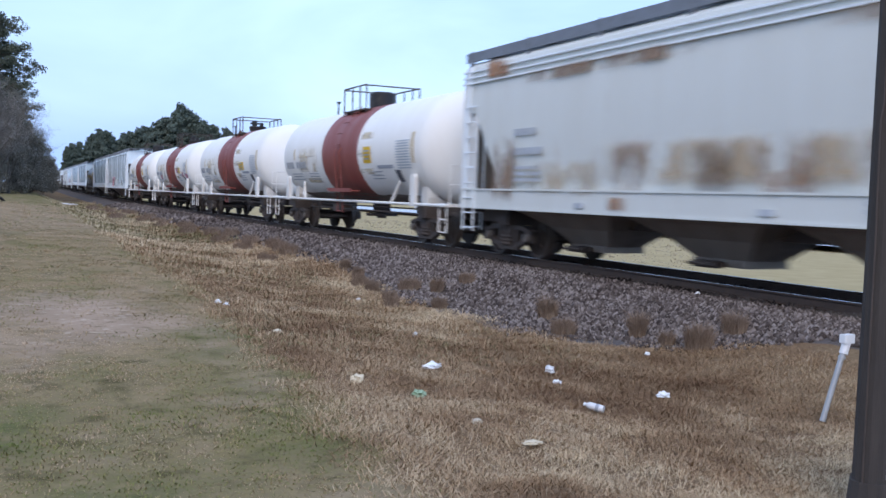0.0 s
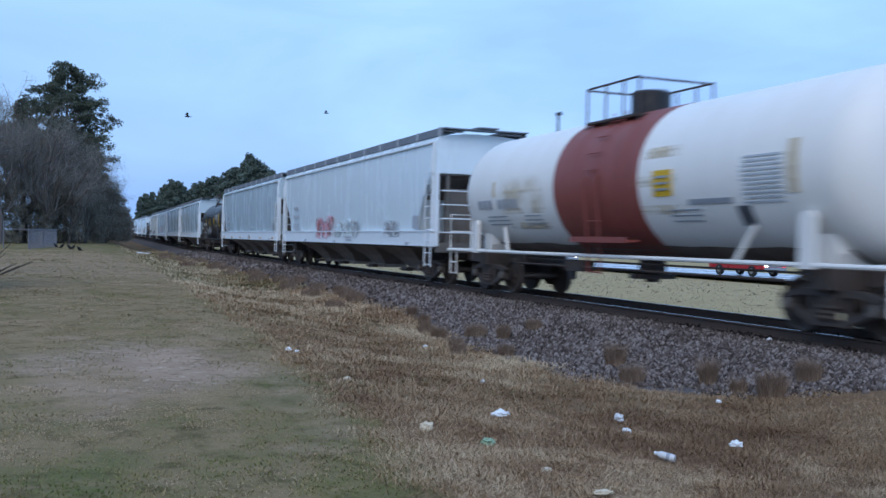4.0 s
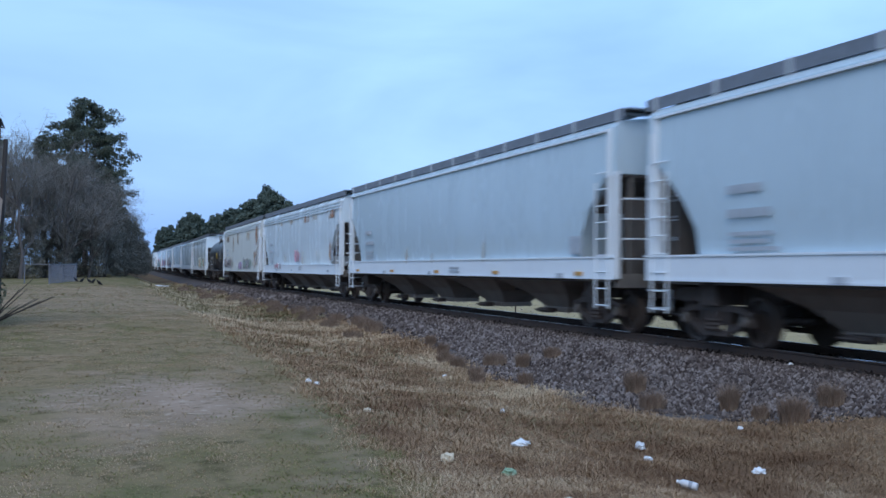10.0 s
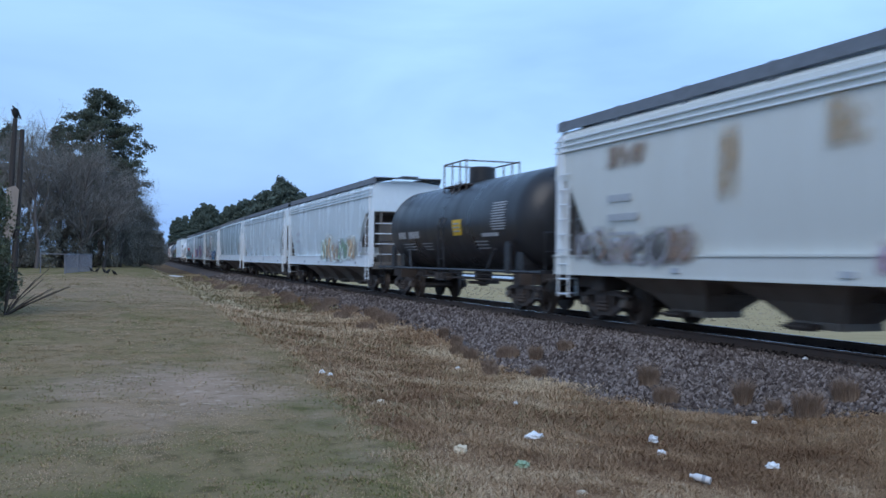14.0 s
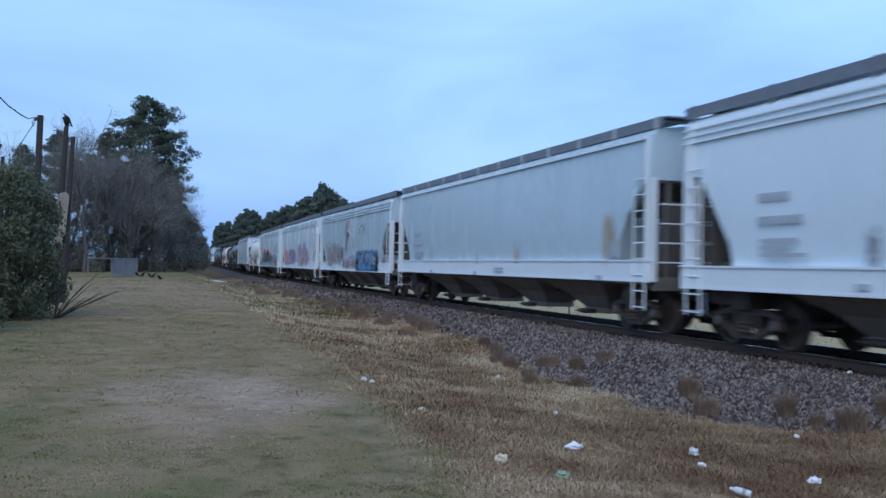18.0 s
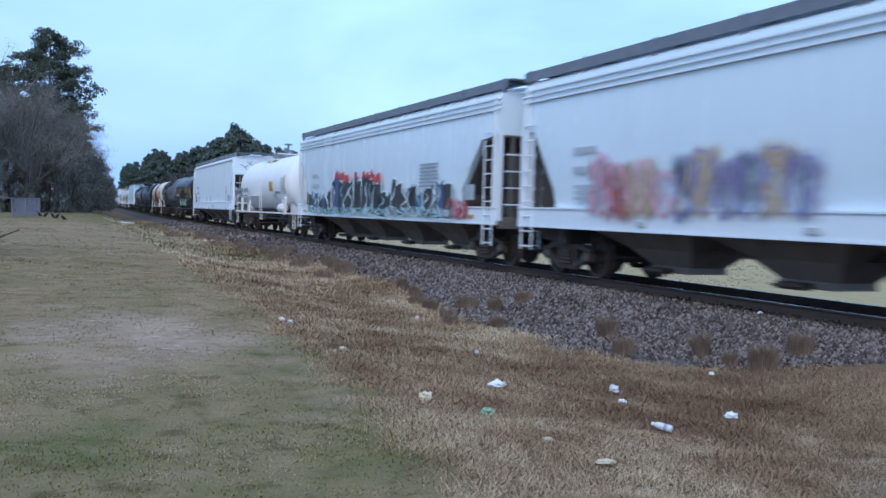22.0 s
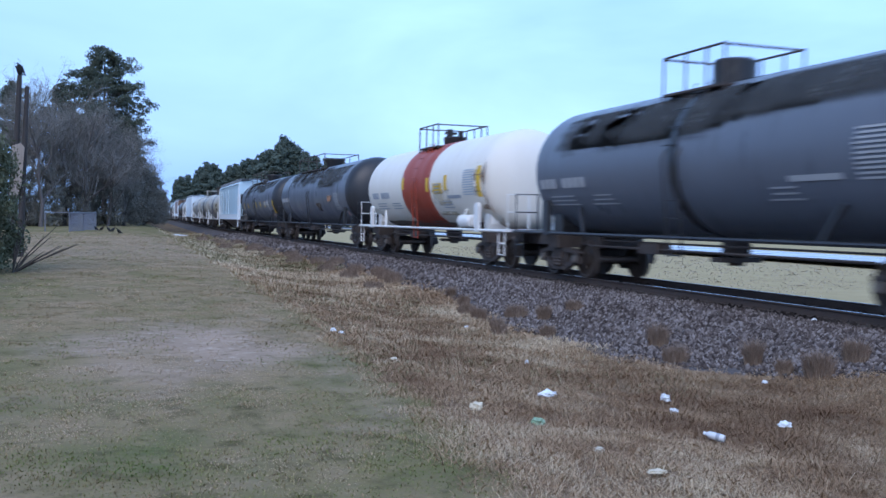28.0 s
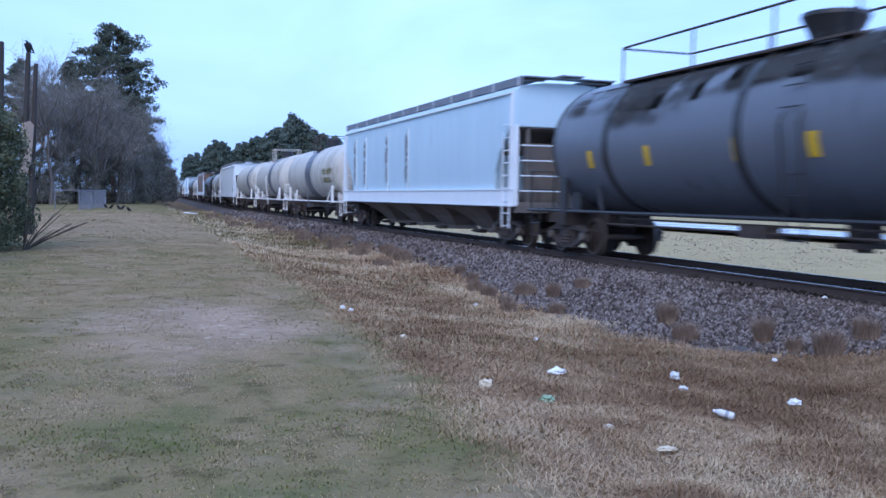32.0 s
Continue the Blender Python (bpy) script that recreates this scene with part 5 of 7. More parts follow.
def tank(s0, s1, label, **kw):
    marks = kw.pop("marks", {})
    car, half, zc = make_tank(label, STRETCH * (s1 - s0), **kw)
    r = kw.get("radius", 1.6)
    if marks is not None:
        tank_marks(car, r + (0.0), zc, half, **marks)
    place(car, s0, s1)
    return car, half, zc, r


TANK_CREAM = paint("cream_white_tank_paint", (0.80, 0.75, 0.66), (0.72, 0.65, 0.55), (0.45, 0.34, 0.25), 0.62)
DULL_STRIP = material("faded_strip", (0.62, 0.52, 0.36), (0.5, 0.42, 0.3), rough=0.6)
PLACARD = material("placard_red_white", (0.62, 0.42, 0.44), (0.7, 0.6, 0.6), rough=0.5)
PLASTIC_GREY = material("pale_grey_casting", (0.45, 0.45, 0.44), (0.32, 0.32, 0.31), rough=0.6)

# ---- the train, car by car, from the first one seen to the last ----
def red_band_tank(s0, s1, dome, label):
    car, half, zc, r = tank(s0, s1, label, band=OXIDE, band_width=3.45, dome=dome, marks=dict(label=(-2.55, 2.55, 0.6, 0.5) if dome == "drum" else (-3.2, 2.45, 0.85, 0.36), strips=((-6.0, 2.67, 0.2, 0.85), (5.0, 2.75, 0.12, 0.4)), strip_mat=DULL_STRIP))
    part("side_step", Shape().box(-1.74, -1.44, -1.6, 0.65, 1.42, 1.47).box(-1.745, -1.72, -1.6, 0.65, 1.40, 1.52), OXIDE, car, "oxide-red side step")
    on_shell(car, r, zc, -4.75, 1.9, 0.34, 0.34, INK_BLACK, "stencil_square")
    on_shell(car, r, zc, -2.35, 2.6, 1.5, 2.3, STAIN["cream"], "stain")
    on_shell(car, r, zc, 3.4, 2.2, 2.6, 1.8, STAIN["cream"], "stain")
    part("vent_stick", Shape().tube([(-0.2, 4.1, 2 * r + 1.05), (-0.2, 4.1, 2 * r + 1.55)], 0.03, 6).box(-0.25, -0.15, 4.0, 4.16, 2 * r + 1.50, 2 * r + 1.58), DOME_BLACK, car)
    return car


c, lb = hopper(-1.2, 21.05, "weathered white covered hopper car with large rust patches", "round", WHITE_RUST, bay_shift=0.8)
for y, z, w, h, k in ((3.9, 2.0, 1.4, 1.1, "rust"), (1.8, 1.95, 1.1, 0.9, "brown"), (0.3, 1.95, 1.4, 1.0, "rust"), (-2.0, 2.0, 2.0, 1.0, "rust"), (-4.6, 2.0, 2.2, 1.1, "rust"), (-7.2, 2.0, 1.8, 1.0, "brown"),
                      (1.0, 2.05, 9.0, 0.9, "tan"), (-5.5, 2.2, 7.0, 1.6, "tan"), (6.2, 1.8, 3.0, 0.8, "tan"), (8.6, 2.0, 1.2, 1.6, "brown"), (5.0, 3.95, 6.0, 0.3, "brown"), (-4.0, 3.95, 8.0, 0.3, "brown"), (4.3, 1.30, 0.7, 0.3, "rust"), (9.0, 4.3, 1.2, 0.5, "rust")):
    stain(c, y, z, w, h, k, -1.618 - (0.02 if z < 1.5 else 0))
red_band_tank(21.05, 37.45, "drum", "white tank car with red centre band and drum manway")
red_band_tank(37.45, 53.85, "valves", "white tank car with red centre band and top valves")
c = red_band_tank(53.85, 70.3, "valves", "white tank car with red centre band and pink tags")
for y, z, w in ((-2.6, 2.45, 0.9), (-4.4, 2.2, 1.1), (-5.6, 2.1, 1.2), (4.3, 2.1, 1.0)):
    on_shell(c, 1.603, 2.70, y, z, w, 0.42, STAIN["pink"], "faded_tag")
red_band_tank(70.3, 87.3, "drum", "white tank car with red centre band and yellow label")
c, lb = hopper(87.3, 110.0, "white covered hopper car with red and grey tags", "flat", WHITE_C)
graffiti(c, 0.9, 3.6, 1.35, 2.4, [SPRAY["red"], SPRAY["pink"]], 3, 2, SPRAY["pink"])
graffiti(c, -2.7, 0.5, 1.4, 2.2, [SPRAY["pale"], SPRAY["grey"]], 4, 3, SPRAY["pale"])
graffiti(c, -7.6, -6.2, 1.4, 2.0, [SPRAY["grey"]], 6, 1, SPRAY["pale"])
c, lb = hopper(110.0, 132.5, "clean white covered hopper car with amber reflectors", "flat", WHITE_B, amber=6)
bars([1.8], -1.0, 1.92, 0.07, 0.12, INK_SOFT, c, -1.6)


def black_tank(s0, s1, label, **kw):
    kw.setdefault("paint_mat", TANK_BLACK)
    marks = dict(ink=PALE_INK)
    marks.update(kw.pop("marks", {}))
    return tank(s0, s1, label, frame_mat=TANK_BLACK, marks=marks, **kw)


c, half, zc, r = black_tank(132.5, 147.5, "short black tank car with white stencils and yellow reflectors", dome="valves", radius=1.54, paint_mat=TANK_BLACK, reach=(-1.5, 0.45), manway_y=-0.5,
                            marks=dict(label=(0.8, 2.4, 1.0, 0.34), strips=((2.65, 2.46, 0.22, 0.55), (-0.1, 2.5, 0.22, 0.5), (-2.65, 2.55, 0.25, 0.52), (-5.65, 2.58, 0.28, 0.95)), data=(-4.9, 2.75), marks=(4.6, 2.32)))
graffiti(c, -0.7, 1.4, 1.5, 2.05, [SPRAY["pale"], SPRAY["grey"]], 31, 3, SPRAY["grey"], side=-1.50)
for j in range(3):
    on_shell(c, r, zc, -3.95, 3.0 - 0.14 * j, 0.75, 0.09, PALE_INK, "stencil_line")
part("brake_valve", Shape().lathe([(0.0, 1.12), (0.17, 1.12), (0.19, 1.3), (0.19, 1.45), (0.1, 1.6), (0.0, 1.62)], "z", (-1.35, -5.0, 0), 12), PLASTIC_GREY, c, "pale grey brake valve")
c, lb = hopper(147.5, 169.6, "plain white covered hopper car with clean sides", "flat", WHITE_B)
stain(c, -9.4, 2.1, 0.5, 1.1, "tan")
c, lb = hopper(169.6, 192.0, "white covered hopper car with plain sides", "flat", WHITE_B, amber=5)
for y in (3.0, 0.4, -3.8):
    stain(c, y, 1.9, 0.3, 0.7, "tan")
c, lb = hopper(192.0, 213.5, "white ribbed covered hopper car with a pink tag", "round", WHITE_C)
graffiti(c, -1.3, -0.1, 1.65, 2.3, [SPRAY["pink"]], 5, 2, SPRAY["pink"])
graffiti(c, 3.8, 5.8, 1.3, 1.7, [SPRAY["pink"], SPRAY["pink"]], 7, 3, SPRAY["pale"], side=-1.645)
for y, z, w, h in ((0.8, 3.9, 1.2, 0.3), (-3.2, 3.88, 1.6, 0.4), (-8.4, 3.88, 1.8, 0.5), (-5.0, 3.9, 1.2, 0.3), (4.0, 3.9, 1.4, 0.25), (-8.3, 2.1, 0.5, 1.3), (-2.2, 1.9, 0.35, 0.8), (-5.6, 1.9, 0.35, 0.7), (2.6, 1.9, 0.3, 0.6)):
    stain(c, y, z, w, h, "rust" if w > 1.5 or h > 1 else "tan")
c, lb = hopper(213.5, 234.9, "weathered grey-white hopper car with rust and graffiti", "round", WHITE_RUST, bay_shift=0.7)
graffiti(c, -6.4, -2.6, 1.25, 2.1, [SPRAY["grey"], SPRAY["green"], SPRAY["grey"], SPRAY["black"]], 8, 4, SPRAY["grey"], side=-1.645)
graffiti(c, -1.9, -0.1, 1.2, 1.85, [SPRAY["pink"], SPRAY["purple"]], 10, 2, SPRAY["purple"], side=-1.645)
graffiti(c, 4.5, 9.0, 1.35, 2.2, [SPRAY["grey"], SPRAY["black"], SPRAY["brown"]], 9, 4, SPRAY["grey"], side=-1.645)
for y, z, w, h, k in ((-8.9, 3.55, 1.3, 1.5, "rust"), (-8.1, 1.95, 1.0, 1.4, "rust"), (-9.3, 2.6, 0.6, 2.4, "rust"), (0.6, 3.6, 1.2, 1.0, "tan"), (3.5, 3.2, 0.8, 1.6, "tan"), (-5.0, 3.6, 2.0, 0.8, "tan"), (7.0, 3.7, 2.0, 0.6, "brown")):
    stain(c, y, z, w, h, k)
c, half, zc, r = black_tank(234.9, 250.2, "short black tank car with a yellow label", dome="drum", radius=1.49, marks=dict(label=(-1.3, 2.45, 0.75, 0.5), strips=(), marks=(4.8, 2.3), data=(-4.6, 2.7)))
c, lb = hopper(250.2, 270.0, "white covered hopper car with orange and green graffiti", "round", WHITE_C)
graffiti(c, -6.9, -0.2, 1.25, 2.5, [SPRAY["green"], SPRAY["orange"], SPRAY["orange"], SPRAY["grey"]], 11, 4, SPRAY["pale"], side=-1.645)
c, lb = hopper(270.0, 291.6, "white ribbed covered hopper car with clean sides", "round", WHITE_C)
for y in (5.0, 2.2, -0.4, -3.5, -6.0):
    stain(c, y, 1.85, 0.35, 0.8, "grey")
c, lb = hopper(291.6, 314.1, "grey-white covered hopper car with a plain side", "flat", WHITE_B)
for y in (6.0, 3.3, 0.5, -3.0):
    stain(c, y, 1.9, 0.35, 0.75, "tan")
stain(c, -8.9, 2.2, 0.8, 1.4, "tan")
c, lb = hopper(314.1, 334.1, "white ribbed hopper car with blue and brown graffiti", "round", WHITE_B)
graffiti(c, 1.8, 6.6, 1.35, 2.75, [SPRAY["grey"], SPRAY["brown"], SPRAY["grey"], SPRAY["brown"]], 13, 4, SPRAY["grey"], side=-1.645)
graffiti(c, -2.2, 1.5, 1.25, 1.95, [SPRAY["purple"], SPRAY["grey"], SPRAY["brown"]], 14, 4, SPRAY["grey"], side=-1.645)
for y_, z_, w_, h_, k_ in ((-4.6, 1.38, 5.4, 0.5, "sky"), (-4.6, 1.85, 5.2, 0.75, "sky"), (-3.6, 1.75, 2.6, 0.6, "blue"), (-5.9, 1.7, 1.8, 0.6, "teal")):
    for x_ in (-1.646, -1.648, -1.650):
        part("graffiti_fill", Shape().box(x_, x_ + 0.0004, y_ - w_ / 2, y_ + w_ / 2, z_ - h_ / 2, z_ + h_ / 2), FILL["spray_" + k_], c)
graffiti(c, -6.7, -2.4, 1.45, 2.1, [SPRAY["blue"], SPRAY["grey"]], 15, 4, SPRAY["grey"], side=-1.652)
for pts in ([(1.0, 3.2), (0.5, 3.85), (0.0, 3.95), (-0.4, 3.6)], [(0.3, 3.9), (0.1, 3.3), (0.9, 2.3)], [(0.1, 3.3), (-0.9, 2.9), (-1.0, 2.35)], [(0.2, 3.3), (0.8, 3.0), (1.0, 2.2)]):
    part("sprayed_line", Shape().tube([(-1.61, y, z) for y, z in pts], 0.045, 5), SPRAY["grey"], c)
graffiti(c, -3.8, -2.6, 3.1, 3.6, [SPRAY["grey"]], 16, 1, SPRAY["pale"])
c, lb = hopper(334.1, 355.4, "white ribbed hopper car with purple and orange graffiti", "round", WHITE_C)
graffiti(c, -6.1, -1.1, 1.25, 2.8, [SPRAY["orange"], SPRAY["purple"], SPRAY["orange"], SPRAY["pink"]], 17, 5, SPRAY["purple"], side=-1.645)
graffiti(c, 0.5, 4.0, 1.3, 2.65, [SPRAY["navy"], SPRAY["orange"], SPRAY["purple"]], 18, 4, SPRAY["purple"], side=-1.645)
graffiti(c, 4.0, 6.9, 1.3, 2.6, [SPRAY["pink"], SPRAY["red"], SPRAY["orange"]], 19, 3, SPRAY["pink"], side=-1.645)
stain(c, -7.0, 2.0, 0.4, 1.0, "tan")
part("air_tank", Shape().lathe([(0.0, -0.62), (0.15, -0.60), (0.22, -0.5), (0.22, 0.5), (0.15, 0.60), (0.0, 0.62)], "y", (-1.15, -lb + 1.15, 2.0), 14), WHITE_A, c, "white brake air tank", True)
c, lb = hopper(355.4, 377.1, "white ribbed hopper car covered in black and teal graffiti", "round", WHITE_C, amber=6)
block_tag(c, 4.9, 8.2, 1.22, 2.15, 20)
block_tag(c, -1.4, 4.6, 1.22, 2.62, 21, "red")
block_tag(c, -7.4, -1.3, 1.22, 2.30, 22)
graffiti(c, -8.7, -7.2, 1.2, 1.75, [SPRAY["red"], SPRAY["pink"]], 24, 2, SPRAY["red"], side=-1.648)
graffiti(c, -7.4, 8.2, 1.2, 1.5, [SPRAY["teal"], SPRAY["pale"]], 23, 9, SPRAY["teal"], side=-1.660)
bars([1.35] * 7, -4.95, 2.83, 0.05, 0.11, INK, c, -1.60)
c, half, zc, r = tank(377.1, 393.2, "cream-white tank car with white railings and yellow label", paint_mat=TANK_COOL, dome="valves", rail_mat=TANK_WHITE, rails=False, air=True, reach=(-1.0, 1.9), radius=1.54, marks=dict(label=(-2.5, 2.5, 0.85, 0.52), marks=(6.2, 2.4), strips=((-5.7, 2.58, 0.18, 0.85),)))
zt = zc + r
for y0, y1, x0, x1, h in ((1.2, 1.75, -0.55, 0.25, 0.24), (0.35, 0.75, -0.6, -0.1, 0.30), (-1.0, -0.45, -0.5, 0.3, 0.16)):
    part("valve_box", Shape().box(x0, x1, y0, y1, zt - 0.16, zt + h, 0.04), GRATE, c)
part("vent_pipe", Shape().tube([(-0.1, -0.15, zt - 0.1), (-0.1, -0.15, zt + 0.72)], 0.06, 8).box(-0.28, 0.08, -0.33, 0.03, zt + 0.68, zt + 0.76, 0.03), GRATE, c)
for y in (-1.4, 1.9):
    part("grab_rail", Shape().tube([(-0.95, y, zt - 0.4), (-0.95, y, zt + 0.12), (0.6, y, zt + 0.12)], 0.025, 6), TANK_WHITE, c)
part("side_walk", Shape().box(-1.66, -1.48, 0.6, 2.9, 2.02, 2.06).tube([(-1.66, 0.6, 2.04), (-1.66, 2.9, 2.04)], 0.03, 6), TANK_WHITE, c)
c, lb = hopper(393.2, 414.3, "white covered hopper car with a scribbled upper end", "flat", WHITE_A, bay_shift=0.7)
for y, z, h in ((-7.55, 2.2, 1.2), (-4.45, 1.95, 0.6), (-0.35, 1.95, 0.55), (1.75, 1.9, 0.5), (5.8, 1.95, 0.5)):
    stain(c, y, z, 0.36, h, "tan")
for x0, z0, x1, z1 in ((-0.9, 3.9, -0.4, 4.3), (-0.7, 4.3, -0.2, 3.8), (-0.1, 4.2, 0.3, 3.7), (0.2, 4.3, 0.7, 3.9), (-1.1, 4.1, -0.7, 3.75), (0.5, 3.7, 0.9, 4.2)):
    part("sprayed_line", Shape().tube([(x0, -lb - 0.01, z0), ((x0 + x1) / 2 + 0.1, -lb - 0.01, (z0 + z1) / 2), (x1, -lb - 0.01, z1)], 0.03, 5), SPRAY["grey"], c)
c, half, zc, r = black_tank(414.3, 432.2, "black tank car with yellow reflectors and green tag", dome="drum", reach=(-1.5, 1.0),
                            marks=dict(label=None, strips=((6.3, 2.85, 0.22, 0.5), (2.6, 2.7, 0.22, 0.5), (0.55, 2.7, 0.22, 0.5), (-2.8, 2.7, 0.24, 0.5), (-4.4, 2.75, 0.24, 0.5), (-7.2, 2.5, 0.34, 0.95)), marks=(5.2, 2.35), data=(-6.1, 2.45)))
graffiti(c, -3.4, 1.9, 1.3, 1.95, [SPRAY["green"], SPRAY["pale"]], 33, 5, SPRAY["green"], side=-1.53)
c, half, zc, r = black_tank(432.2, 448.2, "dull grey-black tank car with a tall top railing", dome="drum", paint_mat=TANK_GREY, marks=dict(label=None, strips=()), rings=((0.0, 0.25, TANK_BLACK),))
sooty(c, 1.6, zc, half, 3)
c, half, zc, r = tank(448.2, 464.6, "white tank car with an orange-red centre band", paint_mat=TANK_CREAM, air=True, band=BRICK_RED, band_width=3.2, radius=1.57, dome="valves", frame_mat=TANK_WHITE,
                      marks=dict(label=(-2.4, 2.48, 0.85, 0.34), strips=((-1.35, 2.63, 0.28, 0.5), (1.5, 2.75, 0.28, 0.45), (-3.2, 2.65, 0.22, 0.5), (-6.15, 2.6, 0.3, 0.95)), marks=(5.6, 2.35), data=(-5.3, 2.6)))
on_shell(c, r, zc, -6.2, 2.3, 1.3, 2.0, STAIN["brown"], "stain")
on_shell(c, r, zc, -2.6, 2.0, 2.2, 1.6, STAIN["cream"], "stain")
c, half, zc, r = black_tank(464.6, 485.9, "long faded black tank car with a funnel-shaped manway", dome="funnel", paint_mat=TANK_GREY, radius=1.62, reach=(-1.2, 6.1), manway_y=0.5, truck_in=1.8, dark_heads=True,
                            marks=dict(label=None, strips=(), marks=(8.3, 2.5), data=(-6.8, 2.25), lines=False), rings=((6.3, 0.12, TANK_BLACK),))
sooty(c, 1.62, zc, half, 5)
stain(c, -5.4, 2.4, 1.2, 0.4, "rust", -1.63)
on_shell(c, r, zc, -2.4, 2.0, 1.0, 0.42, TANK_BLACK, "patch")
on_shell(c, r, zc, -8.2, 1.6, 0.38, 0.36, PLACARD, "placard")
c, half, zc, r = black_tank(485.9, 507.3, "long faded black tank car with rings and amber reflectors", dome="funnel", paint_mat=TANK_GREY, radius=1.62, reach=(-0.7, 6.7), manway_y=0.9, truck_in=1.8, dark_heads=True, rings=((1.48, 0.2, TANK_BLACK), (6.3, 0.22, TANK_BLACK)),
                            marks=dict(label=None, strips=((1.5, 2.35, 0.24, 0.42), (-0.47, 2.35, 0.24, 0.42), (-2.74, 2.35, 0.24, 0.42), (-4.98, 2.35, 0.26, 0.45), (-8.94, 2.15, 0.28, 0.9), (4.54, 2.35, 0.2, 0.42), (7.04, 2.35, 0.2, 0.4)), marks=(-4.8, 2.4), data=(-6.6, 2.25), lines=False))
sooty(c, 1.62, zc, half, 8)
on_shell(c, r, zc, -7.5, 1.5, 0.38, 0.36, PLACARD, "placard")
c, lb = hopper(507.3, 528.9, "pale blue-white covered hopper car with streaked sides", "flat", BLUE_WHITE, marks=False)
for y in (8.0, 6.2, 2.6, -0.2):
    part("panel_seam", Shape().box(-1.575, -1.54, y - 0.06, y + 0.06, 1.6, 4.05), WHITE_C, c)
    stain(c, y + 0.2, 2.9, 0.5, 2.4, "grey", -1.578)
c, half, zc, r = tank(528.9, 546.5, "stained white tank car with a dark centre band", paint_mat=TANK_STAINED, band=TANK_GREY, band_width=1.7, dome="drum", marks=None)
on_shell(c, 1.603, zc, -5.6, 2.2, 3.6, 2.2, STAIN["olive"], "stain")
c, half, zc, r = tank(546.5, 563.0, "stained white tank car with a sooty red top", paint_mat=TANK_STAINED, rings=((-1.5, 1.3, TANK_GREY),), dome="drum", rail_mat=TANK_STAINED, marks=None)
drips(c, 1.6, zc, half, STAIN["maroon"], 0.6, 12, "stain")
tank(563.0, 580.0, "stained white tank car with one dark band", paint_mat=TANK_STAINED, rings=((-4.0, 1.2, TANK_GREY),), dome=None, marks=None)
hopper(580.0, 600.0, "white covered hopper car among tank cars", "flat", WHITE_A)
tank(600.0, 616.0, "white tank car with one dark band", paint_mat=TANK_STAINED, rings=((-4.0, 1.2, TANK_GREY),), dome="drum", marks=None)
black_tank(616.0, 633.0, "plain black tank car behind white ones", dome="drum", marks=dict(label=None, strips=()))
c, lb = hopper(633.0, 652.0, "rusty brown covered hopper car far back", "flat", paint("brown_car_paint", (0.24, 0.15, 0.11), (0.18, 0.11, 0.08), (0.12, 0.08, 0.06)), marks=False)
for i in range(12):
    s0 = 652.0 + i * 18.0
    if i % 3 == 0:
        tank(s0, s0 + 18, "white tank car far down the train", paint_mat=TANK_STAINED, dome=None, marks=None)
    elif i % 3 == 1:
        tank(s0, s0 + 18, "black tank car far down the train", paint_mat=TANK_BLACK, frame_mat=TANK_BLACK, dome=None, marks=None)
    else:
        hopper(s0, s0 + 18, "white covered hopper car far down the train", "flat", WHITE_B, marks=False)

for ob in [TRUCK, *TRUCK.children_recursive]:
    bpy.data.objects.remove(ob)


def wheels_turn():
    mids = {car.name: mid for car, mid in CARS}
    for axle, car in AXLES:
        mid = mids[car.name]
        place0 = axle.location.copy()
        times_near = [i / FPS for i in range(int(32 * FPS) + 1) if -14 < mid - travelled(i / FPS) < 62]
        if not times_near:
            continue

        def at(t):
            return Matrix.Translation(place0) @ Matrix.Rotation((travelled(t) / WHEEL_R) % (2 * math.pi), 4, "X")
        rows = [(t, at(t)) for t in times_near]
        if rows[0][0] > 0.01:
            rows.insert(0, (0.0, rows[0][1]))
        if rows[-1][0] < 31.99:
            rows.append((32.0, rows[-1][1]))
        walk(axle, rows)


# ---- trees ----
BARK = material("dark_bark", (0.055, 0.042, 0.034), (0.10, 0.08, 0.065), rough=0.95, scale=3, fine=25, bump=0.5, stretch=(3, 3, 0.5))
PALE_BARK = material("grey_twig_bark", (0.150, 0.138, 0.122), (0.215, 0.198, 0.176), rough=0.95, scale=4)
LIMB_BARK = material("grey_limb_bark", (0.095, 0.083, 0.078), (0.14, 0.124, 0.116), rough=0.95, scale=4)
# Distance haze is painted into both needle colours; the far ones are bluer.
NEEDLE = material("pine_needles", (0.070, 0.086, 0.066), (0.112, 0.132, 0.096), rough=0.85, scale=0.6, fine=8, spec=0.2)
HAZED_NEEDLE = material("hazed_pine_needles", (0.092, 0.122, 0.104), (0.135, 0.170, 0.142), rough=0.9, scale=0.3, fine=5, spec=0.1)
SHRUB = material("evergreen_shrub_leaves", (0.088, 0.100, 0.058), (0.150, 0.162, 0.098), rough=0.8, scale=1.2, fine=9, spec=0.25)


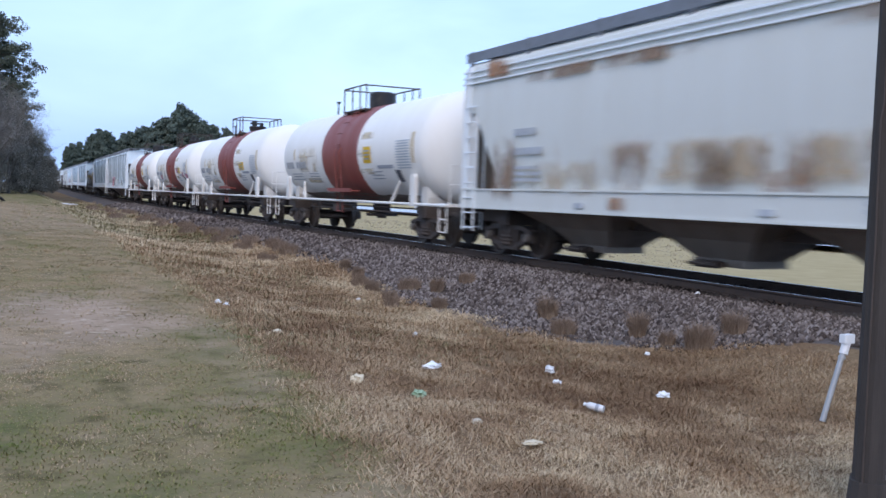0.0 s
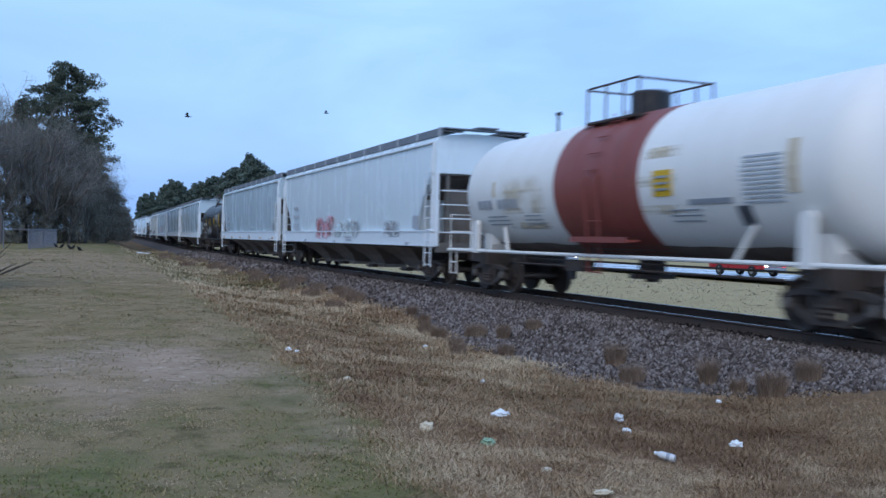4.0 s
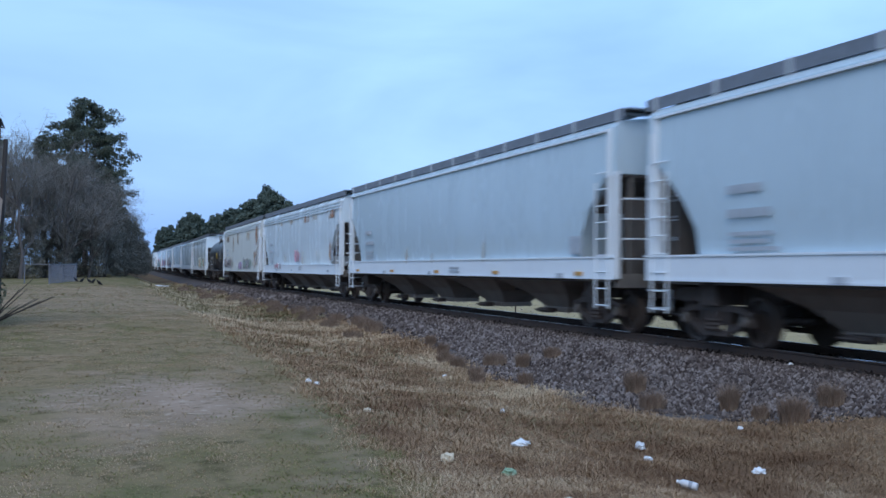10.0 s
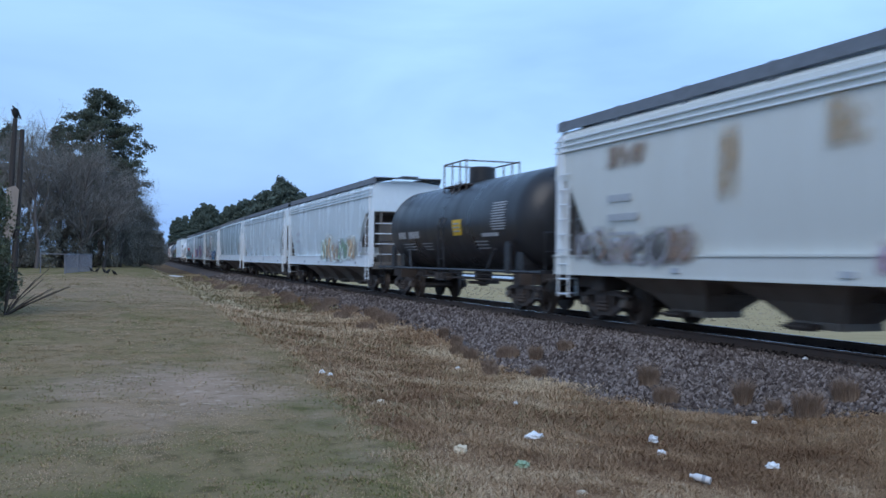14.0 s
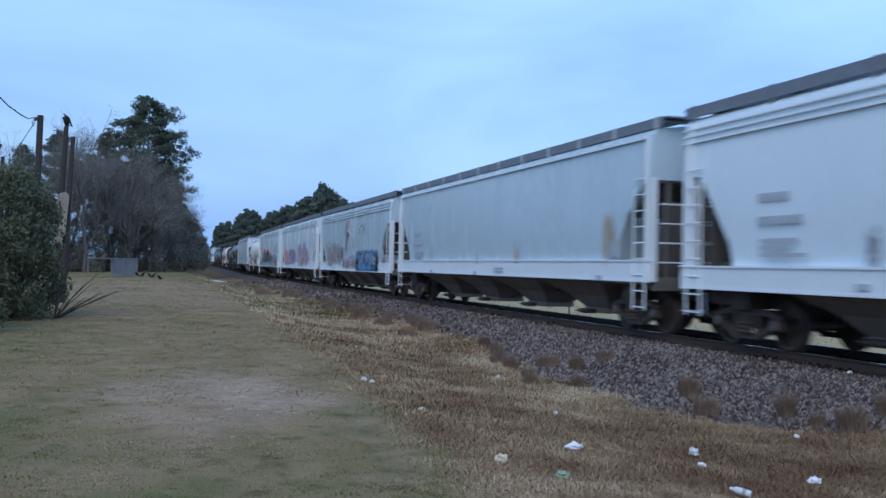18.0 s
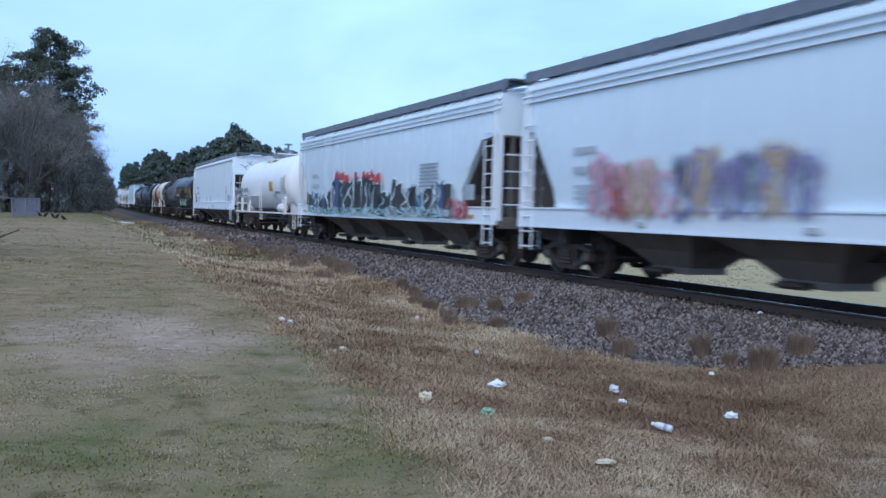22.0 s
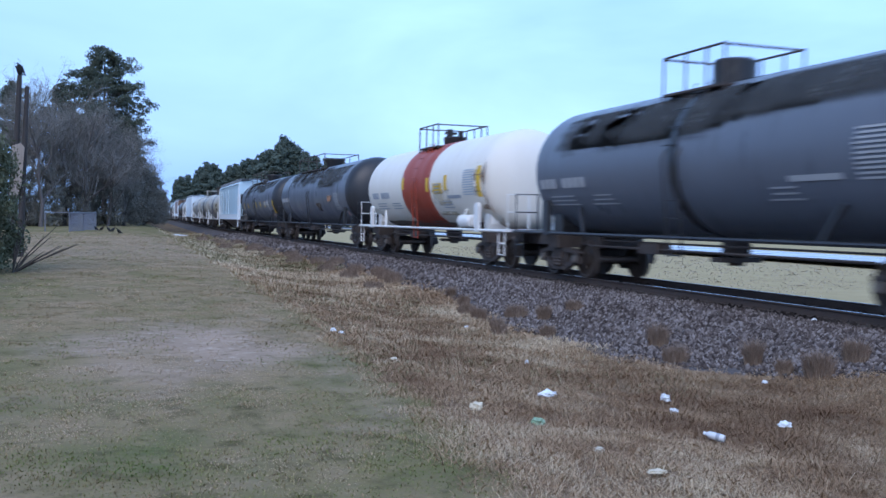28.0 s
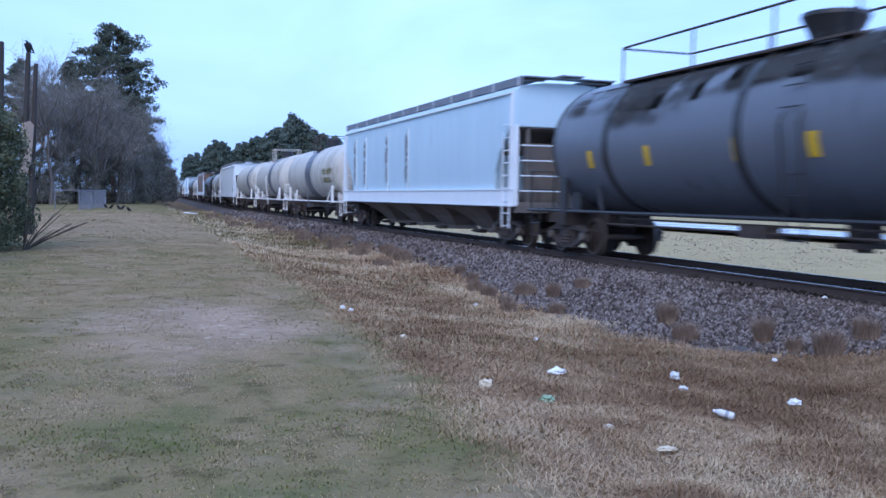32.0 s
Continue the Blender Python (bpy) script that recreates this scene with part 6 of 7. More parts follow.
def leaf_cloud(centres, sizes, per, leaf, seed, long_=2.0):
    """Many small blades round the centres: returns (verts, faces)."""
    rng = np.random.default_rng(seed)
    c = np.repeat(np.asarray(centres, float), per, 0)
    sz = np.repeat(np.asarray(sizes, float), per, 0)
    n = len(c)
    d = rng.normal(size=(n, 3))
    d /= np.linalg.norm(d, axis=1)[:, None]
    p = c + d * sz * rng.random((n, 1)) ** 0.45
    a = rng.normal(size=(n, 3))
    a /= np.linalg.norm(a, axis=1)[:, None]
    b = np.cross(a, rng.normal(size=(n, 3)))
    b /= np.linalg.norm(b, axis=1)[:, None]
    s = leaf * rng.uniform(0.6, 1.4, (n, 1))
    v = np.stack([p - a * s * long_ / 2, p + b * s * 0.5, p + a * s * long_ / 2, p - b * s * 0.5], 1).reshape(-1, 3)
    f = np.arange(4 * n).reshape(n, 4)
    return v, f


def pine(x, y, h, seed, crown_from=0.35, spread=0.24, lean=0.0, mat=NEEDLE, per=46, leaf=0.14, fat=0.027, limbs_n=0, name_label="tall dark pine tree with layered needle clumps", group="trees left of the line"):
    """Trunk, limbs and flat plates of needles with gaps between the limbs."""
    rnd = random.Random(seed)
    base = height(x, y)
    tree = tagged(new("pine_tree"), name_label, "tree", group)
    tree.location = (x, y, base - 0.05)
    trunk = [(lean * h * (k / 6) ** 2 + rnd.uniform(-0.05, 0.05), rnd.uniform(-0.05, 0.05), h * 0.97 * k / 6) for k in range(7)]
    part("trunk", Shape().tube(trunk, 0.017 * h, 10, 0.15), BARK, tree)
    limbs, centres, sizes = Shape(), [], []
    n = limbs_n or int(30 + 1.6 * h)
    for i in range(n):
        k = crown_from + (1 - crown_from) * (i + 0.5) / n
        z = h * k
        tip = (k - crown_from) / (1 - crown_from)
        shape = min(1.0, 0.55 + 1.6 * tip) * max(0.0, 1 - tip ** 2.6) ** 0.75 + 0.07
        reach = spread * h * shape * (0.5 + 0.6 * rnd.random())
        a = i * 2.4 + rnd.uniform(-0.5, 0.5)
        x0 = lean * h * k * k
        rise = rnd.uniform(-0.05, 0.30)
        tipp = (x0 + reach * math.cos(a), reach * math.sin(a), z + reach * rise)
        limbs.tube([(x0, 0, z - 0.1), (x0 + 0.5 * reach * math.cos(a), 0.5 * reach * math.sin(a), z + 0.3 * reach * rise), tipp], 0.0045 * h * (1.1 - tip), 5, 0.3)
        m = 3 + int(reach / (0.032 * h))
        for q in range(m):
            d = 0.30 + 0.72 * (q + rnd.random()) / m
            off = rnd.uniform(-1, 1) * 0.30 * reach * d
            centres.append((x0 + d * reach * math.cos(a) - off * math.sin(a), d * reach * math.sin(a) + off * math.cos(a), z + d * reach * rise + rnd.uniform(-0.01, 0.025) * h))
            s = h * rnd.uniform(fat * 0.6, fat * 1.15)
            sizes.append((s * 1.2, s * 1.2, s * 0.8))
    part("branchwork", limbs, BARK, tree)
    v, f = leaf_cloud(centres, sizes, per, leaf, seed)
    part("crown", raw_mesh("crown", v, f, mat), None, tree)
    return tree


def bare_tree(x, y, h, seed, spread=0.5, label="leafless grey-brown tree with a haze of fine twigs"):
    rnd = random.Random(seed)
    tree = tagged(new("bare_tree"), label, "tree", "trees left of the line")
    tree.location = (x, y, height(x, y) - 0.05)
    limbs, twigs, ends = Shape(), Shape(), []

    def grow(p, d, length, r, level):
        d = d.normalized()
        pts = [p]
        q = p.copy()
        for k in range(3):
            d = (d + Vector((rnd.uniform(-0.22, 0.22), rnd.uniform(-0.22, 0.22), rnd.uniform(-0.05, 0.16)))).normalized()
            q = q + d * length / 3
            pts.append(q.copy())
        (limbs if level < 2 else twigs).tube(pts, r, 7 if level == 0 else 4 if level < 2 else 3, 0.5)
        if level == 3:
            ends.append(tuple(pts[-1]))
            ends.append(tuple(pts[1]))
        if level < 3:
            for k in range((rnd.choice((4, 5)) if level > 1 else 5) if level else 9):
                at_ = pts[rnd.choice((1, 2, 3))]
                dd = (d * 0.7 + Vector((rnd.uniform(-1, 1), rnd.uniform(-1, 1), rnd.uniform(-0.3, 0.75))) * spread * 1.6).normalized()
                grow(at_, dd, length * rnd.uniform(0.5, 0.75), max(0.016, r * 0.5), level + 1)
    grow(Vector((0, 0, 0)), Vector((rnd.uniform(-0.1, 0.1), 0, 1)), h * 0.36, h * 0.011, 0)
    part("branchwork", limbs, LIMB_BARK, tree)
    v, f = leaf_cloud(ends, [(0.85, 0.85, 0.7)] * len(ends), 12, 0.020, seed, 40.0)
    twigs.add(v.tolist(), f.tolist())
    tagged(part("fine_twig_haze", twigs, PALE_BARK, tree), kind="stuff")
    return tree


def shrub(x, y, rx, ry, h, seed, mat=SHRUB, count=60, per=90, leaf=0.07, label="dense dark evergreen shrub on the lawn", low=0.0):
    rnd = random.Random(seed)
    bush = tagged(new("shrub"), label, "shrub")
    bush.location = (x, y, height(x, y) - 0.03)
    stems, centres, sizes = Shape(), [], []
    for i in range(count):
        a, k = rnd.uniform(0, 2 * math.pi), rnd.random()
        zz = low + (1 - low) * rnd.random()
        rad = math.sqrt(max(0.02, 1 - (zz * 1.02 - 0.35) ** 2 / 0.55)) * (0.45 + 0.5 * k ** 0.4 + 0.28 * noise.noise((2.2 * math.cos(a), 2.2 * math.sin(a), 3.0 * zz + seed)))
        p = (rx * rad * math.cos(a), ry * rad * math.sin(a), h * (0.06 + 0.92 * zz))
        centres.append(p)
        s = h * rnd.uniform(0.04, 0.15)
        sizes.append((s, s, s))
        if i % 4 == 0:
            stems.tube([(0.2 * p[0], 0.2 * p[1], 0), (0.6 * p[0], 0.6 * p[1], p[2] * 0.6), p], 0.03, 5, 0.3)
    part("stemwork", stems, BARK, bush)
    v, f = leaf_cloud(centres, sizes, per, leaf, seed, 1.7)
    part("leaves", raw_mesh("leaves", v, f, mat), None, bush)
    return bush


pine(-0.2, 121, 20.9, 1, 0.26, 0.31, per=64, leaf=0.13, fat=0.030, limbs_n=104)
pine(-11.0, 129, 17.2, 2, 0.4, 0.2)
pine(-5.3, 130, 17.5, 3, 0.35, 0.2)
pine(2.8, 140, 14.0, 4, 0.10, 0.24, fat=0.05)
pine(4.2, 161, 10.8, 6, 0.06, 0.27, fat=0.06)
pine(-1.7, 136, 15.8, 5, 0.12, 0.26, fat=0.05)
pine(6.6, 190, 9.2, 7, 0.05, 0.30, fat=0.07)
pine(-16.1, 136, 15.8, 8, 0.2, 0.25, fat=0.05)
for i, (x, y, h, wide) in enumerate(((-2.0, 103, 19.6, 0.55), (-5.9, 98, 18.9, 0.6), (1.9, 110, 17.2, 0.6), (-10.1, 96, 17.7, 0.6), (-3.5, 113, 19.5, 0.6), (3.2, 120, 13.3, 0.6), (-7.9, 103, 18.9, 0.6), (-4.1, 106, 20.3, 0.55), (-13.2, 101, 17.1, 0.6), (0.2, 106, 16.2, 0.7))):
    bare_tree(x, y, h, 11 + i, wide)
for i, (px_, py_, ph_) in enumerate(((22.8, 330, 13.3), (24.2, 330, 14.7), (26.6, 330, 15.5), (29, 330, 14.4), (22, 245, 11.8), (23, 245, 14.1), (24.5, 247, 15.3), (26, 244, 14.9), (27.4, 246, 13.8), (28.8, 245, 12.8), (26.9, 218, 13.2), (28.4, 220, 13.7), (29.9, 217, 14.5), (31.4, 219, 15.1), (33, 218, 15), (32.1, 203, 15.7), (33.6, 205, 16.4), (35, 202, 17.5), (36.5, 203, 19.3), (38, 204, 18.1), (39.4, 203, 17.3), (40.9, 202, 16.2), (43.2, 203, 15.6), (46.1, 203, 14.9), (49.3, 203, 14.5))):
    pine(px_, py_, ph_, 40 + i, 0.05, 0.20, mat=HAZED_NEEDLE, per=42, leaf=0.26, fat=0.045, limbs_n=52, name_label="distant dark green pine beyond the bend", group="pines beyond the bend")
shrub(-3.75, 27.3, 1.5, 2.0, 3.9, 21, count=230, per=190, leaf=0.050)
shrub(-6.2, 28.5, 2.1, 2.0, 4.1, 22, count=200, per=180, leaf=0.050)
shrub(-4.6, 22.5, 1.6, 1.6, 2.6, 23, count=140, per=180, leaf=0.045)
BROWN_BRUSH = material("brown_underbrush", (0.175, 0.168, 0.142), (0.24, 0.23, 0.195), rough=0.95, scale=0.7, fine=6, spec=0.1)
for i, (x, y, h, r) in enumerate(((-13.2, 98, 6.3, 3.4), (-9.6, 100, 6.4, 3.4), (-6.7, 101, 5.9, 3.1), (-4.1, 104, 6.4, 3.1), (-1.4, 107, 6.6, 3.1), (1.2, 110, 6.9, 3.1), (3.8, 116, 6.9, 3.1), (4.4, 130, 6.4, 3.1), (6.2, 149, 5.6, 2.9), (7.6, 166, 5.6, 2.9), (-16.8, 101, 5.7, 3.6), (8.8, 186, 5.6, 3.1), (10.2, 216, 6.0, 3.6))):
    shrub(x, y, r, 2.0, h, 60 + i, count=110, per=150, leaf=0.085, label="dark leafless underbrush below the trees", mat=BROWN_BRUSH)
# bare twigs at the shrub's foot
tw = root("bare_sapling", "leafless dark sapling twigs beside the shrub", "shrub")
tw.location = (-2.35, 27.0, -0.20)
rnd_tw = random.Random(4)
for k in range(16):
    a, l_ = rnd_tw.uniform(-0.2, 1.25), rnd_tw.uniform(0.6, 1.9)
    part("twig", Shape().tube([(0, rnd_tw.uniform(-0.2, 0.2), 0.02), (0.4 * l_ * math.sin(a), 0, 0.5 * l_ * math.cos(a)), (l_ * math.sin(a) * 1.05, 0.1, l_ * math.cos(a) + 0.1)], 0.022, 5, 0.35), BARK, tw)
# ---- litter on the grass ----
PLASTIC = material("white_plastic_film", (0.86, 0.88, 0.90), (0.72, 0.76, 0.80), rough=0.4, scale=8)
CREAM = material("soiled_cream_plastic", (0.68, 0.60, 0.45), (0.5, 0.42, 0.3), rough=0.6, scale=8)
GREEN_PLASTIC = material("dull_green_plastic", (0.22, 0.34, 0.20), (0.3, 0.4, 0.28), rough=0.5, scale=8)
CLEAR = material("cloudy_clear_plastic", (0.70, 0.72, 0.74), (0.55, 0.56, 0.58), rough=0.25, scale=10)


def crumpled(x, y, lx, ly, lz, turn, mat, seed, name, label, category):
    """A crumpled bag or wrapper: a torn, folded sheet with thickness."""
    rnd = random.Random(seed)
    bm = bmesh.new()
    bmesh.ops.create_icosphere(bm, subdivisions=3, radius=1)
    for v in bm.verts:
        k = 1 + 0.45 * noise.noise(v.co * 1.9 + Vector((seed, 0, 0))) + 0.25 * noise.noise(v.co * 4.5 + Vector((0, seed, 0)))
        v.co = Vector((v.co.x * lx * k, v.co.y * ly * k, max(-0.15, v.co.z) * lz * k))
    me = bpy.data.meshes.new(name)
    bm.to_mesh(me)
    bm.free()
    me.materials.append(mat)
    ob = tagged(new(name, me), label, category, "litter on the rough grass")
    ob.matrix_basis = pose(x, y, height(x, y) + 0.035, 0, 0, turn)
    return ob


def bottle(x, y, length, r, turn, mat, label):
    ob = root("plastic_bottle", label, "bottle", "litter on the rough grass")
    part("bottle_body", Shape().lathe([(0.0, -length / 2), (r * 0.9, -length / 2), (r, -length / 2 + 0.02), (r, -length * 0.1), (r * 0.93, -length * 0.07), (r, -length * 0.03), (r, length * 0.2), (r * 0.5, length * 0.36), (r * 0.4, length * 0.42), (0.0, length * 0.42)], "y", (0, 0, 0), 16), mat, ob, round_=True)
    part("bottle_cap", Shape().lathe([(0.0, length * 0.42), (r * 0.48, length * 0.42), (r * 0.48, length * 0.5), (0.0, length * 0.5)], "y", (0, 0, 0), 12), PLASTIC, ob, "white screw cap")
    part("bottle_label", Shape().lathe([(r * 1.01, -length * 0.28), (r * 1.03, -length * 0.28), (r * 1.03, -length * 0.12), (r * 1.01, -length * 0.12)], "y", (0, 0, 0), 16), INK, ob)
    ob.matrix_basis = pose(x, y, height(x, y) + 0.06, 8, 0, turn)
    return ob


crumpled(4.25, 8.71, 0.108, 0.065, 0.050, 20, PLASTIC, 1, "plastic_bag", "crumpled white plastic bag caught in dead grass", "bag")
crumpled(3.09, 7.81, 0.058, 0.058, 0.058, 50, CREAM, 2, "paper_cup", "squashed cream paper cup at the lawn edge", "cup")
bottle(5.03, 6.96, 0.19, 0.034, 35, CLEAR, "clear plastic bottle lying in the dead grass")
crumpled(6.2, 7.43, 0.061, 0.050, 0.043, -20, PLASTIC, 4, "wrapper", "crumpled white wrapper in the dead grass", "wrapper")
crumpled(5.44, 8.2, 0.047, 0.040, 0.043, 10, PLASTIC, 5, "wrapper", "small white wrapper in the dead grass", "wrapper")
crumpled(5.7, 8.75, 0.072, 0.050, 0.058, 70, CLEAR, 6, "plastic_tub", "cloudy plastic tub on its side", "tub")
crumpled(3.44, 7.27, 0.065, 0.050, 0.043, 15, GREEN_PLASTIC, 7, "green_carton", "dull green crushed carton in the grass", "carton")
crumpled(3.09, 13.45, 0.040, 0.036, 0.043, 0, PLASTIC, 8, "wrapper", "small white wrapper at the lawn edge", "wrapper")
crumpled(3.13, 13.1, 0.043, 0.036, 0.036, 40, PLASTIC, 9, "wrapper", "white scrap of plastic at the lawn edge", "wrapper")
crumpled(6.24, 16.13, 0.043, 0.036, 0.058, 0, PLASTIC, 10, "wrapper", "white scrap in the brown grass", "wrapper")
crumpled(5.2, 11.27, 0.040, 0.036, 0.043, 0, CLEAR, 11, "paper_cup", "greyish paper cup in the brown grass", "cup")
crumpled(3.13, 10.53, 0.058, 0.043, 0.036, 0, CREAM, 12, "wrapper", "soiled pale wrapper at the lawn edge", "wrapper")
crumpled(7.62, 9.49, 0.036, 0.029, 0.029, 0, PLASTIC, 13, "wrapper", "tiny white wrapper by the weed tufts", "wrapper")
crumpled(3.43, 6.19, 0.065, 0.043, 0.025, 30, CREAM, 14, "wrapper", "flattened soiled wrapper in the grass", "wrapper")
crumpled(3.48, 5.48, 0.072, 0.036, 0.022, -10, CREAM, 15, "wrapper", "pale flattened wrapper in the grass", "wrapper")
crumpled(6.1, 92.0, 1.100, 0.350, 0.100, 10, PLASTIC, 16, "plastic_sheet", "pale torn plastic sheet lying far along the verge", "sheet")
crumpled(10.95, 12.4, 0.043, 0.036, 0.043, 0, PLASTIC, 17, "white_stone", "white stone lying beside the near rail", "stone").location.z = -0.17

# ---- pipe, post and box near the camera ----
PVC = material("white_pvc", (0.80, 0.82, 0.84), (0.66, 0.68, 0.70), rough=0.35, scale=5)
GREY_PIPE = material("galvanised_pipe", (0.42, 0.44, 0.46), (0.30, 0.32, 0.33), rough=0.5, metal=0.3, scale=6)
OLD_WOOD = material("weathered_post_wood", (0.036, 0.031, 0.029), (0.075, 0.064, 0.058), rough=0.9, scale=4, fine=40, bump=0.4, stretch=(4, 4, 0.35))
PALE_WOOD = material("peeled_dead_wood", (0.36, 0.30, 0.25), (0.22, 0.18, 0.15), rough=0.9, scale=3, fine=25, bump=0.4, stretch=(4, 4, 0.4))

vent = root("vent_pipe", "leaning grey pipe with a white plastic cap in the grass", "pipe")
vent.matrix_basis = pose(7.09, 6.25, -0.62)
part("pipe", Shape().tube([(0, 0, 0), (0.125, 0.0, 0.36), (0.24, 0.0, 0.68)], 0.026, 12), GREY_PIPE, vent)
part("cap", Shape().tube([(0.225, 0, 0.62), (0.265, 0, 0.74)], 0.040, 12).box(0.20, 0.33, -0.045, 0.045, 0.72, 0.80, 0.015), PVC, vent, "white plastic cap")
part("collar", Shape().tube([(0.205, 0, 0.575), (0.215, 0, 0.60)], 0.034, 12), GREY_PIPE, vent)

pole = root("wooden_pole", "weathered dark wooden pole beside the lawn", "pole")
pole.matrix_basis = pose(4.79, 3.86, -0.45)
part("shaft", Shape().tube([(0, 0, 0), (0.004, 0, 1.5), (0.0, 0, 3.2), (0.01, 0.0, 6.5)], 0.095, 14, 0.8), OLD_WOOD, pole)
part("ground_collar", Shape().tube([(0, 0, 0.02), (0, 0, 0.22)], 0.125, 14, 0.85), OLD_WOOD, pole)
part("ground_wire", Shape().tube([(-0.09, -0.03, 0.1), (-0.092, -0.03, 1.6), (-0.105, -0.03, 2.3), (-0.085, -0.03, 2.4), (-0.085, -0.03, 5.0)], 0.006, 5), STEEL_DARK, pole)
box = root("utility_box", "pale blue-white metal utility box beside the pole", "utility box")
box.matrix_basis = pose(5.22, 3.92, -0.38, 0, 0, -30)
BOX_PAINT = material("pale_box_paint", (0.62, 0.70, 0.78), (0.5, 0.58, 0.66), rough=0.4, scale=3)
part("cabinet", Shape().box(-0.25, 0.25, -0.16, 0.16, 0.06, 1.05, 0.02), BOX_PAINT, box)
part("lid", Shape().box(-0.27, 0.27, -0.18, 0.18, 1.05, 1.10, 0.03), BOX_PAINT, box)
part("plinth", Shape().box(-0.28, 0.28, -0.19, 0.19, 0.0, 0.06), STEEL_DARK, box)

# ---- poles, snags and wire beyond the shrub ----
up = root("utility_pole", "dark wooden utility pole with a slack wire", "pole")
up.matrix_basis = pose(-3.82, 36, -0.18)
part("shaft", Shape().tube([(-0.05, 0, 0), (0, 0, 4.0), (0.05, 0, 6.75)], 0.14, 12, 0.75), OLD_WOOD, up)
part("wire_clamp", Shape().box(-0.16, 0.02, -0.05, 0.05, 6.55, 6.66, 0.01).tube([(-0.14, 0, 6.6), (-0.22, 0, 6.5), (-0.16, 0, 6.35)], 0.02, 6), STEEL_DARK, up)
wire = Shape().tube([(-3.85, 35.9, 6.49), (-4.0, 34.5, 6.22), (-3.95, 32, 6.0), (-3.9, 29, 5.8), (-3.75, 24, 5.57), (-3.4, 20, 5.38), (-2.9, 16, 5.18), (-2.0, 10, 5.0), (-0.5, 2, 5.3), (1.5, -8, 6.0)], 0.018, 6)
wire.tube([(-3.86, 35.9, 6.47), (-4.05, 35.8, 6.07), (-4.35, 35.6, 5.47), (-4.6, 35.4, 4.87), (-5.0, 35.2, 4.37)], 0.014, 5)
tagged(part("overhead_wire", wire, STEEL_DARK), "slack twisted black wire from the pole", "wire")


def snag(x, y, tops, label, pale=True):
    ob = root("dead_trunk", label, "tree")
    ob.matrix_basis = pose(x, y, -0.18)
    for i, (dx0, dx1, h, r) in enumerate(tops):
        part("stem", Shape().tube([(dx0, 0, 0.0), (dx0 + 0.3 * (dx1 - dx0), 0.02, h * 0.35), (dx0 + 0.7 * (dx1 - dx0), -0.02, h * 0.7), (dx1, 0, h)], r, 9, 0.62), OLD_WOOD, ob)
    if pale:
        part("peeled_bark", Shape().prism([(-0.26, 2.2), (-0.05, 2.1), (0.12, 2.6), (0.22, 3.9), (0.10, 4.05), (-0.18, 3.95)], -0.16, -0.02, "y"), PALE_WOOD, ob, "pale peeled wood")
    return ob


snag(-2.95, 36, ((-0.22, 0.05, 6.42, 0.13), (0.06, 0.29, 6.05, 0.12)), "forked dead trunk with pale peeled wood")
snag(-5.2, 36.4, ((-0.02, 0.0, 5.35, 0.11), (0.16, 0.18, 5.25, 0.10)), "short forked dead trunk above the shrub", False)

# ---- fence ----
fence = root("chain_link_fence", "grey chain-link fence with steel posts by the trees", "fence")
LINK = material("galvanised_wire", (0.22, 0.22, 0.25), (0.15, 0.155, 0.17), rough=0.7, metal=0.2)
FENCE = [(-4.4, 78.0), (-2.6, 76.0), (-1.75, 80.5), (-0.8, 85.5)]
for i, (x, y) in enumerate(FENCE):
    part("fence_post", Shape().tube([(x, y, height(x, y) - 0.1), (x, y, height(x, y) + 1.50)], 0.045, 7), LINK, fence)
for (x0, y0), (x1, y1) in zip(FENCE, FENCE[1:]):
    part("top_rail", Shape().tube([(x0, y0, height(x0, y0) + 1.46), (x1, y1, height(x1, y1) + 1.46)], 0.035, 6), LINK, fence)
    if x0 < -4:
        continue
    s = Shape()
    n = int(math.hypot(x1 - x0, y1 - y0) / 0.11)
    for k in range(n):
        for d in (-1, 1):
            a, b = k / n, min(1, max(0, (k + d * 1.45 / 0.11 * 0.5) / n))
            s.tube([(x0 + a * (x1 - x0), y0 + a * (y1 - y0), height(x0, y0) + 0.03), (x0 + b * (x1 - x0), y0 + b * (y1 - y0), height(x0, y0) + 1.45)], 0.008, 3)
    tagged(part("wire_mesh", s, LINK, fence), kind="stuff")

# ---- road and field beyond the track ----
ASPHALT = material("pale_wet_road", (0.42, 0.43, 0.44), (0.34, 0.345, 0.35), rough=0.28, scale=0.4, fine=8, bump=0.1)
rs = [-60, -20, 0, 20, 40, 60, 80, 110, 150, 250, 500]


verts = []
for y in rs:
    for u in (28.0, 31.0, 34.0, 37.0):
        x = 12.15 + u + 0.045 * max(0, y - 35)
        verts.append((x, y, -0.66 + 0.03 * (u in (31.0, 34.0))))
faces = [(4 * j + i, 4 * j + i + 1, 4 * j + i + 5, 4 * j + i + 4) for j in range(len(rs) - 1) for i in range(3)]
tagged(new("road", raw_mesh("road", verts, faces, ASPHALT)), "pale worn asphalt road beyond the field", "road", kind="structure")

marker = root("marker_post", "thin black marker post standing in the straw field", "post")
marker.matrix_basis = pose(18.5, 39, -0.72)
part("stake", Shape().tube([(0, 0, 0), (0, 0, 1.38)], 0.032, 8), STEEL_DARK, marker)

# ---- vehicles on the road ----
def car_paint(name, c):
    return material(name, c, tuple(x * 0.85 for x in c), rough=0.3, scale=2, bump=0, spec=0.6)


GLASS_DARK = material("dark_vehicle_glass", (0.03, 0.04, 0.05), (0.05, 0.06, 0.07), rough=0.1, bump=0)
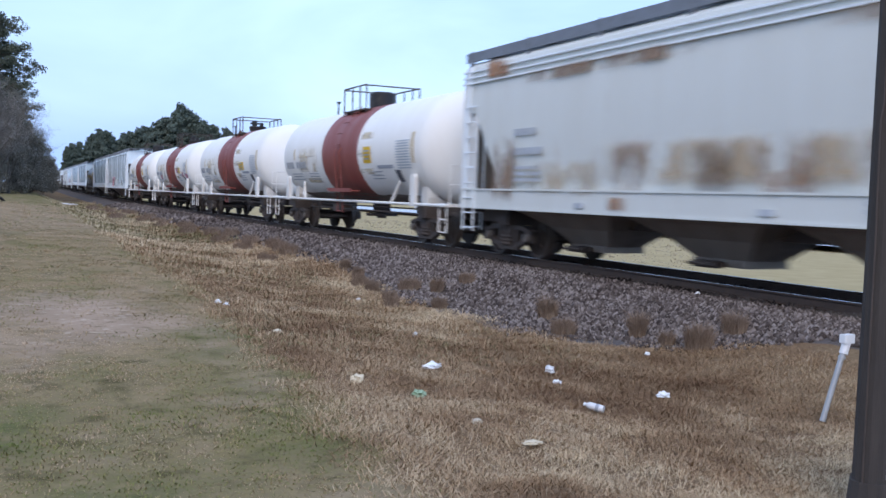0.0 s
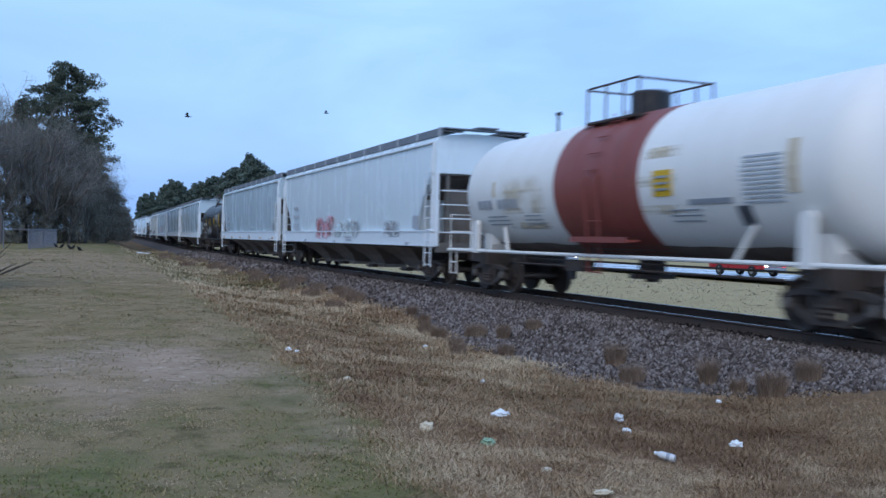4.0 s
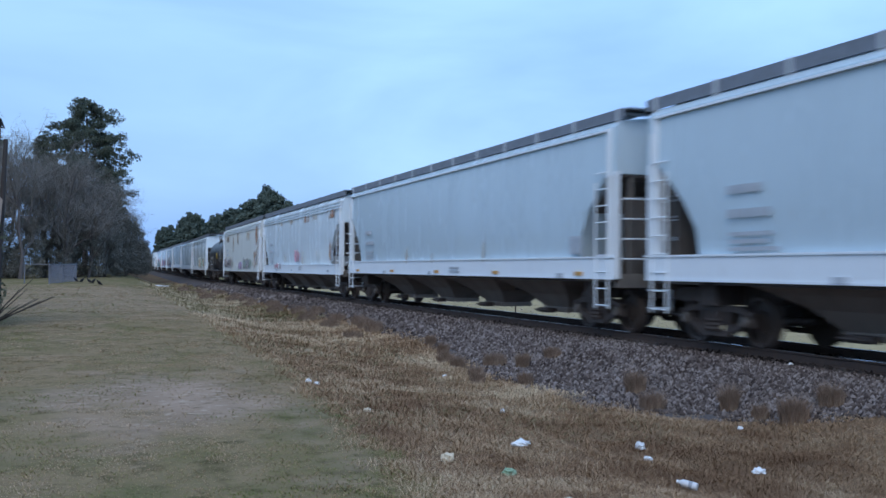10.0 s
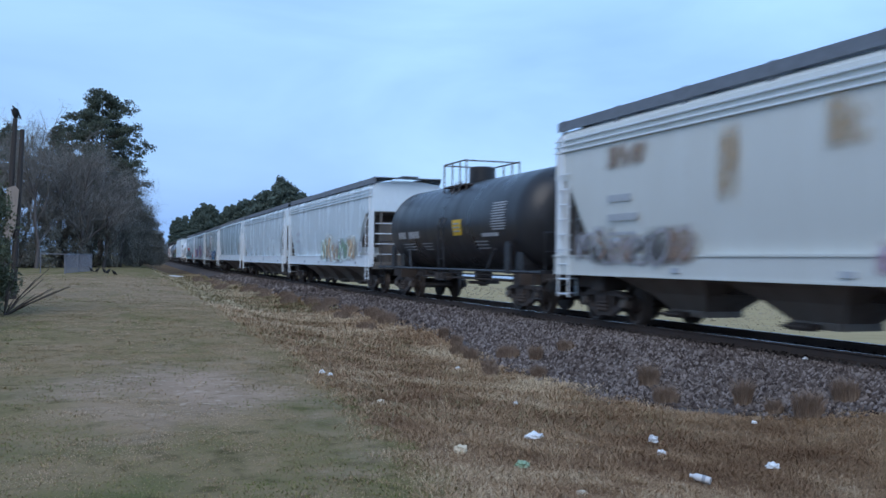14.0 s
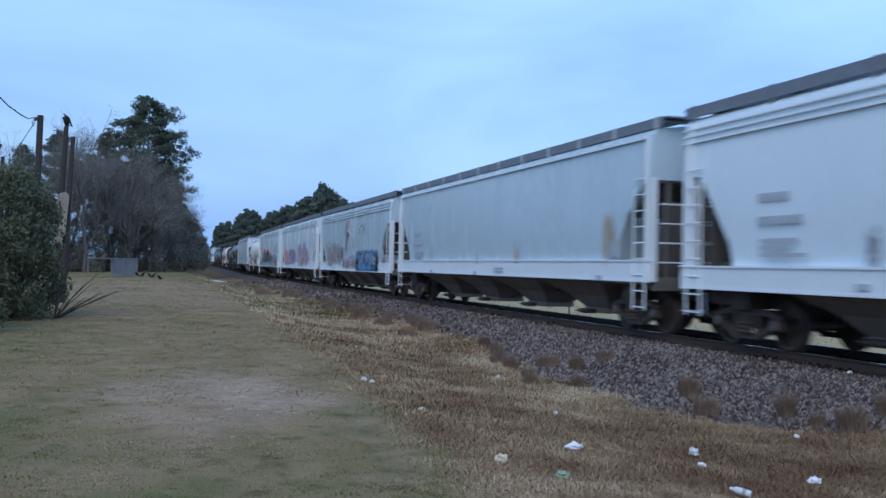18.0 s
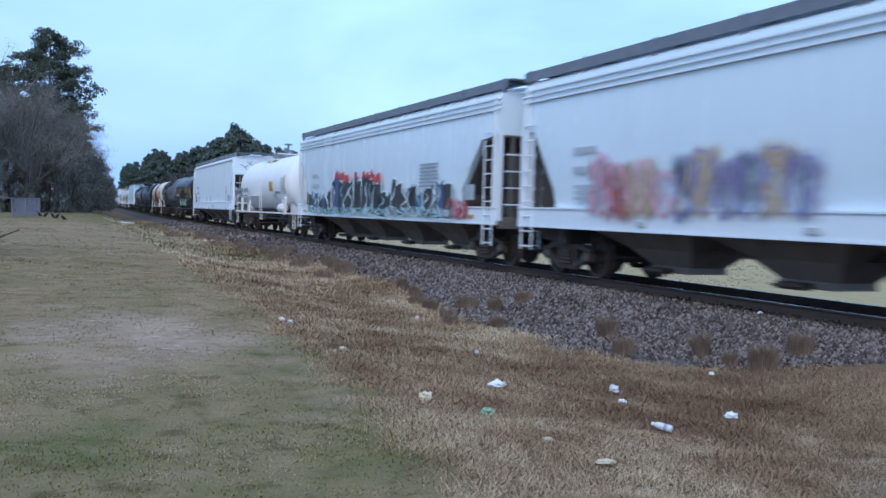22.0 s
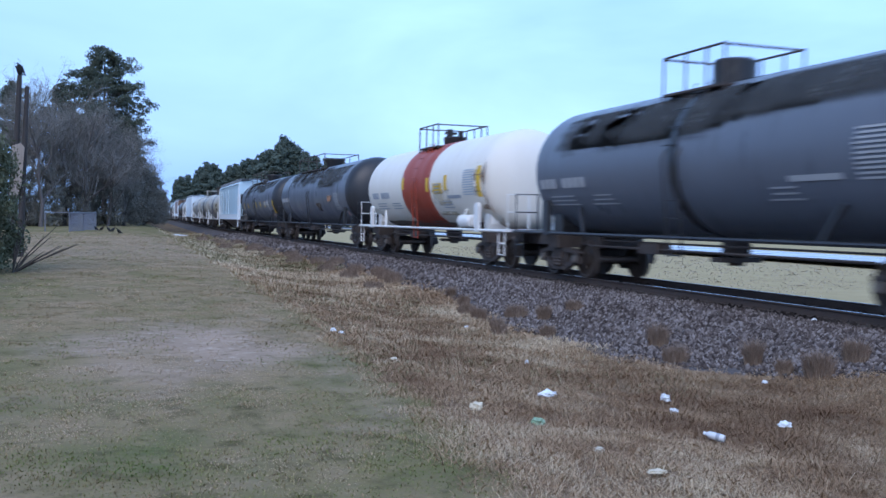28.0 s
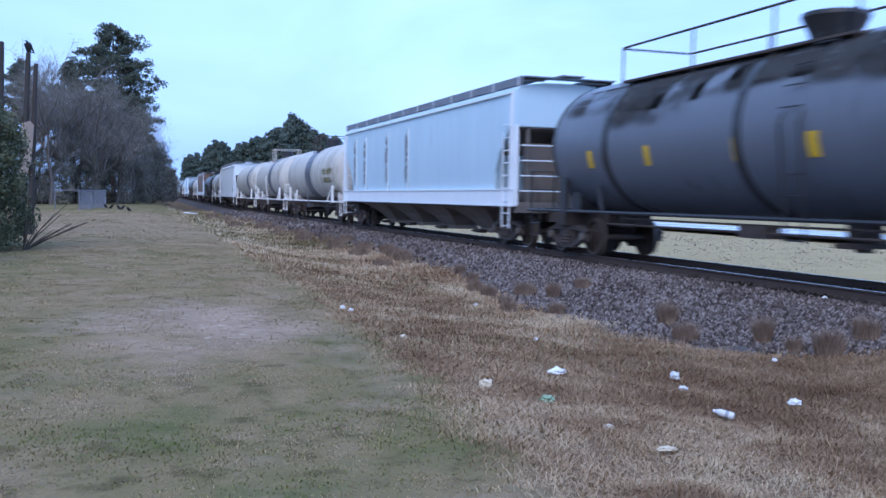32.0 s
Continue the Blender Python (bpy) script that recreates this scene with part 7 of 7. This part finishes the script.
TYRE = material("tyre_rubber", (0.02, 0.02, 0.02), (0.04, 0.04, 0.04), rough=0.9)
HEADLIGHT = bpy.data.materials.new("lit_headlight")
HEADLIGHT.use_nodes = True
HEADLIGHT.node_tree.nodes["Principled BSDF"].inputs["Emission Color"].default_value = (1, 0.97, 0.9, 1)
HEADLIGHT.node_tree.nodes["Principled BSDF"].inputs["Emission Strength"].default_value = 14
VEHICLES = []


def vehicle(kind, paint_mat, label, lights=True):
    """A road vehicle that faces -y, its origin on the road under its middle."""
    v = root({"pickup": "pickup_truck", "car": "car", "suv": "sport_utility_vehicle"}[kind], label, "vehicle", "traffic on the road")
    if kind == "pickup":
        side = [(-2.75, 0.5), (-2.75, 1.0), (-1.35, 1.12), (-0.85, 1.72), (0.75, 1.75), (0.85, 1.12), (2.75, 1.12), (2.75, 0.5)]
        glass = [(-1.22, 1.15), (-0.80, 1.66), (0.66, 1.68), (0.72, 1.15)]
    elif kind == "suv":
        side = [(-2.4, 0.4), (-2.4, 0.92), (-1.25, 1.05), (-0.6, 1.68), (2.1, 1.72), (2.4, 1.05), (2.4, 0.4)]
        glass = [(-1.1, 1.08), (-0.55, 1.60), (1.95, 1.63), (2.15, 1.08)]
    else:
        side = [(-2.25, 0.32), (-2.25, 0.72), (-1.15, 0.88), (-0.4, 1.40), (1.0, 1.42), (1.65, 0.95), (2.25, 0.9), (2.25, 0.35)]
        glass = [(-1.0, 0.90), (-0.36, 1.34), (0.92, 1.36), (1.45, 0.93)]
    part("body", Shape().prism(side, -0.92, 0.92), paint_mat, v)
    part("side_window", Shape().prism(glass, -0.935, -0.915), GLASS_DARK, v)
    part("side_window", Shape().prism(glass, 0.915, 0.935), GLASS_DARK, v)
    part("bumper", Shape().box(-0.9, 0.9, side[0][0] - 0.1, side[0][0] + 0.05, 0.42, 0.62, 0.02), BRIGHT, v)
    part("grille", Shape().box(-0.55, 0.55, side[0][0] - 0.03, side[0][0] + 0.02, 0.66, 0.92), BRIGHT, v)
    for sx in (-0.72, 0.72):
        part("headlight", Shape().box(sx - 0.14, sx + 0.14, side[0][0] - 0.05, side[0][0] + 0.03, 0.70, 0.88, 0.02), HEADLIGHT if lights else BRIGHT, v, "lit headlight" if lights else "")
    for y in (-1.65, 1.65):
        for sx in (-0.86, 0.86):
            w = part("wheel", Shape().lathe([(0.0, -0.11), (0.20, -0.11), (0.36, -0.10), (0.38, 0.0), (0.36, 0.10), (0.20, 0.11), (0.0, 0.11)], "x", (0, 0, 0), 16), TYRE, v)
            w.location = (sx, y, 0.38)
            part("rim", Shape().lathe([(0.0, -0.125), (0.20, -0.12), (0.21, 0.12), (0.0, 0.125)], "x", (0, 0, 0), 12), BRIGHT, w)
    return v


def drive(v, x, rows):
    """Rows of seconds and y."""
    VEHICLES.append((v, [(t, pose(x + 0.045 * max(0, y - 35), y, -0.62)) for t, y in rows]))


drive(vehicle("pickup", car_paint("red_vehicle_paint", (0.45, 0.02, 0.03)), "red pickup truck with its headlights on"), 42.0, [(0, 60.5), (1, 58.2), (2, 56.0), (3, 53.2), (4, 51.0), (6, 46), (10, 28), (16, -5), (22, -45), (32, -120)])
drive(vehicle("suv", car_paint("silver_vehicle_paint", (0.55, 0.57, 0.6)), "silver sport utility vehicle on the road", False), 42.0, [(0, 54), (1, 53), (2, 51.4), (3, 46), (4, 40), (6, 26), (10, -5), (16, -60), (32, -200)])
drive(vehicle("car", car_paint("blue_vehicle_paint", (0.05, 0.10, 0.25)), "dark blue car on the road", False), 42.0, [(0, 49), (1, 48.6), (2, 47.2), (3, 40), (4, 32), (6, 14), (10, -30), (16, -90), (32, -230)])
drive(vehicle("suv", car_paint("black_vehicle_paint", (0.02, 0.02, 0.025)), "black sport utility vehicle on the road", False), 42.0, [(0, 43.6), (1, 43.0), (2, 41.6), (3, 33), (4, 24), (6, 4), (10, -40), (16, -100), (32, -240)])
drive(vehicle("pickup", car_paint("white_vehicle_paint", (0.75, 0.75, 0.75)), "white pickup truck with its headlights on"), 42.0, [(0, 95), (4, 80), (6, 71), (8, 62), (10, 50), (12, 36), (16, 2), (22, -60), (32, -160)])

# ---- birds ----
FEATHER = material("black_feathers", (0.010, 0.010, 0.011), (0.022, 0.021, 0.02), rough=0.8, scale=20)


def vulture(x, y, z, turn, size=1.0, label="black vulture standing on the grass", group="vultures on the lawn", tilt=42):
    b = root("vulture", label, "bird", group)
    b.matrix_basis = pose(x, y, z, 0, 0, turn)
    k = size
    body = [(0.02, -0.26), (0.09, -0.20), (0.13, -0.06), (0.12, 0.08), (0.07, 0.17), (0.03, 0.20)]
    part("body", Shape().lathe([(r * k, a * k) for r, a in body], "y", (0, 0, 0), 12).mesh("body", FEATHER, True), None, b).matrix_basis = pose(0, 0, 0.30 * k, tilt)
    part("head", Shape().tube([(0, 0.10 * k, 0.40 * k), (0, 0.15 * k, 0.50 * k), (0, 0.20 * k, 0.52 * k), (0, 0.27 * k, 0.49 * k)], 0.042 * k, 8, 0.4), FEATHER, b)
    part("tail", Shape().prism([(-0.06 * k, -0.16 * k), (0.06 * k, -0.16 * k), (0.05 * k, -0.36 * k), (-0.05 * k, -0.36 * k)], 0.10 * k, 0.125 * k, "z"), FEATHER, b)
    for sx in (-1, 1):
        part("wing", Shape().prism([(0.12 * k, 0.40 * k), (0.05 * k, 0.44 * k), (-0.22 * k, 0.16 * k), (-0.30 * k, 0.06 * k), (-0.12 * k, 0.14 * k)], sx * 0.12 * k - 0.015, sx * 0.12 * k + 0.015), FEATHER, b)
        part("leg", Shape().tube([(sx * 0.05 * k, 0, 0), (sx * 0.05 * k, -0.01, 0.2 * k)], 0.012, 5), STEEL_DARK, b)
    return b


for i, (x, y, turn) in enumerate(((-0.78, 81.0, 70), (-0.3, 79.0, -100), (0.2, 77.2, 60), (0.51, 75.4, -70), (0.85, 70.0, 110))):
    vulture(x, y, height(x, y), turn, 0.78)
vulture(-2.90, 36, 6.20, 160, 0.85, "black vulture hunched on top of the dead trunk", "perched vultures", 72)
vulture(-5.2, 36.4, 5.15, -150, 0.85, "black vulture perched on the short dead trunk", "perched vultures", 72)

FLYERS = []


def flyer(rows, label):
    b = root("flying_vulture", label, "bird", "birds in the sky")
    part("body", Shape().lathe([(0.01, -0.30), (0.07, -0.2), (0.09, 0.0), (0.06, 0.18), (0.03, 0.30), (0.0, 0.33)], "y", (0, 0, 0), 10), FEATHER, b)
    part("tail", Shape().prism([(-0.05, -0.25), (0.05, -0.25), (0.12, -0.45), (-0.12, -0.45)], -0.012, 0.012, "z"), FEATHER, b)
    for sx in (-1, 1):
        w = part("wing", Shape().prism([(0.0, 0.14), (0.40, 0.20), (0.78, 0.10), (0.80, 0.0), (0.62, -0.12), (0.35, -0.14), (0.0, -0.12)], -0.012, 0.012, "z"), FEATHER, b)
        w.matrix_basis = Matrix.Diagonal((sx, 1, 1, 1)) @ pose(0.05, 0, 0.02, 0, -14)
        FLYERS.append((w, None, sx))
    FLYERS.append((b, rows, 0))


flyer([(0, 52.0, 95.0, 26.0), (1.0, 40.2, 100.0, 24.0), (1.5, 34.8, 102.3, 22.7), (2.0, 30.8, 103.9, 20.7), (2.5, 27.0, 104.9, 19.6), (3.0, 21.9, 106.6, 17.5), (3.5, 16.9, 107.7, 16.2), (4.0, 12.4, 108.5, 14.7), (4.5, 7.9, 109.1, 13.6),
       (5.5, 0, 111, 13), (7, -14, 114, 14), (10, -50, 120, 18), (32, -300, 160, 40)], "dark vulture gliding over the trees")
flyer([(0, 98, 115, 23), (1.0, 78.6, 126.3, 21.7), (2.0, 60, 135, 19.5), (3.0, 43, 143, 18.4), (4.0, 37.6, 143.9, 21.0), (4.5, 31.4, 145.1, 23.1), (5.5, 23, 130, 25.5), (6.5, 16.0, 116.0, 27.8), (7.0, 14.0, 115.6, 30.3), (8, 10, 110, 37), (10, 4, 95, 52), (32, -60, 40, 160)],
      "second dark vulture circling high over the line")


def others_move():
    for v, rows in VEHICLES:
        walk(v, rows)
    for b, rows, sx in FLYERS:
        if rows is None:
            continue
        out = []
        for i, (t, x, y, z) in enumerate(rows):
            j = min(i, len(rows) - 2)
            dx, dy = rows[j + 1][1] - rows[j][1], rows[j + 1][2] - rows[j][2]
            out.append((t, pose(x, y, z, 0, 0, math.degrees(math.atan2(-dx, dy))) @ pose(0, 0, 0, 0, 10, 0)))
        walk(b, out)



def motions():
    for car, mid in CARS:
        rows = []
        for i in range(33):
            x, y, a = line(mid - travelled(float(i)))
            rows.append((float(i), pose(x, y, grade(y), 0, 0, -math.degrees(a))))
        walk(car, rows)
    wheels_turn()
    others_move()


motions()
